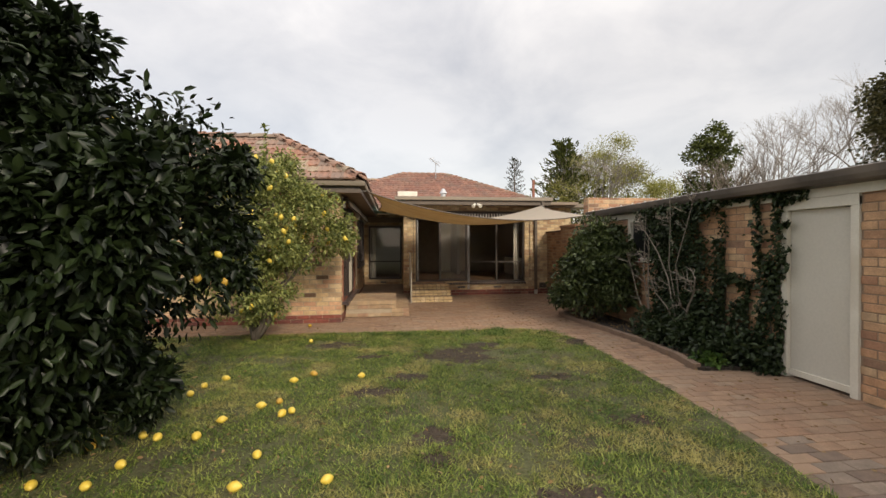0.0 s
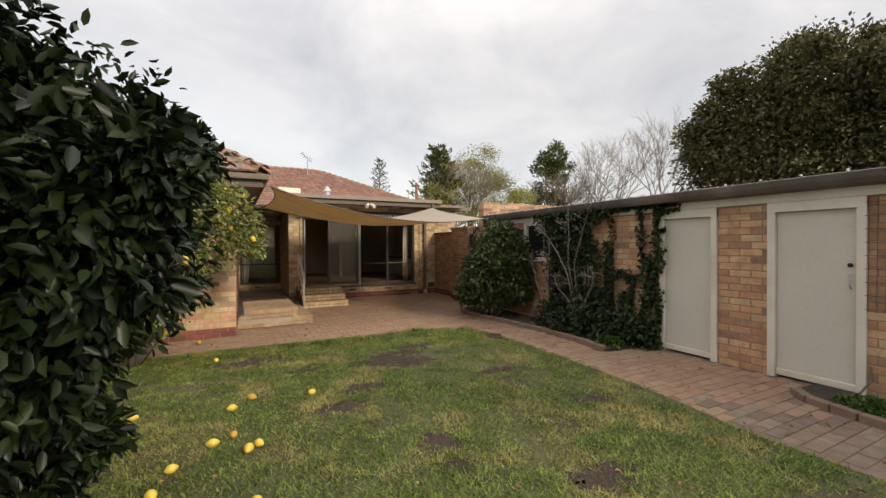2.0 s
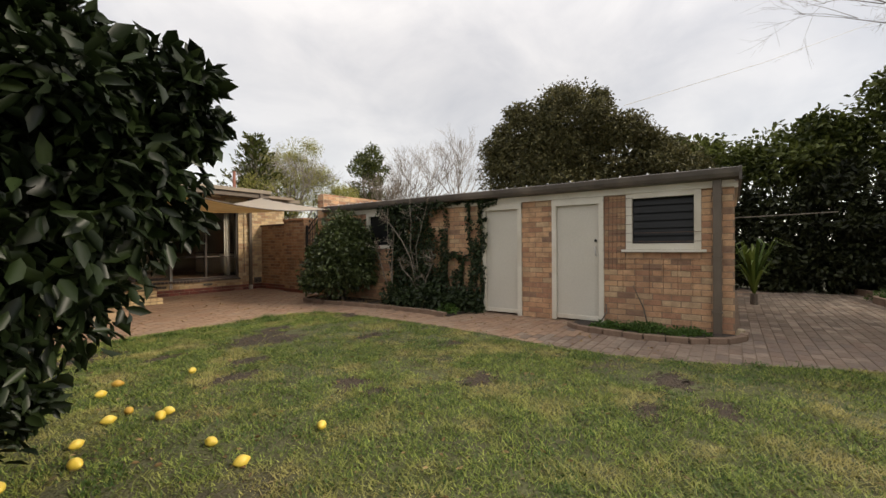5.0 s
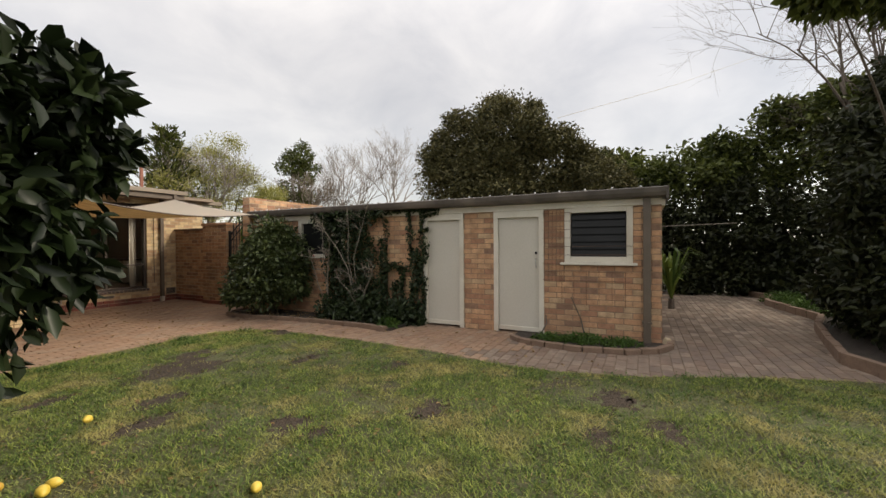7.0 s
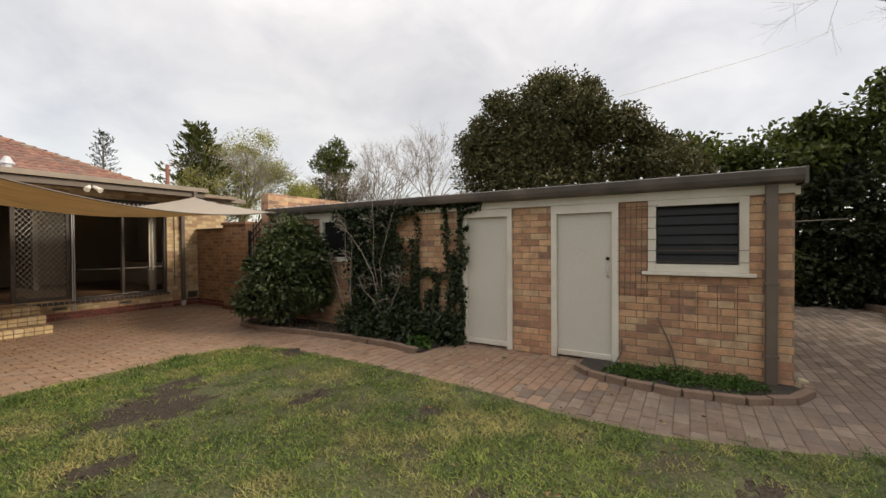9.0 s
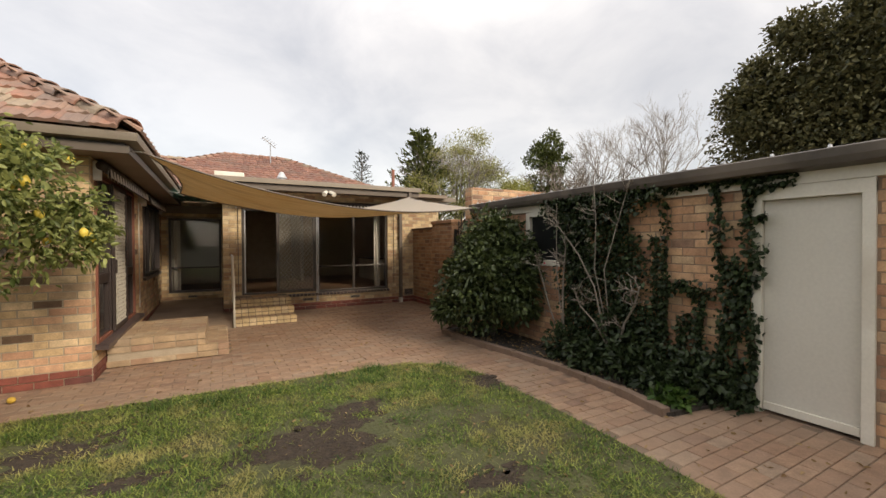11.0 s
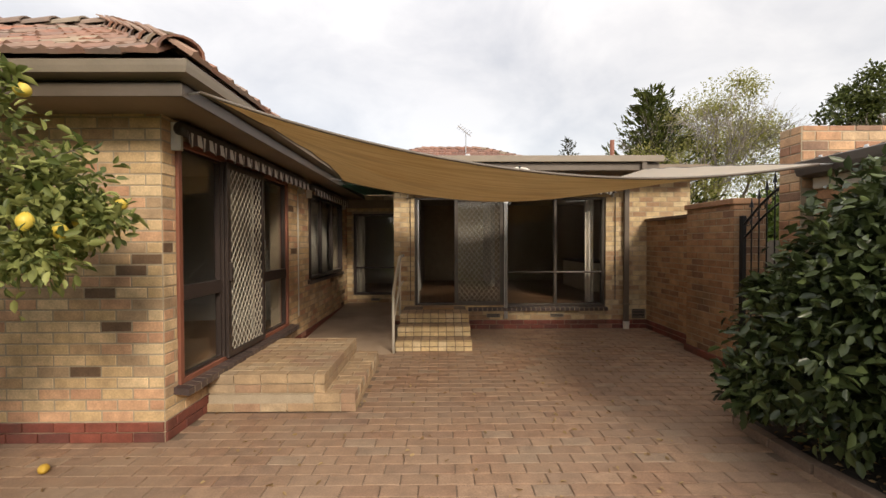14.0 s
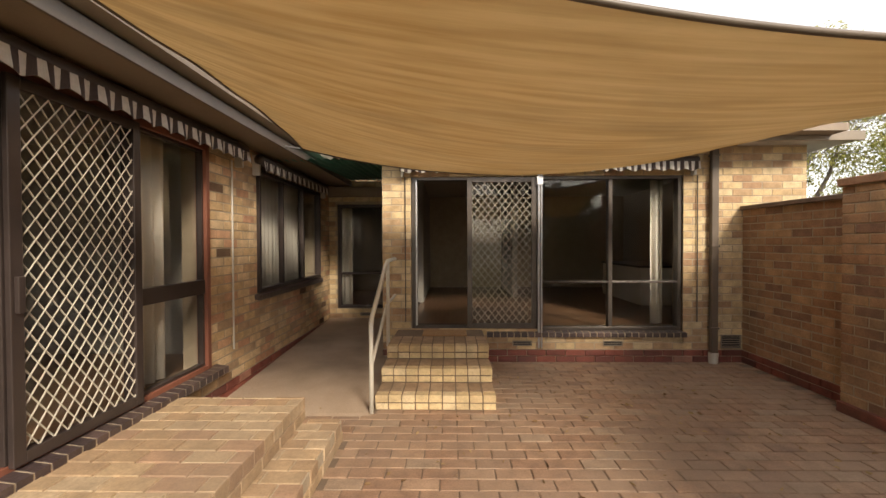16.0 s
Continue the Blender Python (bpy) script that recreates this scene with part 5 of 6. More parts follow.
part("kick_panel", Geo().box(4.583, 8.94, 0.18, 4.593, 9.66, 0.40), BLACK_IRON, gate)
for i in range(1, 7):
    y = 9.66 - 0.74 * i / 7
    zt = 1.72 + 0.42 * math.sin(i / 7 * math.pi / 2)
    part("bar", Geo().tube([(4.585, y, 0.16), (4.585, y, zt + 0.10)], 0.008, n=6), BLACK_IRON, gate)
    part("finial", Geo().tube([(4.585, y, zt + 0.09), (4.585, y, zt + 0.13), (4.585, y, zt + 0.2)], 0.024, 0.003, 6), BLACK_IRON, gate)
    part("scroll", Geo().tube([(4.585, y + 0.05 + 0.035 * math.cos(w * 0.7), zt - 0.08 + 0.035 * math.sin(w * 0.7)) for w in range(10)], 0.005, n=5), BLACK_IRON, gate)
solid("threshold", Geo().box(4.5, 8.9, -0.02, 4.7, 9.72, 0.03), PIPE_GREY, "pale concrete threshold under the gate", "threshold", "structure", 0.006)
fence = thing("paling_fence", (6.5, 11.0, 0), "grey weathered timber paling fence beyond the gate", "fence")
for i in range(34):
    x = 4.98 + i * 0.115
    part("paling", Geo().box(x, 9.9 + 0.012 * (i % 2), 0, x + 0.107, 9.918 + 0.012 * (i % 2), 1.52 + random.uniform(-0.02, 0.02)), TIMBER_FENCE, fence)

# ---- garden edging ----
def edging(points, label, tall=0.09):
    t = thing("garden_edging", (*points[0], 0), label, "edging", kind="structure")
    for (x0, y0), (x1, y1) in zip(points, points[1:]):
        d = Vector((x1 - x0, y1 - y0, 0))
        s = Vector((-d.y, d.x, 0)).normalized() * 0.045
        e = d.normalized() * 0.006
        a, b = Vector((x0, y0, -0.02)) + e, Vector((x1, y1, -0.02)) - e
        h = Vector((0, 0, tall + random.uniform(-0.008, 0.008)))
        g = Geo().add([a - s, b - s, b + s, a + s, a - s + h, b - s + h, b + s + h, a + s + h], [(0, 3, 2, 1), (4, 5, 6, 7), (0, 1, 5, 4), (1, 2, 6, 5), (2, 3, 7, 6), (3, 0, 4, 7)])
        part("edging_brick", g, EDGE_TIMBER, t, bevel=0.008)


def resample(points, step):
    out, res = [Vector(points[0])], 0.0
    for a, b in zip(points, points[1:]):
        a, b = Vector(a), Vector(b)
        k = max(1, round((b - a).length / step))
        out += [a.lerp(b, i / k) for i in range(1, k + 1)]
    return [(p.x, p.y) for p in out]


BED1 = [(4.36, 8.60), (3.72, 8.50), (3.52, 8.30), (3.52, 7.6), (3.66, 6.6), (3.74, 5.8), (3.70, 5.0), (3.58, 4.42)]
BED2 = [(3.98, 2.38), (3.80, 2.2), (3.66, 1.8), (3.62, 1.3), (3.70, 0.8), (3.92, 0.42), (4.25, 0.24), (4.5, 0.22)]
edging(resample(BED1, 0.42), "low dark brick edging round the shrub bed")
edging(resample(BED2, 0.28), "low curved brick edging round the weedy bed")
solid("garden_bed", Geo().prism(BED1 + [(4.415, 4.3), (4.415, 8.60)], -0.02, 0.035), SOIL, "dark leaf-littered soil of the shrub bed", "soil", "structure")
solid("garden_bed", Geo().prism(BED2 + [(4.415, 0.32), (4.415, 2.38)], -0.02, 0.03), SOIL, "dark soil of the small bed by the shed", "soil", "structure")
BED3 = [(11.8, -2.0), (10.6, -2.3), (9.6, -2.0), (8.7, -2.15), (7.6, -2.35), (6.6, -2.0), (5.4, -1.75), (4.3, -1.55), (3.75, -1.75), (3.9, -4.5), (11.8, -6)]
edging(resample(BED3[:9], 0.4), "low brick kerb round the hedge bed", 0.16)
solid("garden_bed", Geo().prism(BED3, -0.02, 0.06), SOIL, "dark soil under the hedge", "soil", "structure")

# ---- planting ----
rnd = random.Random(3)


def shrub_mass(name, base, label, category, lobes, count, length, width, material, trunks, r=0.04, droop=0.3, depth=0.45, spread=0.8, floor=0.05, inner=0):
    t = thing(name, base, label, category)
    part("trunk", limbs(base, trunks, r, rnd), BARK, t, smooth=True)
    crown("crown", lobes, count, length, width, material, t, droop, spread, depth, floor, inner=inner or count // 2)
    return t


def lemon_mesh(name, material):
    g, rings, n = Geo(), 9, 12
    v = []
    for i in range(rings):
        q = i / (rings - 1)
        r = 0.031 * math.sin(math.pi * min(max(q, 0.03), 0.97)) ** 0.72
        v += [(r * math.cos(2 * math.pi * k / n), r * math.sin(2 * math.pi * k / n), (q - 0.5) * 0.088) for k in range(n)]
    f = [(i * n + k, i * n + (k + 1) % n, (i + 1) * n + (k + 1) % n, (i + 1) * n + k) for i in range(rings - 1) for k in range(n)]
    return g.add(v, f + [tuple(range(n)), tuple(range((rings - 1) * n, rings * n))]).mesh(name, material, smooth=True)


FRUIT, OLD_FRUIT = lemon_mesh("lemon", LEMON), lemon_mesh("lemon", OLD_LEMON)


def hang_fruit(tree, lobes, count, scale, old=0.2, low=0.4):
    p, way = shell_points(lobes, count * 2, 0.05, low)
    for q, w in list(zip(p, way))[:count]:
        ob = new("lemon", OLD_FRUIT if rnd.random() < old else FRUIT)
        ob.parent = tree
        ob.matrix_parent_inverse = Matrix.Translation(-tree.location)
        ob.matrix_basis = Matrix.Translation(Vector(q)) @ Euler((rnd.gauss(0, 0.4), rnd.gauss(0, 0.4), 0)).to_matrix().to_4x4() @ Matrix.Scale(scale, 4)


CITRUS = clumps([(-2.95, 2.7, 1.75, 1.15, 1.35), (-1.92, 3.6, 1.75, 0.76, 1.08), (-1.85, 2.48, 1.45, 0.5, 0.72), (-1.6, 2.42, 1.6, 0.36, 0.46), (-1.45, 2.35, 1.85, 0.24, 0.26), (-1.9, 2.56, 1.2, 0.36, 0.46), (-2.4, 2.8, 0.85, 0.68, 0.58), (-3.3, 3.6, 1.8, 1.0, 1.25), (-2.5, 3.0, 2.4, 0.7, 0.68), (-2.1, 2.65, 1.95, 0.48, 0.48), (-3.1, 3.0, 2.6, 0.8, 0.7), (-2.8, 2.45, 0.6, 0.6, 0.6), (-2.4, 3.2, 0.55, 0.7, 0.55), (-3.5, 2.6, 0.7, 0.8, 0.7)], 7, 1, 0.3)
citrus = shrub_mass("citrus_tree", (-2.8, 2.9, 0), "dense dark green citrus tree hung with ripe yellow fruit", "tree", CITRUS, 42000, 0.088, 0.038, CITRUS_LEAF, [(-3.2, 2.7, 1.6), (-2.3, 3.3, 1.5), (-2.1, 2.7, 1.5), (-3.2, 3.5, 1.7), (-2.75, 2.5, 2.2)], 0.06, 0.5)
hang_fruit(citrus, CITRUS, 75, 0.85, 0.45)
LEMONS = clumps([(-1.75, 6.9, 1.95, 0.75, 0.85), (-1.2, 7.0, 1.75, 0.5, 0.6), (-2.4, 6.8, 2.0, 0.9, 1.0), (-1.9, 6.8, 2.55, 0.6, 0.5), (-2.55, 6.7, 1.0, 0.7, 0.65), (-0.92, 7.1, 1.8, 0.3, 0.3), (-1.95, 6.5, 0.75, 0.42, 0.48)], 9, 2, 0.42)
lemon = shrub_mass("lemon_tree", (-2.2, 6.7, 0), "light green lemon tree heavy with yellow fruit", "tree", LEMONS, 17000, 0.066, 0.032, LEMON_LEAF, [(-1.6, 6.9, 1.8), (-2.5, 6.8, 1.9), (-1.9, 6.8, 2.5), (-1.2, 7.0, 1.7)], 0.05, 0.4, 0.75, inner=1200)
hang_fruit(lemon, LEMONS, 80, 1.1, 0.08)
for foot, tip in (((-2.0, 6.6, 2.5), (-1.93, 6.35, 3.3)), ((-1.7, 6.8, 2.4), (-1.6, 6.7, 2.85)), ((-2.3, 6.7, 2.5), (-2.2, 6.6, 3.0)), ((-1.2, 7.0, 1.8), (-0.72, 7.05, 2.0)), ((-1.3, 7.0, 2.0), (-0.98, 7.0, 2.35)), ((-1.1, 6.95, 1.5), (-0.78, 7.0, 1.72))):
    # young shoots that stand out of the crown
    a, b = Vector(foot), Vector(tip)
    part("shoot", Geo().tube([a, a.lerp(b, 0.5) + Vector((0.03, 0, 0.02)), b], 0.007, 0.003, 5), BARK, lemon)
    at = np.array([a.lerp(b, rnd.uniform(0.45, 1.0)) for _ in range(34)])
    ob = new("foliage", grid_mesh("foliage", *leaves(at, np.tile(list(b - a), (34, 1)), 0.085, 0.04, 0.0, 0.6), LEMON_LEAF))
    ob.parent, ob.matrix_parent_inverse = lemon, Matrix.Translation(-lemon.location)
CAMELLIA = clumps([(4.0, 7.55, 1.38, 0.6, 0.72), (3.85, 7.6, 0.78, 0.78, 0.68), (4.05, 7.12, 1.0, 0.5, 0.75), (3.95, 8.0, 0.95, 0.46, 0.65), (3.75, 7.4, 1.2, 0.5, 0.55)], 7, 3, 0.3)
camellia = shrub_mass("camellia_bush", (4.0, 7.55, 0.03), "round glossy dark green camellia bush with a few red buds", "shrub", CAMELLIA, 14000, 0.085, 0.045, CAMELLIA_LEAF, [(3.9, 7.5, 1.3), (4.1, 7.2, 1.2), (3.9, 7.9, 1.1)], 0.03, 0.35, 0.4)
BUD = surface("camellia_petal", (0.30, 0.03, 0.04), (0.45, 0.06, 0.07), 10, 0.6, 60, 0.2)
p, way = shell_points(CAMELLIA, 14, 0.02, 0.4)
for q in p[:6]:
    x, y, z = q
    part("bud", Geo().tube([(x, y, z - 0.015), (x, y, z + 0.005), (x, y, z + 0.02)], 0.017, 0.006, 7), BUD, camellia, "small red flower bud")

# ivy on the shed wall
ivy = thing("climbing_ivy", (4.35, 5.2, 0.03), "dark ivy climbing over the shed wall and gutter", "climber")
stems = Geo()
pts = []


def strand(way, spread, count, out=0.04):
    """One creeping stem on the wall through (y, z) places, with its leaves."""
    line = [(SHED_X - 0.012 - 0.02 * rnd.random(), y + rnd.gauss(0, 0.012), z) for y, z in way]
    stems.tube(line, 0.009, 0.004, 5)
    for _ in range(count):
        q = rnd.random() * (len(line) - 1.001)
        a, b, o = line[int(q)], line[int(q) + 1], q % 1
        wide = spread * (0.55 + 0.45 * math.sin(9 * (a[2] + (b[2] - a[2]) * o) + a[1] * 20))
        pts.append([SHED_X - 0.02 - abs(rnd.gauss(0, out)), a[1] + (b[1] - a[1]) * o + rnd.gauss(0, wide), a[2] + (b[2] - a[2]) * o + rnd.gauss(0, spread * 0.6)])


# the two strips beside the door, the hanging strand, the loops low on the wall
strand([(4.40, 0.1), (4.38, 0.5), (4.34, 1.0), (4.40, 1.5), (4.42, 2.1)], 0.055, 620)
strand([(4.15, 0.05), (4.12, 0.5), (4.16, 1.0), (4.10, 1.3), (4.16, 1.7), (4.12, 2.08)], 0.05, 760)
strand([(4.22, 0.1), (4.28, 0.6), (4.24, 1.1), (4.27, 1.35)], 0.06, 420)
strand([(4.98, 0.5), (4.94, 1.0), (4.96, 1.4), (4.92, 1.95)], 0.035, 260)
strand([(5.06, 0.5), (5.02, 1.1), (5.05, 1.62)], 0.035, 200)
strand([(4.95, 0.45), (4.93, 1.0), (4.75, 1.1), (4.60, 1.0), (4.56, 0.4)], 0.04, 360)
strand([(4.55, 0.1), (4.58, 0.6), (4.50, 1.1)], 0.05, 260)
strand([(4.85, 0.1), (4.78, 0.5), (4.70, 0.8)], 0.05, 240)
strand([(5.3, 2.08), (4.8, 2.06), (4.5, 2.10), (4.15, 2.06), (3.86, 2.09)], 0.022, 330, 0.03)
strand([(4.16, 1.95), (4.0, 2.0), (3.84, 2.02)], 0.018, 90, 0.03)
strand([(4.1, 1.72), (4.03, 1.75)], 0.02, 40, 0.02)
for y in (5.4, 5.6, 5.85, 6.05, 6.25):
    strand([(y, 0.05), (y + 0.06, 0.6), (y - 0.03, 1.2), (y + 0.05, 2.05)], 0.09, 380, 0.08)
part("stem", stems, BARK, ivy)
# the dense curtain of leaves, wider towards the ground, and the fringe under the gutter
for _ in range(6200):
    z = rnd.uniform(0.05, 2.1)
    edge = 4.95 if z < 0.9 else 4.95 + 0.42 * (z - 0.9) / 0.9
    y = rnd.uniform(edge, 6.38)
    if math.sin(6.1 * y + 2.0 * z) * math.sin(4.3 * z - 3.0 * y) > 0.55 and rnd.random() < 0.75:
        continue
    pts.append([SHED_X - 0.02 - abs(rnd.gauss(0.02, 0.09)), y + rnd.gauss(0, 0.03), z])
for _ in range(1500):
    y = rnd.uniform(4.95, 6.75)
    pts.append([SHED_X - 0.03 - abs(rnd.gauss(0.03, 0.07)), y, 2.13 - abs(rnd.gauss(0, 0.09 + 0.05 * math.sin(5 * y)))])
for _ in range(1500):
    pts.append([SHED_X - 0.03 - abs(rnd.gauss(0.0, 0.12)), rnd.uniform(4.1, 5.1), abs(rnd.gauss(0.1, 0.2))])
pts = np.array(pts)
ob = new("foliage", grid_mesh("foliage", *leaves(pts, np.tile([-1.0, 0, -0.2], (len(pts), 1)), 0.05, 0.044, 0.6, 0.7), IVY_LEAF))
ob.parent, ob.matrix_parent_inverse = ivy, Matrix.Translation(-ivy.location)
wl_lamp = thing("wall_lamp", (4.38, 5.02, 2.05), "small white floodlight tucked under the ivy-grown gutter", "lamp")
part("housing", Geo().box(4.30, 4.96, 2.02, 4.40, 5.08, 2.09), CREAM_PAINT, wl_lamp, "white plastic housing", 0.01)
part("bracket", Geo().box(4.39, 5.0, 2.03, 4.42, 5.04, 2.07), PIPE_GREY, wl_lamp)
# low leafy plants in the bed
low = thing("ground_plants", (4.0, 5.2, 0.03), "low dark leafy plants filling the front of the bed", "plant")
low_lobes = [(4.0, 5.6, 0.18, 0.3, 0.25), (4.05, 5.1, 0.22, 0.32, 0.33), (3.98, 4.7, 0.14, 0.26, 0.2), (4.15, 4.5, 0.2, 0.22, 0.3), (4.1, 6.1, 0.2, 0.28, 0.3), (4.2, 5.4, 0.45, 0.24, 0.4)]
crown("foliage", low_lobes, 3600, 0.085, 0.042, IVY_LEAF, low, 0.2, 1.0, 0.8, 0.04)
fern = thing("ground_plants", (3.85, 4.55, 0.03), "small bright green leafy plant at the bed's corner", "plant")
crown("foliage", [(3.84, 4.55, 0.06, 0.17, 0.11)], 300, 0.09, 0.045, WEED_LEAF, fern, 0.1, 0.9, 0.9, 0.03)
weeds = thing("ground_plants", (4.0, 1.3, 0.03), "bright green low weeds in the small bed", "plant")
crown("foliage", [(4.0, 1.8, 0.03, 0.3, 0.09), (4.05, 1.35, 0.04, 0.33, 0.1), (4.1, 0.85, 0.03, 0.3, 0.08)], 4200, 0.042, 0.022, WEED_LEAF, weeds, -0.3, 1.0, 0.9, 0.02)
verge = thing("ground_plants", (9.6, -2.5, 0.06), "green weeds along the kerb of the hedge bed", "plant")
crown("foliage", [(8.9, -2.5, 0.08, 0.45, 0.14), (9.8, -2.4, 0.08, 0.5, 0.15), (10.7, -2.65, 0.08, 0.5, 0.14), (8.0, -2.65, 0.08, 0.4, 0.12)], 5200, 0.07, 0.02, WEED_LEAF, verge, -0.5, 1.0, 0.9, 0.05)
for i, (x, y) in enumerate(((10.0, -3.0), (10.25, -3.05), (10.5, -2.95))):
    g = Geo().add([(x, y, 0.04), (x + 0.1, y, 0.04), (x + 0.1, y + 0.02, 0.04), (x, y + 0.02, 0.04), (x + 0.3, y - 0.3, 0.95 - 0.1 * i), (x + 0.4, y - 0.3, 0.98 - 0.1 * i), (x + 0.4, y - 0.28, 0.98 - 0.1 * i), (x + 0.3, y - 0.28, 0.95 - 0.1 * i)], [(0, 3, 2, 1), (4, 5, 6, 7), (0, 1, 5, 4), (1, 2, 6, 5), (2, 3, 7, 6), (3, 0, 4, 7)])
    solid("timber_board", g, TIMBER_FENCE, "old grey timber board leaning in the hedge", "board", bevel=0.004, group="boards in the hedge")
# bare pruned shrub
bare = thing("bare_shrub", (4.1, 6.1, 0.03), "bare pale-branched shrub against the shed wall", "shrub")
rs = random.Random(11)
LEADERS = [((4.12, 5.35), (4.08, 5.22, 0.62), (3.98, 4.96, 1.06), 0.019), ((4.12, 5.35), (4.05, 5.6, 1.0), (4.06, 6.2, 1.75), 0.013), ((4.12, 5.38), (4.1, 5.5, 1.2), (4.2, 5.24, 2.2), 0.009),
           ((4.14, 5.4), (4.08, 5.62, 1.2), (4.15, 5.7, 2.3), 0.009), ((4.15, 6.1), (4.1, 6.15, 0.8), (4.05, 6.05, 1.45), 0.016), ((4.15, 6.1), (4.0, 6.3, 0.7), (3.95, 6.5, 1.35), 0.012), ((4.12, 5.35), (3.95, 5.5, 0.6), (3.88, 5.75, 0.95), 0.012), ((4.15, 6.1), (4.05, 6.2, 1.1), (4.2, 6.35, 2.05), 0.008)]
for (x, y), m1, tip, r in LEADERS:
    g = Geo()
    a, b, c = Vector((x, y, 0.03)), Vector(m1), Vector(tip)
    line = [a, a.lerp(b, 0.5) + Vector((rs.gauss(0, 0.02), rs.gauss(0, 0.03), 0)), b, b.lerp(c, 0.5) + Vector((rs.gauss(0, 0.02), rs.gauss(0, 0.03), 0)), c]
    g.tube(line, r, r * 0.55, 6)
    for _ in range(8):
        q = rs.uniform(0.4, 1.0)
        p0 = b.lerp(c, q) if q > 0.5 else a.lerp(b, q + 0.4)
        bare_twigs(g, p0, Vector((-0.5 + rs.gauss(0, 0.4), rs.gauss(0, 0.9), rs.uniform(0.1, 1))).normalized(), rs.uniform(0.1, 0.2), r * 0.5, 1, rs, 0.6, 0.25)
    part("branch", g, DEAD_WOOD, bare)
# strappy plant behind the shed's corner
strap = thing("strap_plant", (8.2, 0.0, 0), "strap-leaved green plant behind the shed corner", "plant")
g = Geo()
for i in range(46):
    w, e = rnd.uniform(0, 2 * math.pi), rnd.uniform(0.35, 1.0)
    c, s = math.cos(w), math.sin(w)
    b = Vector((8.2, 0.0, 0.2))
    k2 = rnd.uniform(0.5, 1.3)
    ln = [(0, 0), (0.2 * e, 0.55 * k2), (0.45 * e, 0.9 * k2), (0.8 * e, 0.8 * k2)]
    v = []
    for k, (o, z) in enumerate(ln):
        hw = (0.02, 0.026, 0.02, 0.003)[k]
        v += [b + Vector((c * o - s * hw, s * o + c * hw, z)), b + Vector((c * o + s * hw, s * o - c * hw, z))]
    g.add(v, [(2 * k, 2 * k + 1, 2 * k + 3, 2 * k + 2) for k in range(3)])
part("foliage", g, BRIGHT_LEAF, strap)
part("trunk", Geo().tube([(8.2, 0, 0), (8.2, 0, 0.22)], 0.07, 0.06), BARK, strap)

# hedges at the far end of the side yard
HEDGE = clumps([(5.6, -3.1, 1.2, 1.35, 1.3), (5.3, -2.9, 2.4, 1.25, 1.1), (7.2, -3.6, 2.3, 1.6, 1.9), (6.4, -4.0, 3.4, 1.7, 1.0), (4.9, -3.6, 1.0, 1.2, 1.1), (4.9, -2.7, 0.7, 0.95, 0.75), (4.5, -2.7, 1.7, 0.95, 1.2), (6.6, -2.9, 0.8, 0.9, 0.8)], 8, 4, 0.33)
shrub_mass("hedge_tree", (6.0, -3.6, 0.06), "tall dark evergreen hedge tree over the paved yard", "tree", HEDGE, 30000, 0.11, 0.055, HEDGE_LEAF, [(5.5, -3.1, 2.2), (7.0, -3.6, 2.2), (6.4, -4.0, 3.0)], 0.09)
BACKHEDGE = clumps([(12.2, y, 1.6 + 0.3 * math.sin(y * 2), 1.0, 1.7) for y in (-4.5, -3.2, -1.9, -0.6, 0.8, 2.2)] + [(11.75, y, 0.55, 0.75, 0.65) for y in (-3.8, -2.7, -1.6, -0.5, 0.6, 1.7)], 4, 5, 0.36)
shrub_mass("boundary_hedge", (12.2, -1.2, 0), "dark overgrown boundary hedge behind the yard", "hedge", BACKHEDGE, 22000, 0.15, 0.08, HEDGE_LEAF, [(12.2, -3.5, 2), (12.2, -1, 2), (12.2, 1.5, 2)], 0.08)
TALLHEDGE = clumps([(13.8, -3.4, 4.2, 1.6, 1.5), (13.4, -1.0, 3.6, 1.5, 1.2), (13.0, 1.2, 3.6, 1.3, 1.1), (11.4, -4.6, 4.2, 1.5, 1.3)], 9, 6, 0.4)
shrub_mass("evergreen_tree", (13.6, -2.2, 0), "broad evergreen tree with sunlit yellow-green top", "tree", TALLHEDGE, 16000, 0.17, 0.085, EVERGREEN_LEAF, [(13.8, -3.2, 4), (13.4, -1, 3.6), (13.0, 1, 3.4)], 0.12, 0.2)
solid("fence_pole", Geo().tube([(11.15, -1.7, 1.98), (11.15, -0.6, 1.95), (11.2, 0.5, 1.93)], 0.014, n=6), DEAD_WOOD, "pale horizontal pole lodged in the hedge", "pole")

OVER = clumps([(3.45, -1.2, 4.05, 0.4, 0.28), (4.3, -2.1, 4.4, 0.65, 0.45)], 5, 12, 0.4)
shrub_mass("overhanging_tree", (7.0, -4.0, 0.06), "leafy green tree with a branch reaching over the lawn", "tree", OVER, 2600, 0.13, 0.06, EVERGREEN_LEAF, [(3.5, -1.2, 4.0), (4.3, -2.1, 4.3)], 0.035)

# big dark tree behind the shed
BIG = clumps([(9.6, 5.0, 4.1, 1.7, 1.5), (9.4, 4.2, 4.7, 1.4, 1.2), (10.2, 3.2, 3.6, 1.5, 1.4), (9.8, 5.9, 3.4, 1.4, 1.3), (9.7, 4.4, 3.0, 2.0, 1.2), (10.4, 1.9, 3.3, 1.1, 1.0)], 9, 7, 0.36)
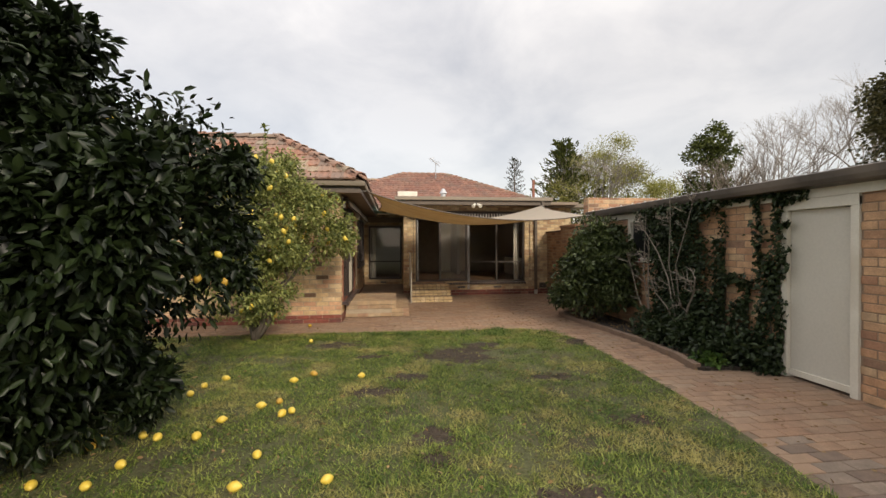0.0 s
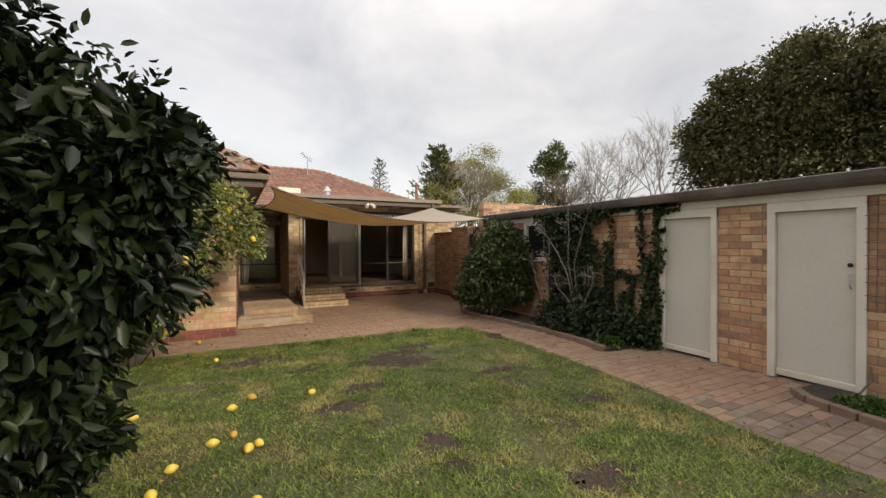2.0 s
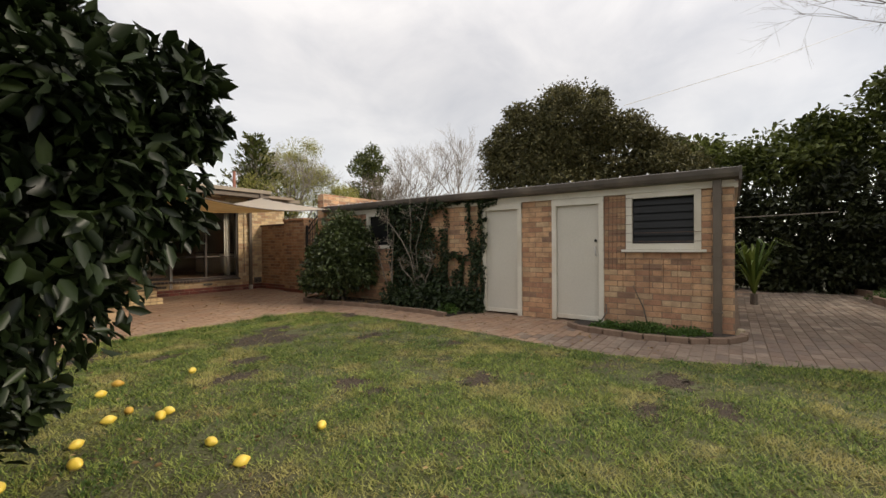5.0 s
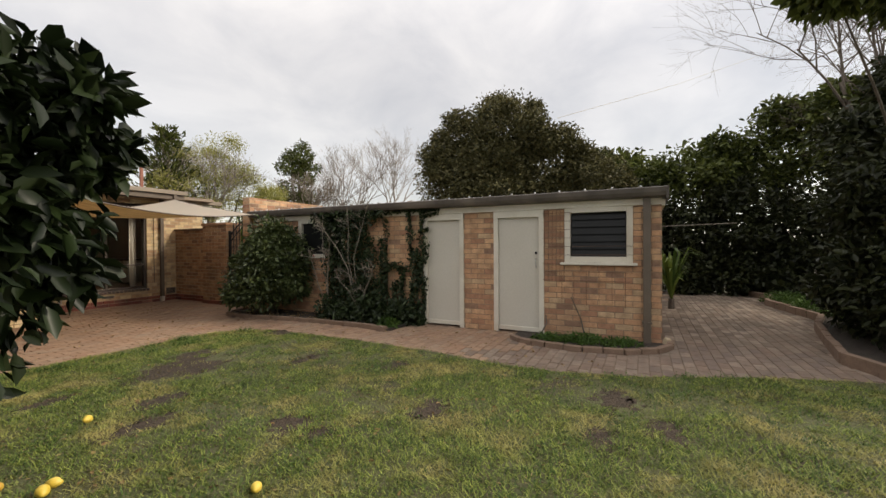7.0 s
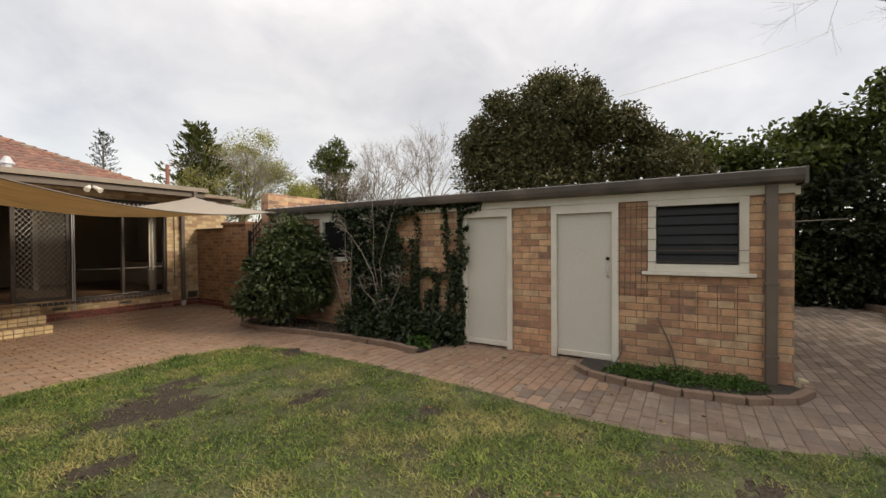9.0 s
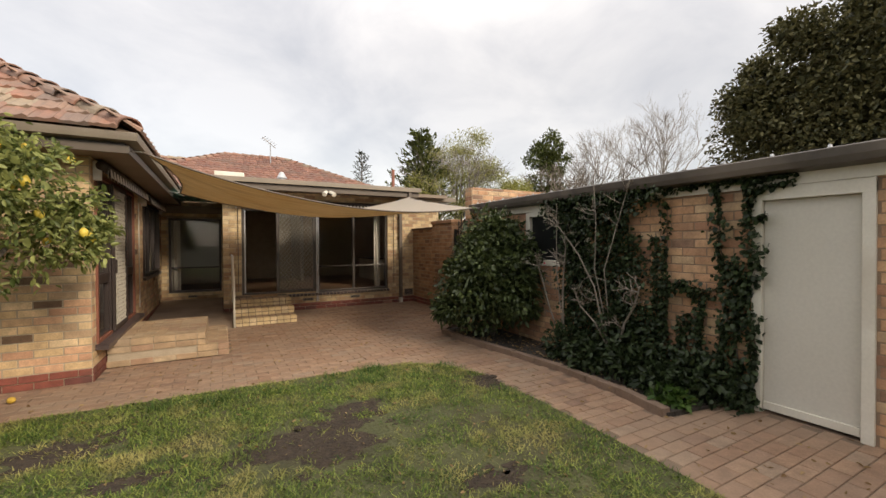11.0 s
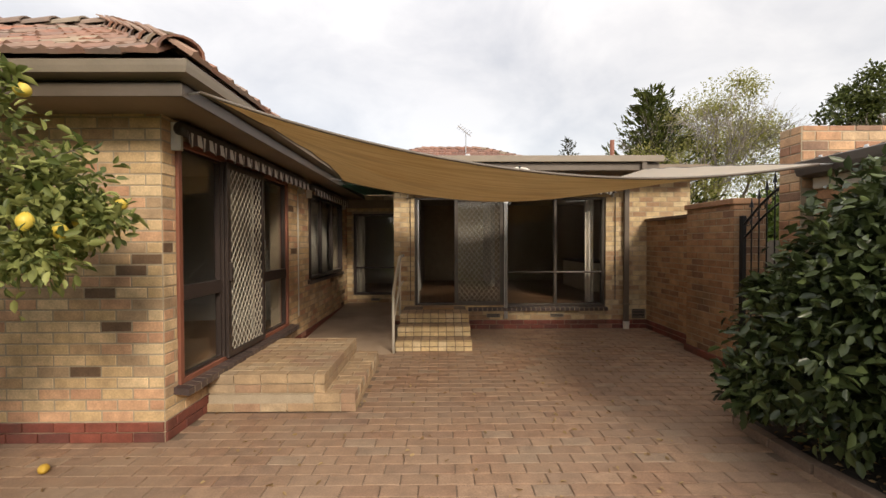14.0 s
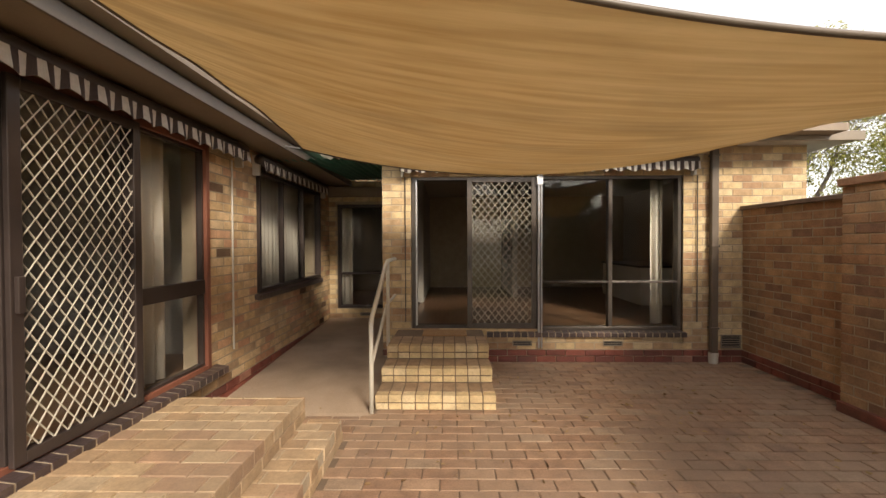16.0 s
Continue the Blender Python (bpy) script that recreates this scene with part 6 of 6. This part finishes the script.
shrub_mass("broadleaf_tree", (9.8, 4.4, 0), "large dark evergreen tree with bronze-tinted crown", "tree", BIG, 72000, 0.085, 0.045, FAR_DARK_LEAF, [(9.6, 5.0, 4.0), (9.3, 4.2, 4.4), (10.2, 3.2, 3.4), (9.8, 5.8, 3.2)], 0.14, 0.3)


def bare_tree(base, height, seed, label, material=PALE_BARK, depth=5, spread=0.38, r=0.11):
    t = thing("bare_tree", base, label, "tree", "bare winter trees")
    rs = random.Random(seed)
    b = Vector(base)
    part("trunk", Geo().tube([b, b + Vector((0.05, 0.02, height * 0.25))], r, r * 0.8, 8), material, t)
    for _ in range(4):
        g = Geo()
        bare_twigs(g, b + Vector((0.05, 0.02, height * rs.uniform(0.18, 0.25))), Vector((rs.gauss(0, 0.3), rs.gauss(0, 0.3), 1)).normalized(), height * 0.27, r * 0.6, depth, rs, spread, 0.18)
        part("limb", g, material, t)
    return t


bare_tree((21.5, 19.5, 0), 10.5, 21, "tall bare pale winter tree beyond the shed", depth=5)
bare_tree((22.5, 16.5, 0), 10.5, 22, "tall bare pale winter tree beyond the shed", depth=5)
bare_tree((21.0, 21.5, 0), 8.5, 23, "bare grey winter tree among neighbours' gardens", depth=4)
bare_tree((10.0, -4.0, 0), 10.2, 26, "bare dark tree reaching over the hedge", BARK, 6, 0.55, 0.085)
WILLOW = clumps([(9.0, 17.0, 4.3, 1.7, 1.5), (7.9, 17.2, 3.4, 1.4, 1.4), (10.3, 16.8, 3.5, 1.5, 1.4), (9.3, 17.0, 5.5, 1.1, 0.9), (11.3, 16.4, 3.2, 1.1, 1.1)], 8, 8, 0.4)
willow = shrub_mass("spring_tree", (9, 17, 0), "airy tree in yellow-green spring leaf", "tree", WILLOW, 30000, 0.075, 0.034, WILLOW_LEAF, [(9, 17, 4.2), (7.9, 17.2, 3.8), (10.3, 16.8, 3.9), (9.3, 17, 5.2)], 0.1, 0.6, 0.9, inner=300)
g, rs = Geo(), random.Random(5)
for _ in range(14):
    bare_twigs(g, Vector((9.1, 17, 2.4)), Vector((rs.gauss(0, 0.5), rs.gauss(0, 0.4), 1)).normalized(), 1.4, 0.035, 4, rs, 0.42, 0.12)
part("limb", g, PALE_BARK, willow)


def conifer(base, height, radius, whorls, label, material, needle=0.16, thick=14, low=0.25):
    """A leader with upswept branches in whorls, each fringed with sprays."""
    t = thing("conifer_tree", base, label, "tree")
    rs, b = random.Random(31), Vector(base)
    part("trunk", Geo().tube([b, b + Vector((0, 0, height * 0.6)), b + Vector((0, 0, height))], 0.02 * height, 0.01, 7), BARK, t)
    g, at, way = Geo(), [], []
    for i in range(whorls):
        q = low + (1 - low) * i / whorls
        for k in range(6):
            w = 2 * math.pi * (k + rs.random()) / 6 + i
            ln = radius * (1.05 - q) ** 0.7 * rs.uniform(0.6, 1.15) / (1.05 - low) ** 0.7
            d = Vector((math.cos(w), math.sin(w), rs.uniform(0.25, 0.8)))
            a = b + Vector((0, 0, height * q))
            e = a + d * ln
            g.tube([a, a.lerp(e, 0.5) - Vector((0, 0, 0.08 * ln)), e], 0.018, 0.005, 4)
            for _ in range(thick):
                p = a.lerp(e, rs.uniform(0.2, 1.0))
                at.append(p + Vector((rs.gauss(0, 0.06), rs.gauss(0, 0.06), rs.gauss(0, 0.05))))
                way.append(d + Vector((0, 0, 0.5)))
    part("limb", g, BARK, t)
    ob = new("crown", grid_mesh("crown", *leaves(np.array(at), np.array(way), needle, needle * 0.3, 0.0, 0.5), material))
    ob.parent, ob.matrix_parent_inverse = t, Matrix.Translation(-b)
    return t


conifer((7.6, 17.5, 0), 6.0, 2.0, 30, "dark green conifer with upswept branches beside the spring tree", EVERGREEN_LEAF, 0.2, 24)
conifer((11.2, 37.0, 0), 9.7, 1.5, 16, "thin feathery conifer standing beyond the roofs", HEDGE_LEAF, 0.22, 9, 0.4)
ROUND = clumps([(17.6, 20.7, 7.3, 1.0, 0.75), (17.2, 20.9, 6.5, 1.0, 0.7), (18.0, 20.5, 6.4, 0.9, 0.7), (17.5, 20.8, 5.2, 1.1, 0.8), (17.4, 20.8, 4.2, 1.2, 0.9)], 8, 10, 0.42)
shrub_mass("round_tree", (17.6, 20.7, 0), "round-topped dark green tree behind the roofs", "tree", ROUND, 6500, 0.15, 0.08, EVERGREEN_LEAF, [(17.6, 20.7, 7.0), (17.9, 20.4, 6.4), (17.2, 20.9, 6.4)], 0.14, inner=900)
bare_tree((17.2, 20.0, 0), 7.0, 27, "grey twiggy tree in front of the round tree", DEAD_WOOD, 5, 0.45, 0.16)
BACKTREES = [(8.3, 13.5, 1.7, 1.0, 1.0), (9.5, 14.0, 1.8, 1.2, 1.0), (10.8, 13.0, 1.7, 1.3, 1.0)]
shrub_mass("garden_shrub", (9.2, 13.6, 0), "bright green shrubs beyond the garden wall", "shrub", BACKTREES, 5000, 0.13, 0.06, BRIGHT_LEAF, [(8.4, 13.5, 1.6), (9.6, 14, 1.7), (10.6, 13, 1.6)], 0.05)

# ---- main house roof behind, antenna, flue, wire ----
main = thing("main_roof", (1.8, 21, 3), "red terracotta hip roof of the main house", "roof", kind="structure")
RX0, RX1, RY, RZ = 0.4, 2.7, 21.0, 5.2
EXT, DROP = 4.6, 2.2
c = [(RX0 - EXT, RY - EXT, RZ - DROP), (RX1 + EXT, RY - EXT, RZ - DROP), (RX1 + EXT, RY + EXT, RZ - DROP), (RX0 - EXT, RY + EXT, RZ - DROP), (RX0, RY, RZ), (RX1, RY, RZ)]
part("underlay", Geo().add(c, [(0, 1, 5, 4), (1, 2, 5), (2, 3, 4, 5), (3, 0, 4)]), MAIN_TILE, main)
g = Geo()
rowsn = 17
for r in range(rowsn):
    q0, q1 = r / rowsn, (r + 1) / rowsn
    xa, xb = RX0 - EXT * (1 - q0), RX1 + EXT * (1 - q0)
    y0, y1 = RY - EXT * (1 - q0), RY - EXT * (1 - q1)
    z0, z1 = RZ - DROP * (1 - q0), RZ - DROP * (1 - q1)
    k = max(1, int((xb - xa) / 0.24))
    for i in range(k):
        a, b = xa + (xb - xa) * i / k, xa + (xb - xa) * (i + 1) / k - 0.012
        m = (a + b) / 2
        g.add([(a, y0 - 0.02, z0 + 0.03), (m, y0 - 0.02, z0 + 0.06), (b, y0 - 0.02, z0 + 0.03), (a, y1, z1 + 0.01), (m, y1, z1 + 0.035), (b, y1, z1 + 0.01), (a, y0 - 0.02, z0), (b, y0 - 0.02, z0)], [(0, 1, 4, 3), (1, 2, 5, 4), (6, 7, 2, 1, 0)])
ob = part("roof_tiles", g, MAIN_TILE, main, "rows of red clay tiles")
ob["kind"] = "stuff"
# the lower ridge running west
part("underlay", Geo().add([(-8, 16.9, 3.0), (0.6, 16.9, 3.0), (0.6, RY, 4.84), (-8, RY, 4.84)], [(0, 1, 2, 3)]), MAIN_TILE, main)
g = Geo()
for r in range(14):
    y0, y1, z0, z1 = 16.9 + 4.1 * r / 14, 16.9 + 4.1 * (r + 1) / 14, 3.0 + 1.84 * r / 14, 3.0 + 1.84 * (r + 1) / 14
    for i in range(34):
        a, d = -7.6 + i * 0.24, -7.6 + i * 0.24 + 0.228
        m = (a + d) / 2
        g.add([(a, y0 - 0.02, z0 + 0.03), (m, y0 - 0.02, z0 + 0.06), (d, y0 - 0.02, z0 + 0.03), (a, y1, z1 + 0.01), (m, y1, z1 + 0.035), (d, y1, z1 + 0.01), (a, y0 - 0.02, z0), (d, y0 - 0.02, z0)], [(0, 1, 4, 3), (1, 2, 5, 4), (6, 7, 2, 1, 0)])
ob = part("roof_tiles", g, MAIN_TILE, main, "rows of red clay tiles")
ob["kind"] = "stuff"
cap_tiles((-6, RY, 4.86), (-0.2, RY, 4.86), main, 0.13)
for a, b in ((c[4], c[5]), (c[0], c[4]), (c[1], c[5])):
    cap_tiles(a, b, main, 0.13)
solid("wall_main_house", Geo().box(RX0 - EXT + 0.5, RY - EXT + 0.55, -0.03, RX1 + EXT - 0.5, RY + EXT - 0.5, RZ - DROP + 0.2), MORTAR, "plain walls of the main house", "wall", "structure")
ant = thing("tv_antenna", (2.05, 20.2, 4.8), "thin metal television antenna on the main roof", "antenna")
part("mast", Geo().tube([(2.05, 20.2, 4.4), (2.05, 20.2, 5.65)], 0.022, n=6), STEEL, ant)
part("boom", Geo().tube([(1.75, 20.1, 5.85), (2.25, 20.3, 5.5)], 0.016, n=5), STEEL, ant)
for i in range(6):
    x, z = 1.78 + i * 0.08, 5.835 - i * 0.056
    part("element", Geo().tube([(x + 0.08, 19.85, z), (x - 0.05, 20.4, z)], 0.009, n=4), STEEL, ant)
flue = thing("roof_flue", (5.11, 14.5, 2.74), "slim red-brown flue pipe on the flat roof", "flue")
part("pipe", Geo().tube([(5.11, 14.5, 2.735), (5.11, 14.5, 3.9)], 0.05, n=10), RED_FRAME, flue)
cowl = thing("roof_vent", (1.69, 14.0, 2.87), "small round metal roof vent", "roof vent")
part("stack", Geo().tube([(1.69, 14.0, 2.87), (1.69, 14.0, 3.33)], 0.09, n=12), STEEL, cowl)
part("cap", Geo().tube([(1.69, 14.0, 3.31), (1.69, 14.0, 3.38), (1.69, 14.0, 3.47)], 0.14, 0.05, 12), STEEL, cowl)
solid("roof_box", Geo().box(0.1, 13.2, 2.872, 0.74, 13.7, 3.26), CREAM_PAINT, "white metal unit lying on the flat roof", "roof unit", bevel=0.02)
solid("overhead_wire", Geo().tube([(9, 2.6, 4.8), (14, -0.5, 6.9), (22, -5, 10.5)], 0.007, n=4), PIPE_GREY, "thin overhead service wire", "wire")
neigh = thing("neighbour_house", (16, 9, 0), "low neighbouring house with a terracotta roof", "house")
part("wall", Geo().box(13.5, 8, 0, 20, 14, 2.4), MORTAR, neigh)
part("roof", Geo().add([(13.1, 7.6, 2.4), (20.4, 7.6, 2.4), (20.4, 14.4, 2.4), (13.1, 14.4, 2.4), (15.5, 11, 3.7), (18, 11, 3.7)], [(0, 1, 5, 4), (1, 2, 5), (2, 3, 4, 5), (3, 0, 4), (0, 3, 2, 1)]), ROOF_TILE, neigh, "terracotta tiled roof")

# wire trellis and hose on the shed
trellis = thing("wire_trellis", (SHED_X, 1.4, 0.4), "rusty wire mesh fixed to the shed wall", "trellis")
RUST = surface("rusty_wire", (0.10, 0.05, 0.03), (0.16, 0.085, 0.05), 20, 0.8, 80, 0.3)
for i in range(6):
    y = 1.97 - i * 0.06
    part("wire", Geo().tube([(SHED_X - 0.03, y, 0.85), (SHED_X - 0.03, y - 0.01, 1.96)], 0.003, n=4), RUST, trellis)
for i in range(9):
    z = 0.88 + i * 0.13
    part("wire", Geo().tube([(SHED_X - 0.034, 1.99, z), (SHED_X - 0.034, 1.55 if i > 4 else 0.7, z + 0.004)], 0.003, n=4), RUST, trellis)
for i in range(6):
    y = 1.7 - i * 0.18
    part("wire", Geo().tube([(SHED_X - 0.03, y, 0.5), (SHED_X - 0.03, y, 1.03)], 0.003, n=4), RUST, trellis)
hose = solid("dead_vine", Geo().tube([(SHED_X - 0.02, 1.95, 0.32), (SHED_X - 0.06, 1.93, 0.2), (SHED_X - 0.14, 1.98, 0.08), (4.2, 2.05, 0.02)], 0.012, 0.01, 7), BARK, "dead woody stem beside the shed door", "stem")
solid("dead_vine", Geo().tube([(SHED_X - 0.04, 1.36, 0.03), (SHED_X - 0.03, 1.42, 0.3), (SHED_X - 0.03, 1.56, 0.62)], 0.012, 0.006, 6), BARK, "dead woody stem against the shed wall", "stem")
STONE = surface("pale_stone", (0.34, 0.27, 0.17), (0.45, 0.37, 0.25), 10, 0.9, 60, 0.5)
rk = solid("garden_stone", Geo().tube([(4.42, 0.27, 0.0), (4.42, 0.27, 0.05), (4.41, 0.26, 0.11)], 0.07, 0.045, 7), STONE, "pale stone at the foot of the downpipe", "stone", bevel=0.012)

# ---- fallen lemons ----
FALLEN = [(-1.84, 2.95), (-1.89, 2.71), (-2.23, 2.76), (-0.98, 2.59), (-0.43, 2.6), (-0.97, 2.97), (-1.53, 3.32), (-1.82, 3.34), (-1.95, 3.39), (-1.46, 3.61), (-1.23, 3.89), (-0.99, 3.68), (-0.92, 3.73), (-0.38, 4.64), (-2.03, 4.29), (-2.0, 4.52), (-1.87, 4.74), (-1.29, 6.42), (-1.10, 4.57)]
OLD = [(-1.09, 3.97), (-0.93, 4.78), (-2.26, 3.39), (-2.22, 3.24), (-2.76, 3.27), (-1.56, 7.68), (-2.27, 7.3)]
for places, me, text in ((FALLEN, FRUIT, "ripe yellow lemon fallen on the grass"), (OLD, OLD_FRUIT, "browning old lemon fallen on the ground")):
    for x, y in places:
        ob = tagged(new("fallen_lemon", me), text, "lemon", "fallen lemons")
        ob.matrix_basis = pose(x, y, 0.033, 90 + rnd.uniform(-10, 10), 0, rnd.uniform(0, 360)) @ Matrix.Scale(rnd.uniform(0.95, 1.15), 4)

# ---- fallen leaves ----
k = 1500
x, y = RNG.uniform(-3.5, 4.4, k), RNG.uniform(1.0, 11.5, k)
ok = (x > E_FACE + 0.1) | (y < 7.9)
lit = np.stack([x[ok], y[ok], np.full(ok.sum(), 0.012)], 1)
k3 = 7000
sx, sy = RNG.uniform(-4, 3.3, k3), RNG.uniform(-1, 7.0, k3)
keep = inside(LAWN_EDGE, sx, sy) & (np.sin(sx * 3.1 + 2 * np.sin(sy * 1.3)) * np.sin(sy * 2.3 + sx) > RNG.uniform(-0.9, 0.9, k3))
straw = np.stack([sx[keep], sy[keep], RNG.uniform(0.012, 0.03, keep.sum())], 1)
way = unit(np.concatenate([RNG.normal(size=(len(straw), 2)), np.zeros((len(straw), 1))], 1))
tagged(new("dead_grass", grid_mesh("dead_grass", *leaves(straw, way, 0.034, 0.008, 0.0, 0.3), STRAW)), "dead straw-brown blades matted in the lawn", "grass", "", "stuff")
k2 = 500
bed = np.stack([RNG.uniform(3.65, 4.35, k2), RNG.uniform(4.5, 8.3, k2), np.full(k2, 0.045)], 1)
lit = np.concatenate([lit, bed])
way = unit(np.concatenate([RNG.normal(size=(len(lit), 2)), np.zeros((len(lit), 1))], 1))
tagged(new("leaf_litter", grid_mesh("leaf_litter", *leaves(lit, way, 0.04, 0.02, 0.0, 0.12), DRY_LEAF)), "scattered dry brown leaves on grass and paving", "leaves", "", "stuff")

# ---- bricks, pavers ----
for wall, m, cells, base, material, near, limit in LAYING:
    lay(wall, material, cells, m, 0.05, "brick", near, limit)
    if base:
        lay(wall, PLINTH_BRICK, base, m @ Matrix.Translation((0, -0.012, 0)), 0.06, "plinth_brick", near, 60)
lay(shed_end, SHED_BRICK, bond(3.1, 0, 2.05, []), pose(SHED_X + 0.02, 0.334, 0), 0.05, "brick", (0, 1), 120)
lay(parapet, SHED_BRICK, bond(3.2, 2.0, 2.56, []), pose(4.33, 8.634, 0), 0.05, "brick", (0, 2.3), 80)
lay(parapet, SHED_BRICK, bond(0.22, 0.0, 2.56, []), pose(4.314, 8.865, 0, 0, 0, -90), 0.05, "brick", (0, 2.3), 60)
pierm = Matrix.Translation(-pier.location)
lay(pier, GARDEN_BRICK, bond(0.9, 0.09, 1.95, []), pierm @ pose(4.525, 10.655, 0, 0, 0, -90), 0.05, "brick", (0.4, 1))
lay(pier, GARDEN_BRICK, bond(0.4, 0.09, 1.95, []), pierm @ pose(4.53, 9.752, 0), 0.05, "brick", (0.2, 1))
sm = Matrix.Translation(-steps.location)
for y, z0, z1 in ST:
    w = 1.08 / 9
    lay(steps, STEP_BRICK, [(0.44 + i * w, z0 + 0.004, w - 0.008, 0.054) for i in range(0, 9)], sm @ pose(0, y + 0.004, 0), 0.05, "brick", None)
    lay(steps, STEP_BRICK, [(0.44 + i * w, 0, w - 0.008, 0.10) for i in range(9)], sm @ pose(0, y - 0.004, z1, -90), 0.062, "brick", None)
    lay(steps, STEP_TREAD, [(0.44 + i * w, 0.11, w - 0.008, 0.224 if y < 11.2 else 0.34) for i in range(9)], sm @ pose(0, y - 0.004, z1 - 0.002, -90), 0.05, "brick", None)
    lay(steps, STEP_BRICK, [(i * 0.24, z0 + 0.004, 0.232, 0.066) for i in range(int((B_FACE - y) / 0.24))], sm @ pose(1.515, y + 0.05, 0, 0, 0, 90), 0.05, "brick", None)
plm = Matrix.Translation(-platform.location)
for x1, y0, y1, z0, z1 in ((0.02, 8.65, 10.05, 0.165, 0.335), (0.30, 8.63, 10.07, 0.0, 0.165)):
    lay(platform, PLATFORM_BRICK, bond(x1 + 1.03, z0 + 0.003, z1 - 0.085, [], course=0.083), plm @ pose(-1.03, y0, 0), 0.05, "brick", None)
    lay(platform, PLATFORM_BRICK, bond(y1 - y0, z0 + 0.003, z1 - 0.085, [], course=0.083), plm @ pose(x1, y0, 0, 0, 0, 90), 0.05, "brick", None)
    top = [(u, v, w, h) for u, v, w, h in bond(x1 + 1.03, 0, y1 - y0, [], course=0.125, joint=0.007)]
    if z0 == 0:
        top = [(u, v, w, h) for u, v, w, h in top if u + w > 1.04]
    lay(platform, PLATFORM_BRICK, top, plm @ pose(-1.03, y0 - 0.004, z1, -90), 0.08, "brick", None)


def paving():
    cells = []
    for row in range(int(20.2 / 0.121)):
        y = -5.9 + row * 0.121
        for col in range(int(16.5 / 0.236) + 1):
            x = -4.5 + col * 0.236 - (0.118 if row % 2 else 0)
            cells.append((x, y))
    c = np.array(cells)
    mx, my = c[:, 0] + 0.115, c[:, 1] + 0.058
    ok = ~inside(LAWN_EDGE, mx, my)
    ok &= ~inside(BED1 + [(4.415, 4.3), (4.415, 8.6)], mx, my) & ~inside(BED2 + [(4.415, 0.32), (4.415, 2.38)], mx, my) & ~inside(BED3, mx, my)
    ok &= ~((mx > SHED_X - 0.02) & (my > 0.3)) | ((mx < GARDEN_X) & (my > 8.9) & (my < B_FACE))
    ok &= ~((mx < E_FACE + 0.02) & (my > S_FACE)) & (my < B_FACE) & ~((mx < 0.40) & (my > 10.55)) & ~((mx > 7.8) & (my > 0.3))
    ok &= ~((mx < 0.29) & (my > 8.66) & (my < 10.03))
    c = c[ok]
    floor = solid("paving", Geo().box(-0.01, 8.0, -0.05, 0.01, 8.02, -0.02), SAND, "worn red-brown brick paving of patio and path", "paving", "structure")
    near = [(x, y, 0.229, 0.114) for x, y in c if 0.3 < x < 3.4 and 7.1 < y < 9.3]
    near = near[:300]
    taken = set((a, b) for a, b, _, _ in near)
    rest = [(x, y, 0.229, 0.114) for x, y in c if (x, y) not in taken]
    lay(floor, PAVER, near, pose(0, 0, 0.0, -90), 0.04, "paving_brick", None, 300)
    lay(floor, PAVER, [r for r in rest if r[1] + 0.3 * r[0] > 3.2 + 0.4 * math.sin(7 * r[0])], pose(0, 0, 0.0, -90), 0.04, "paving_brick", None, 0)
    greyed = [r for r in rest if r[1] + 0.3 * r[0] <= 3.2 + 0.4 * math.sin(7 * r[0])]
    lay(floor, PAVER_GREY, [r for r in greyed if r[0] < 4.6], pose(0, 0, 0.0, -90), 0.04, "paving_brick", None, 0)
    # side yard: same paving in the lighter colour that stands for its light
    lay(floor, PAVER_LIT_YARD, [r for r in greyed if r[0] >= 4.6], pose(0, 0, 0.0, -90), 0.04, "paving_brick", None, 0)


paving()
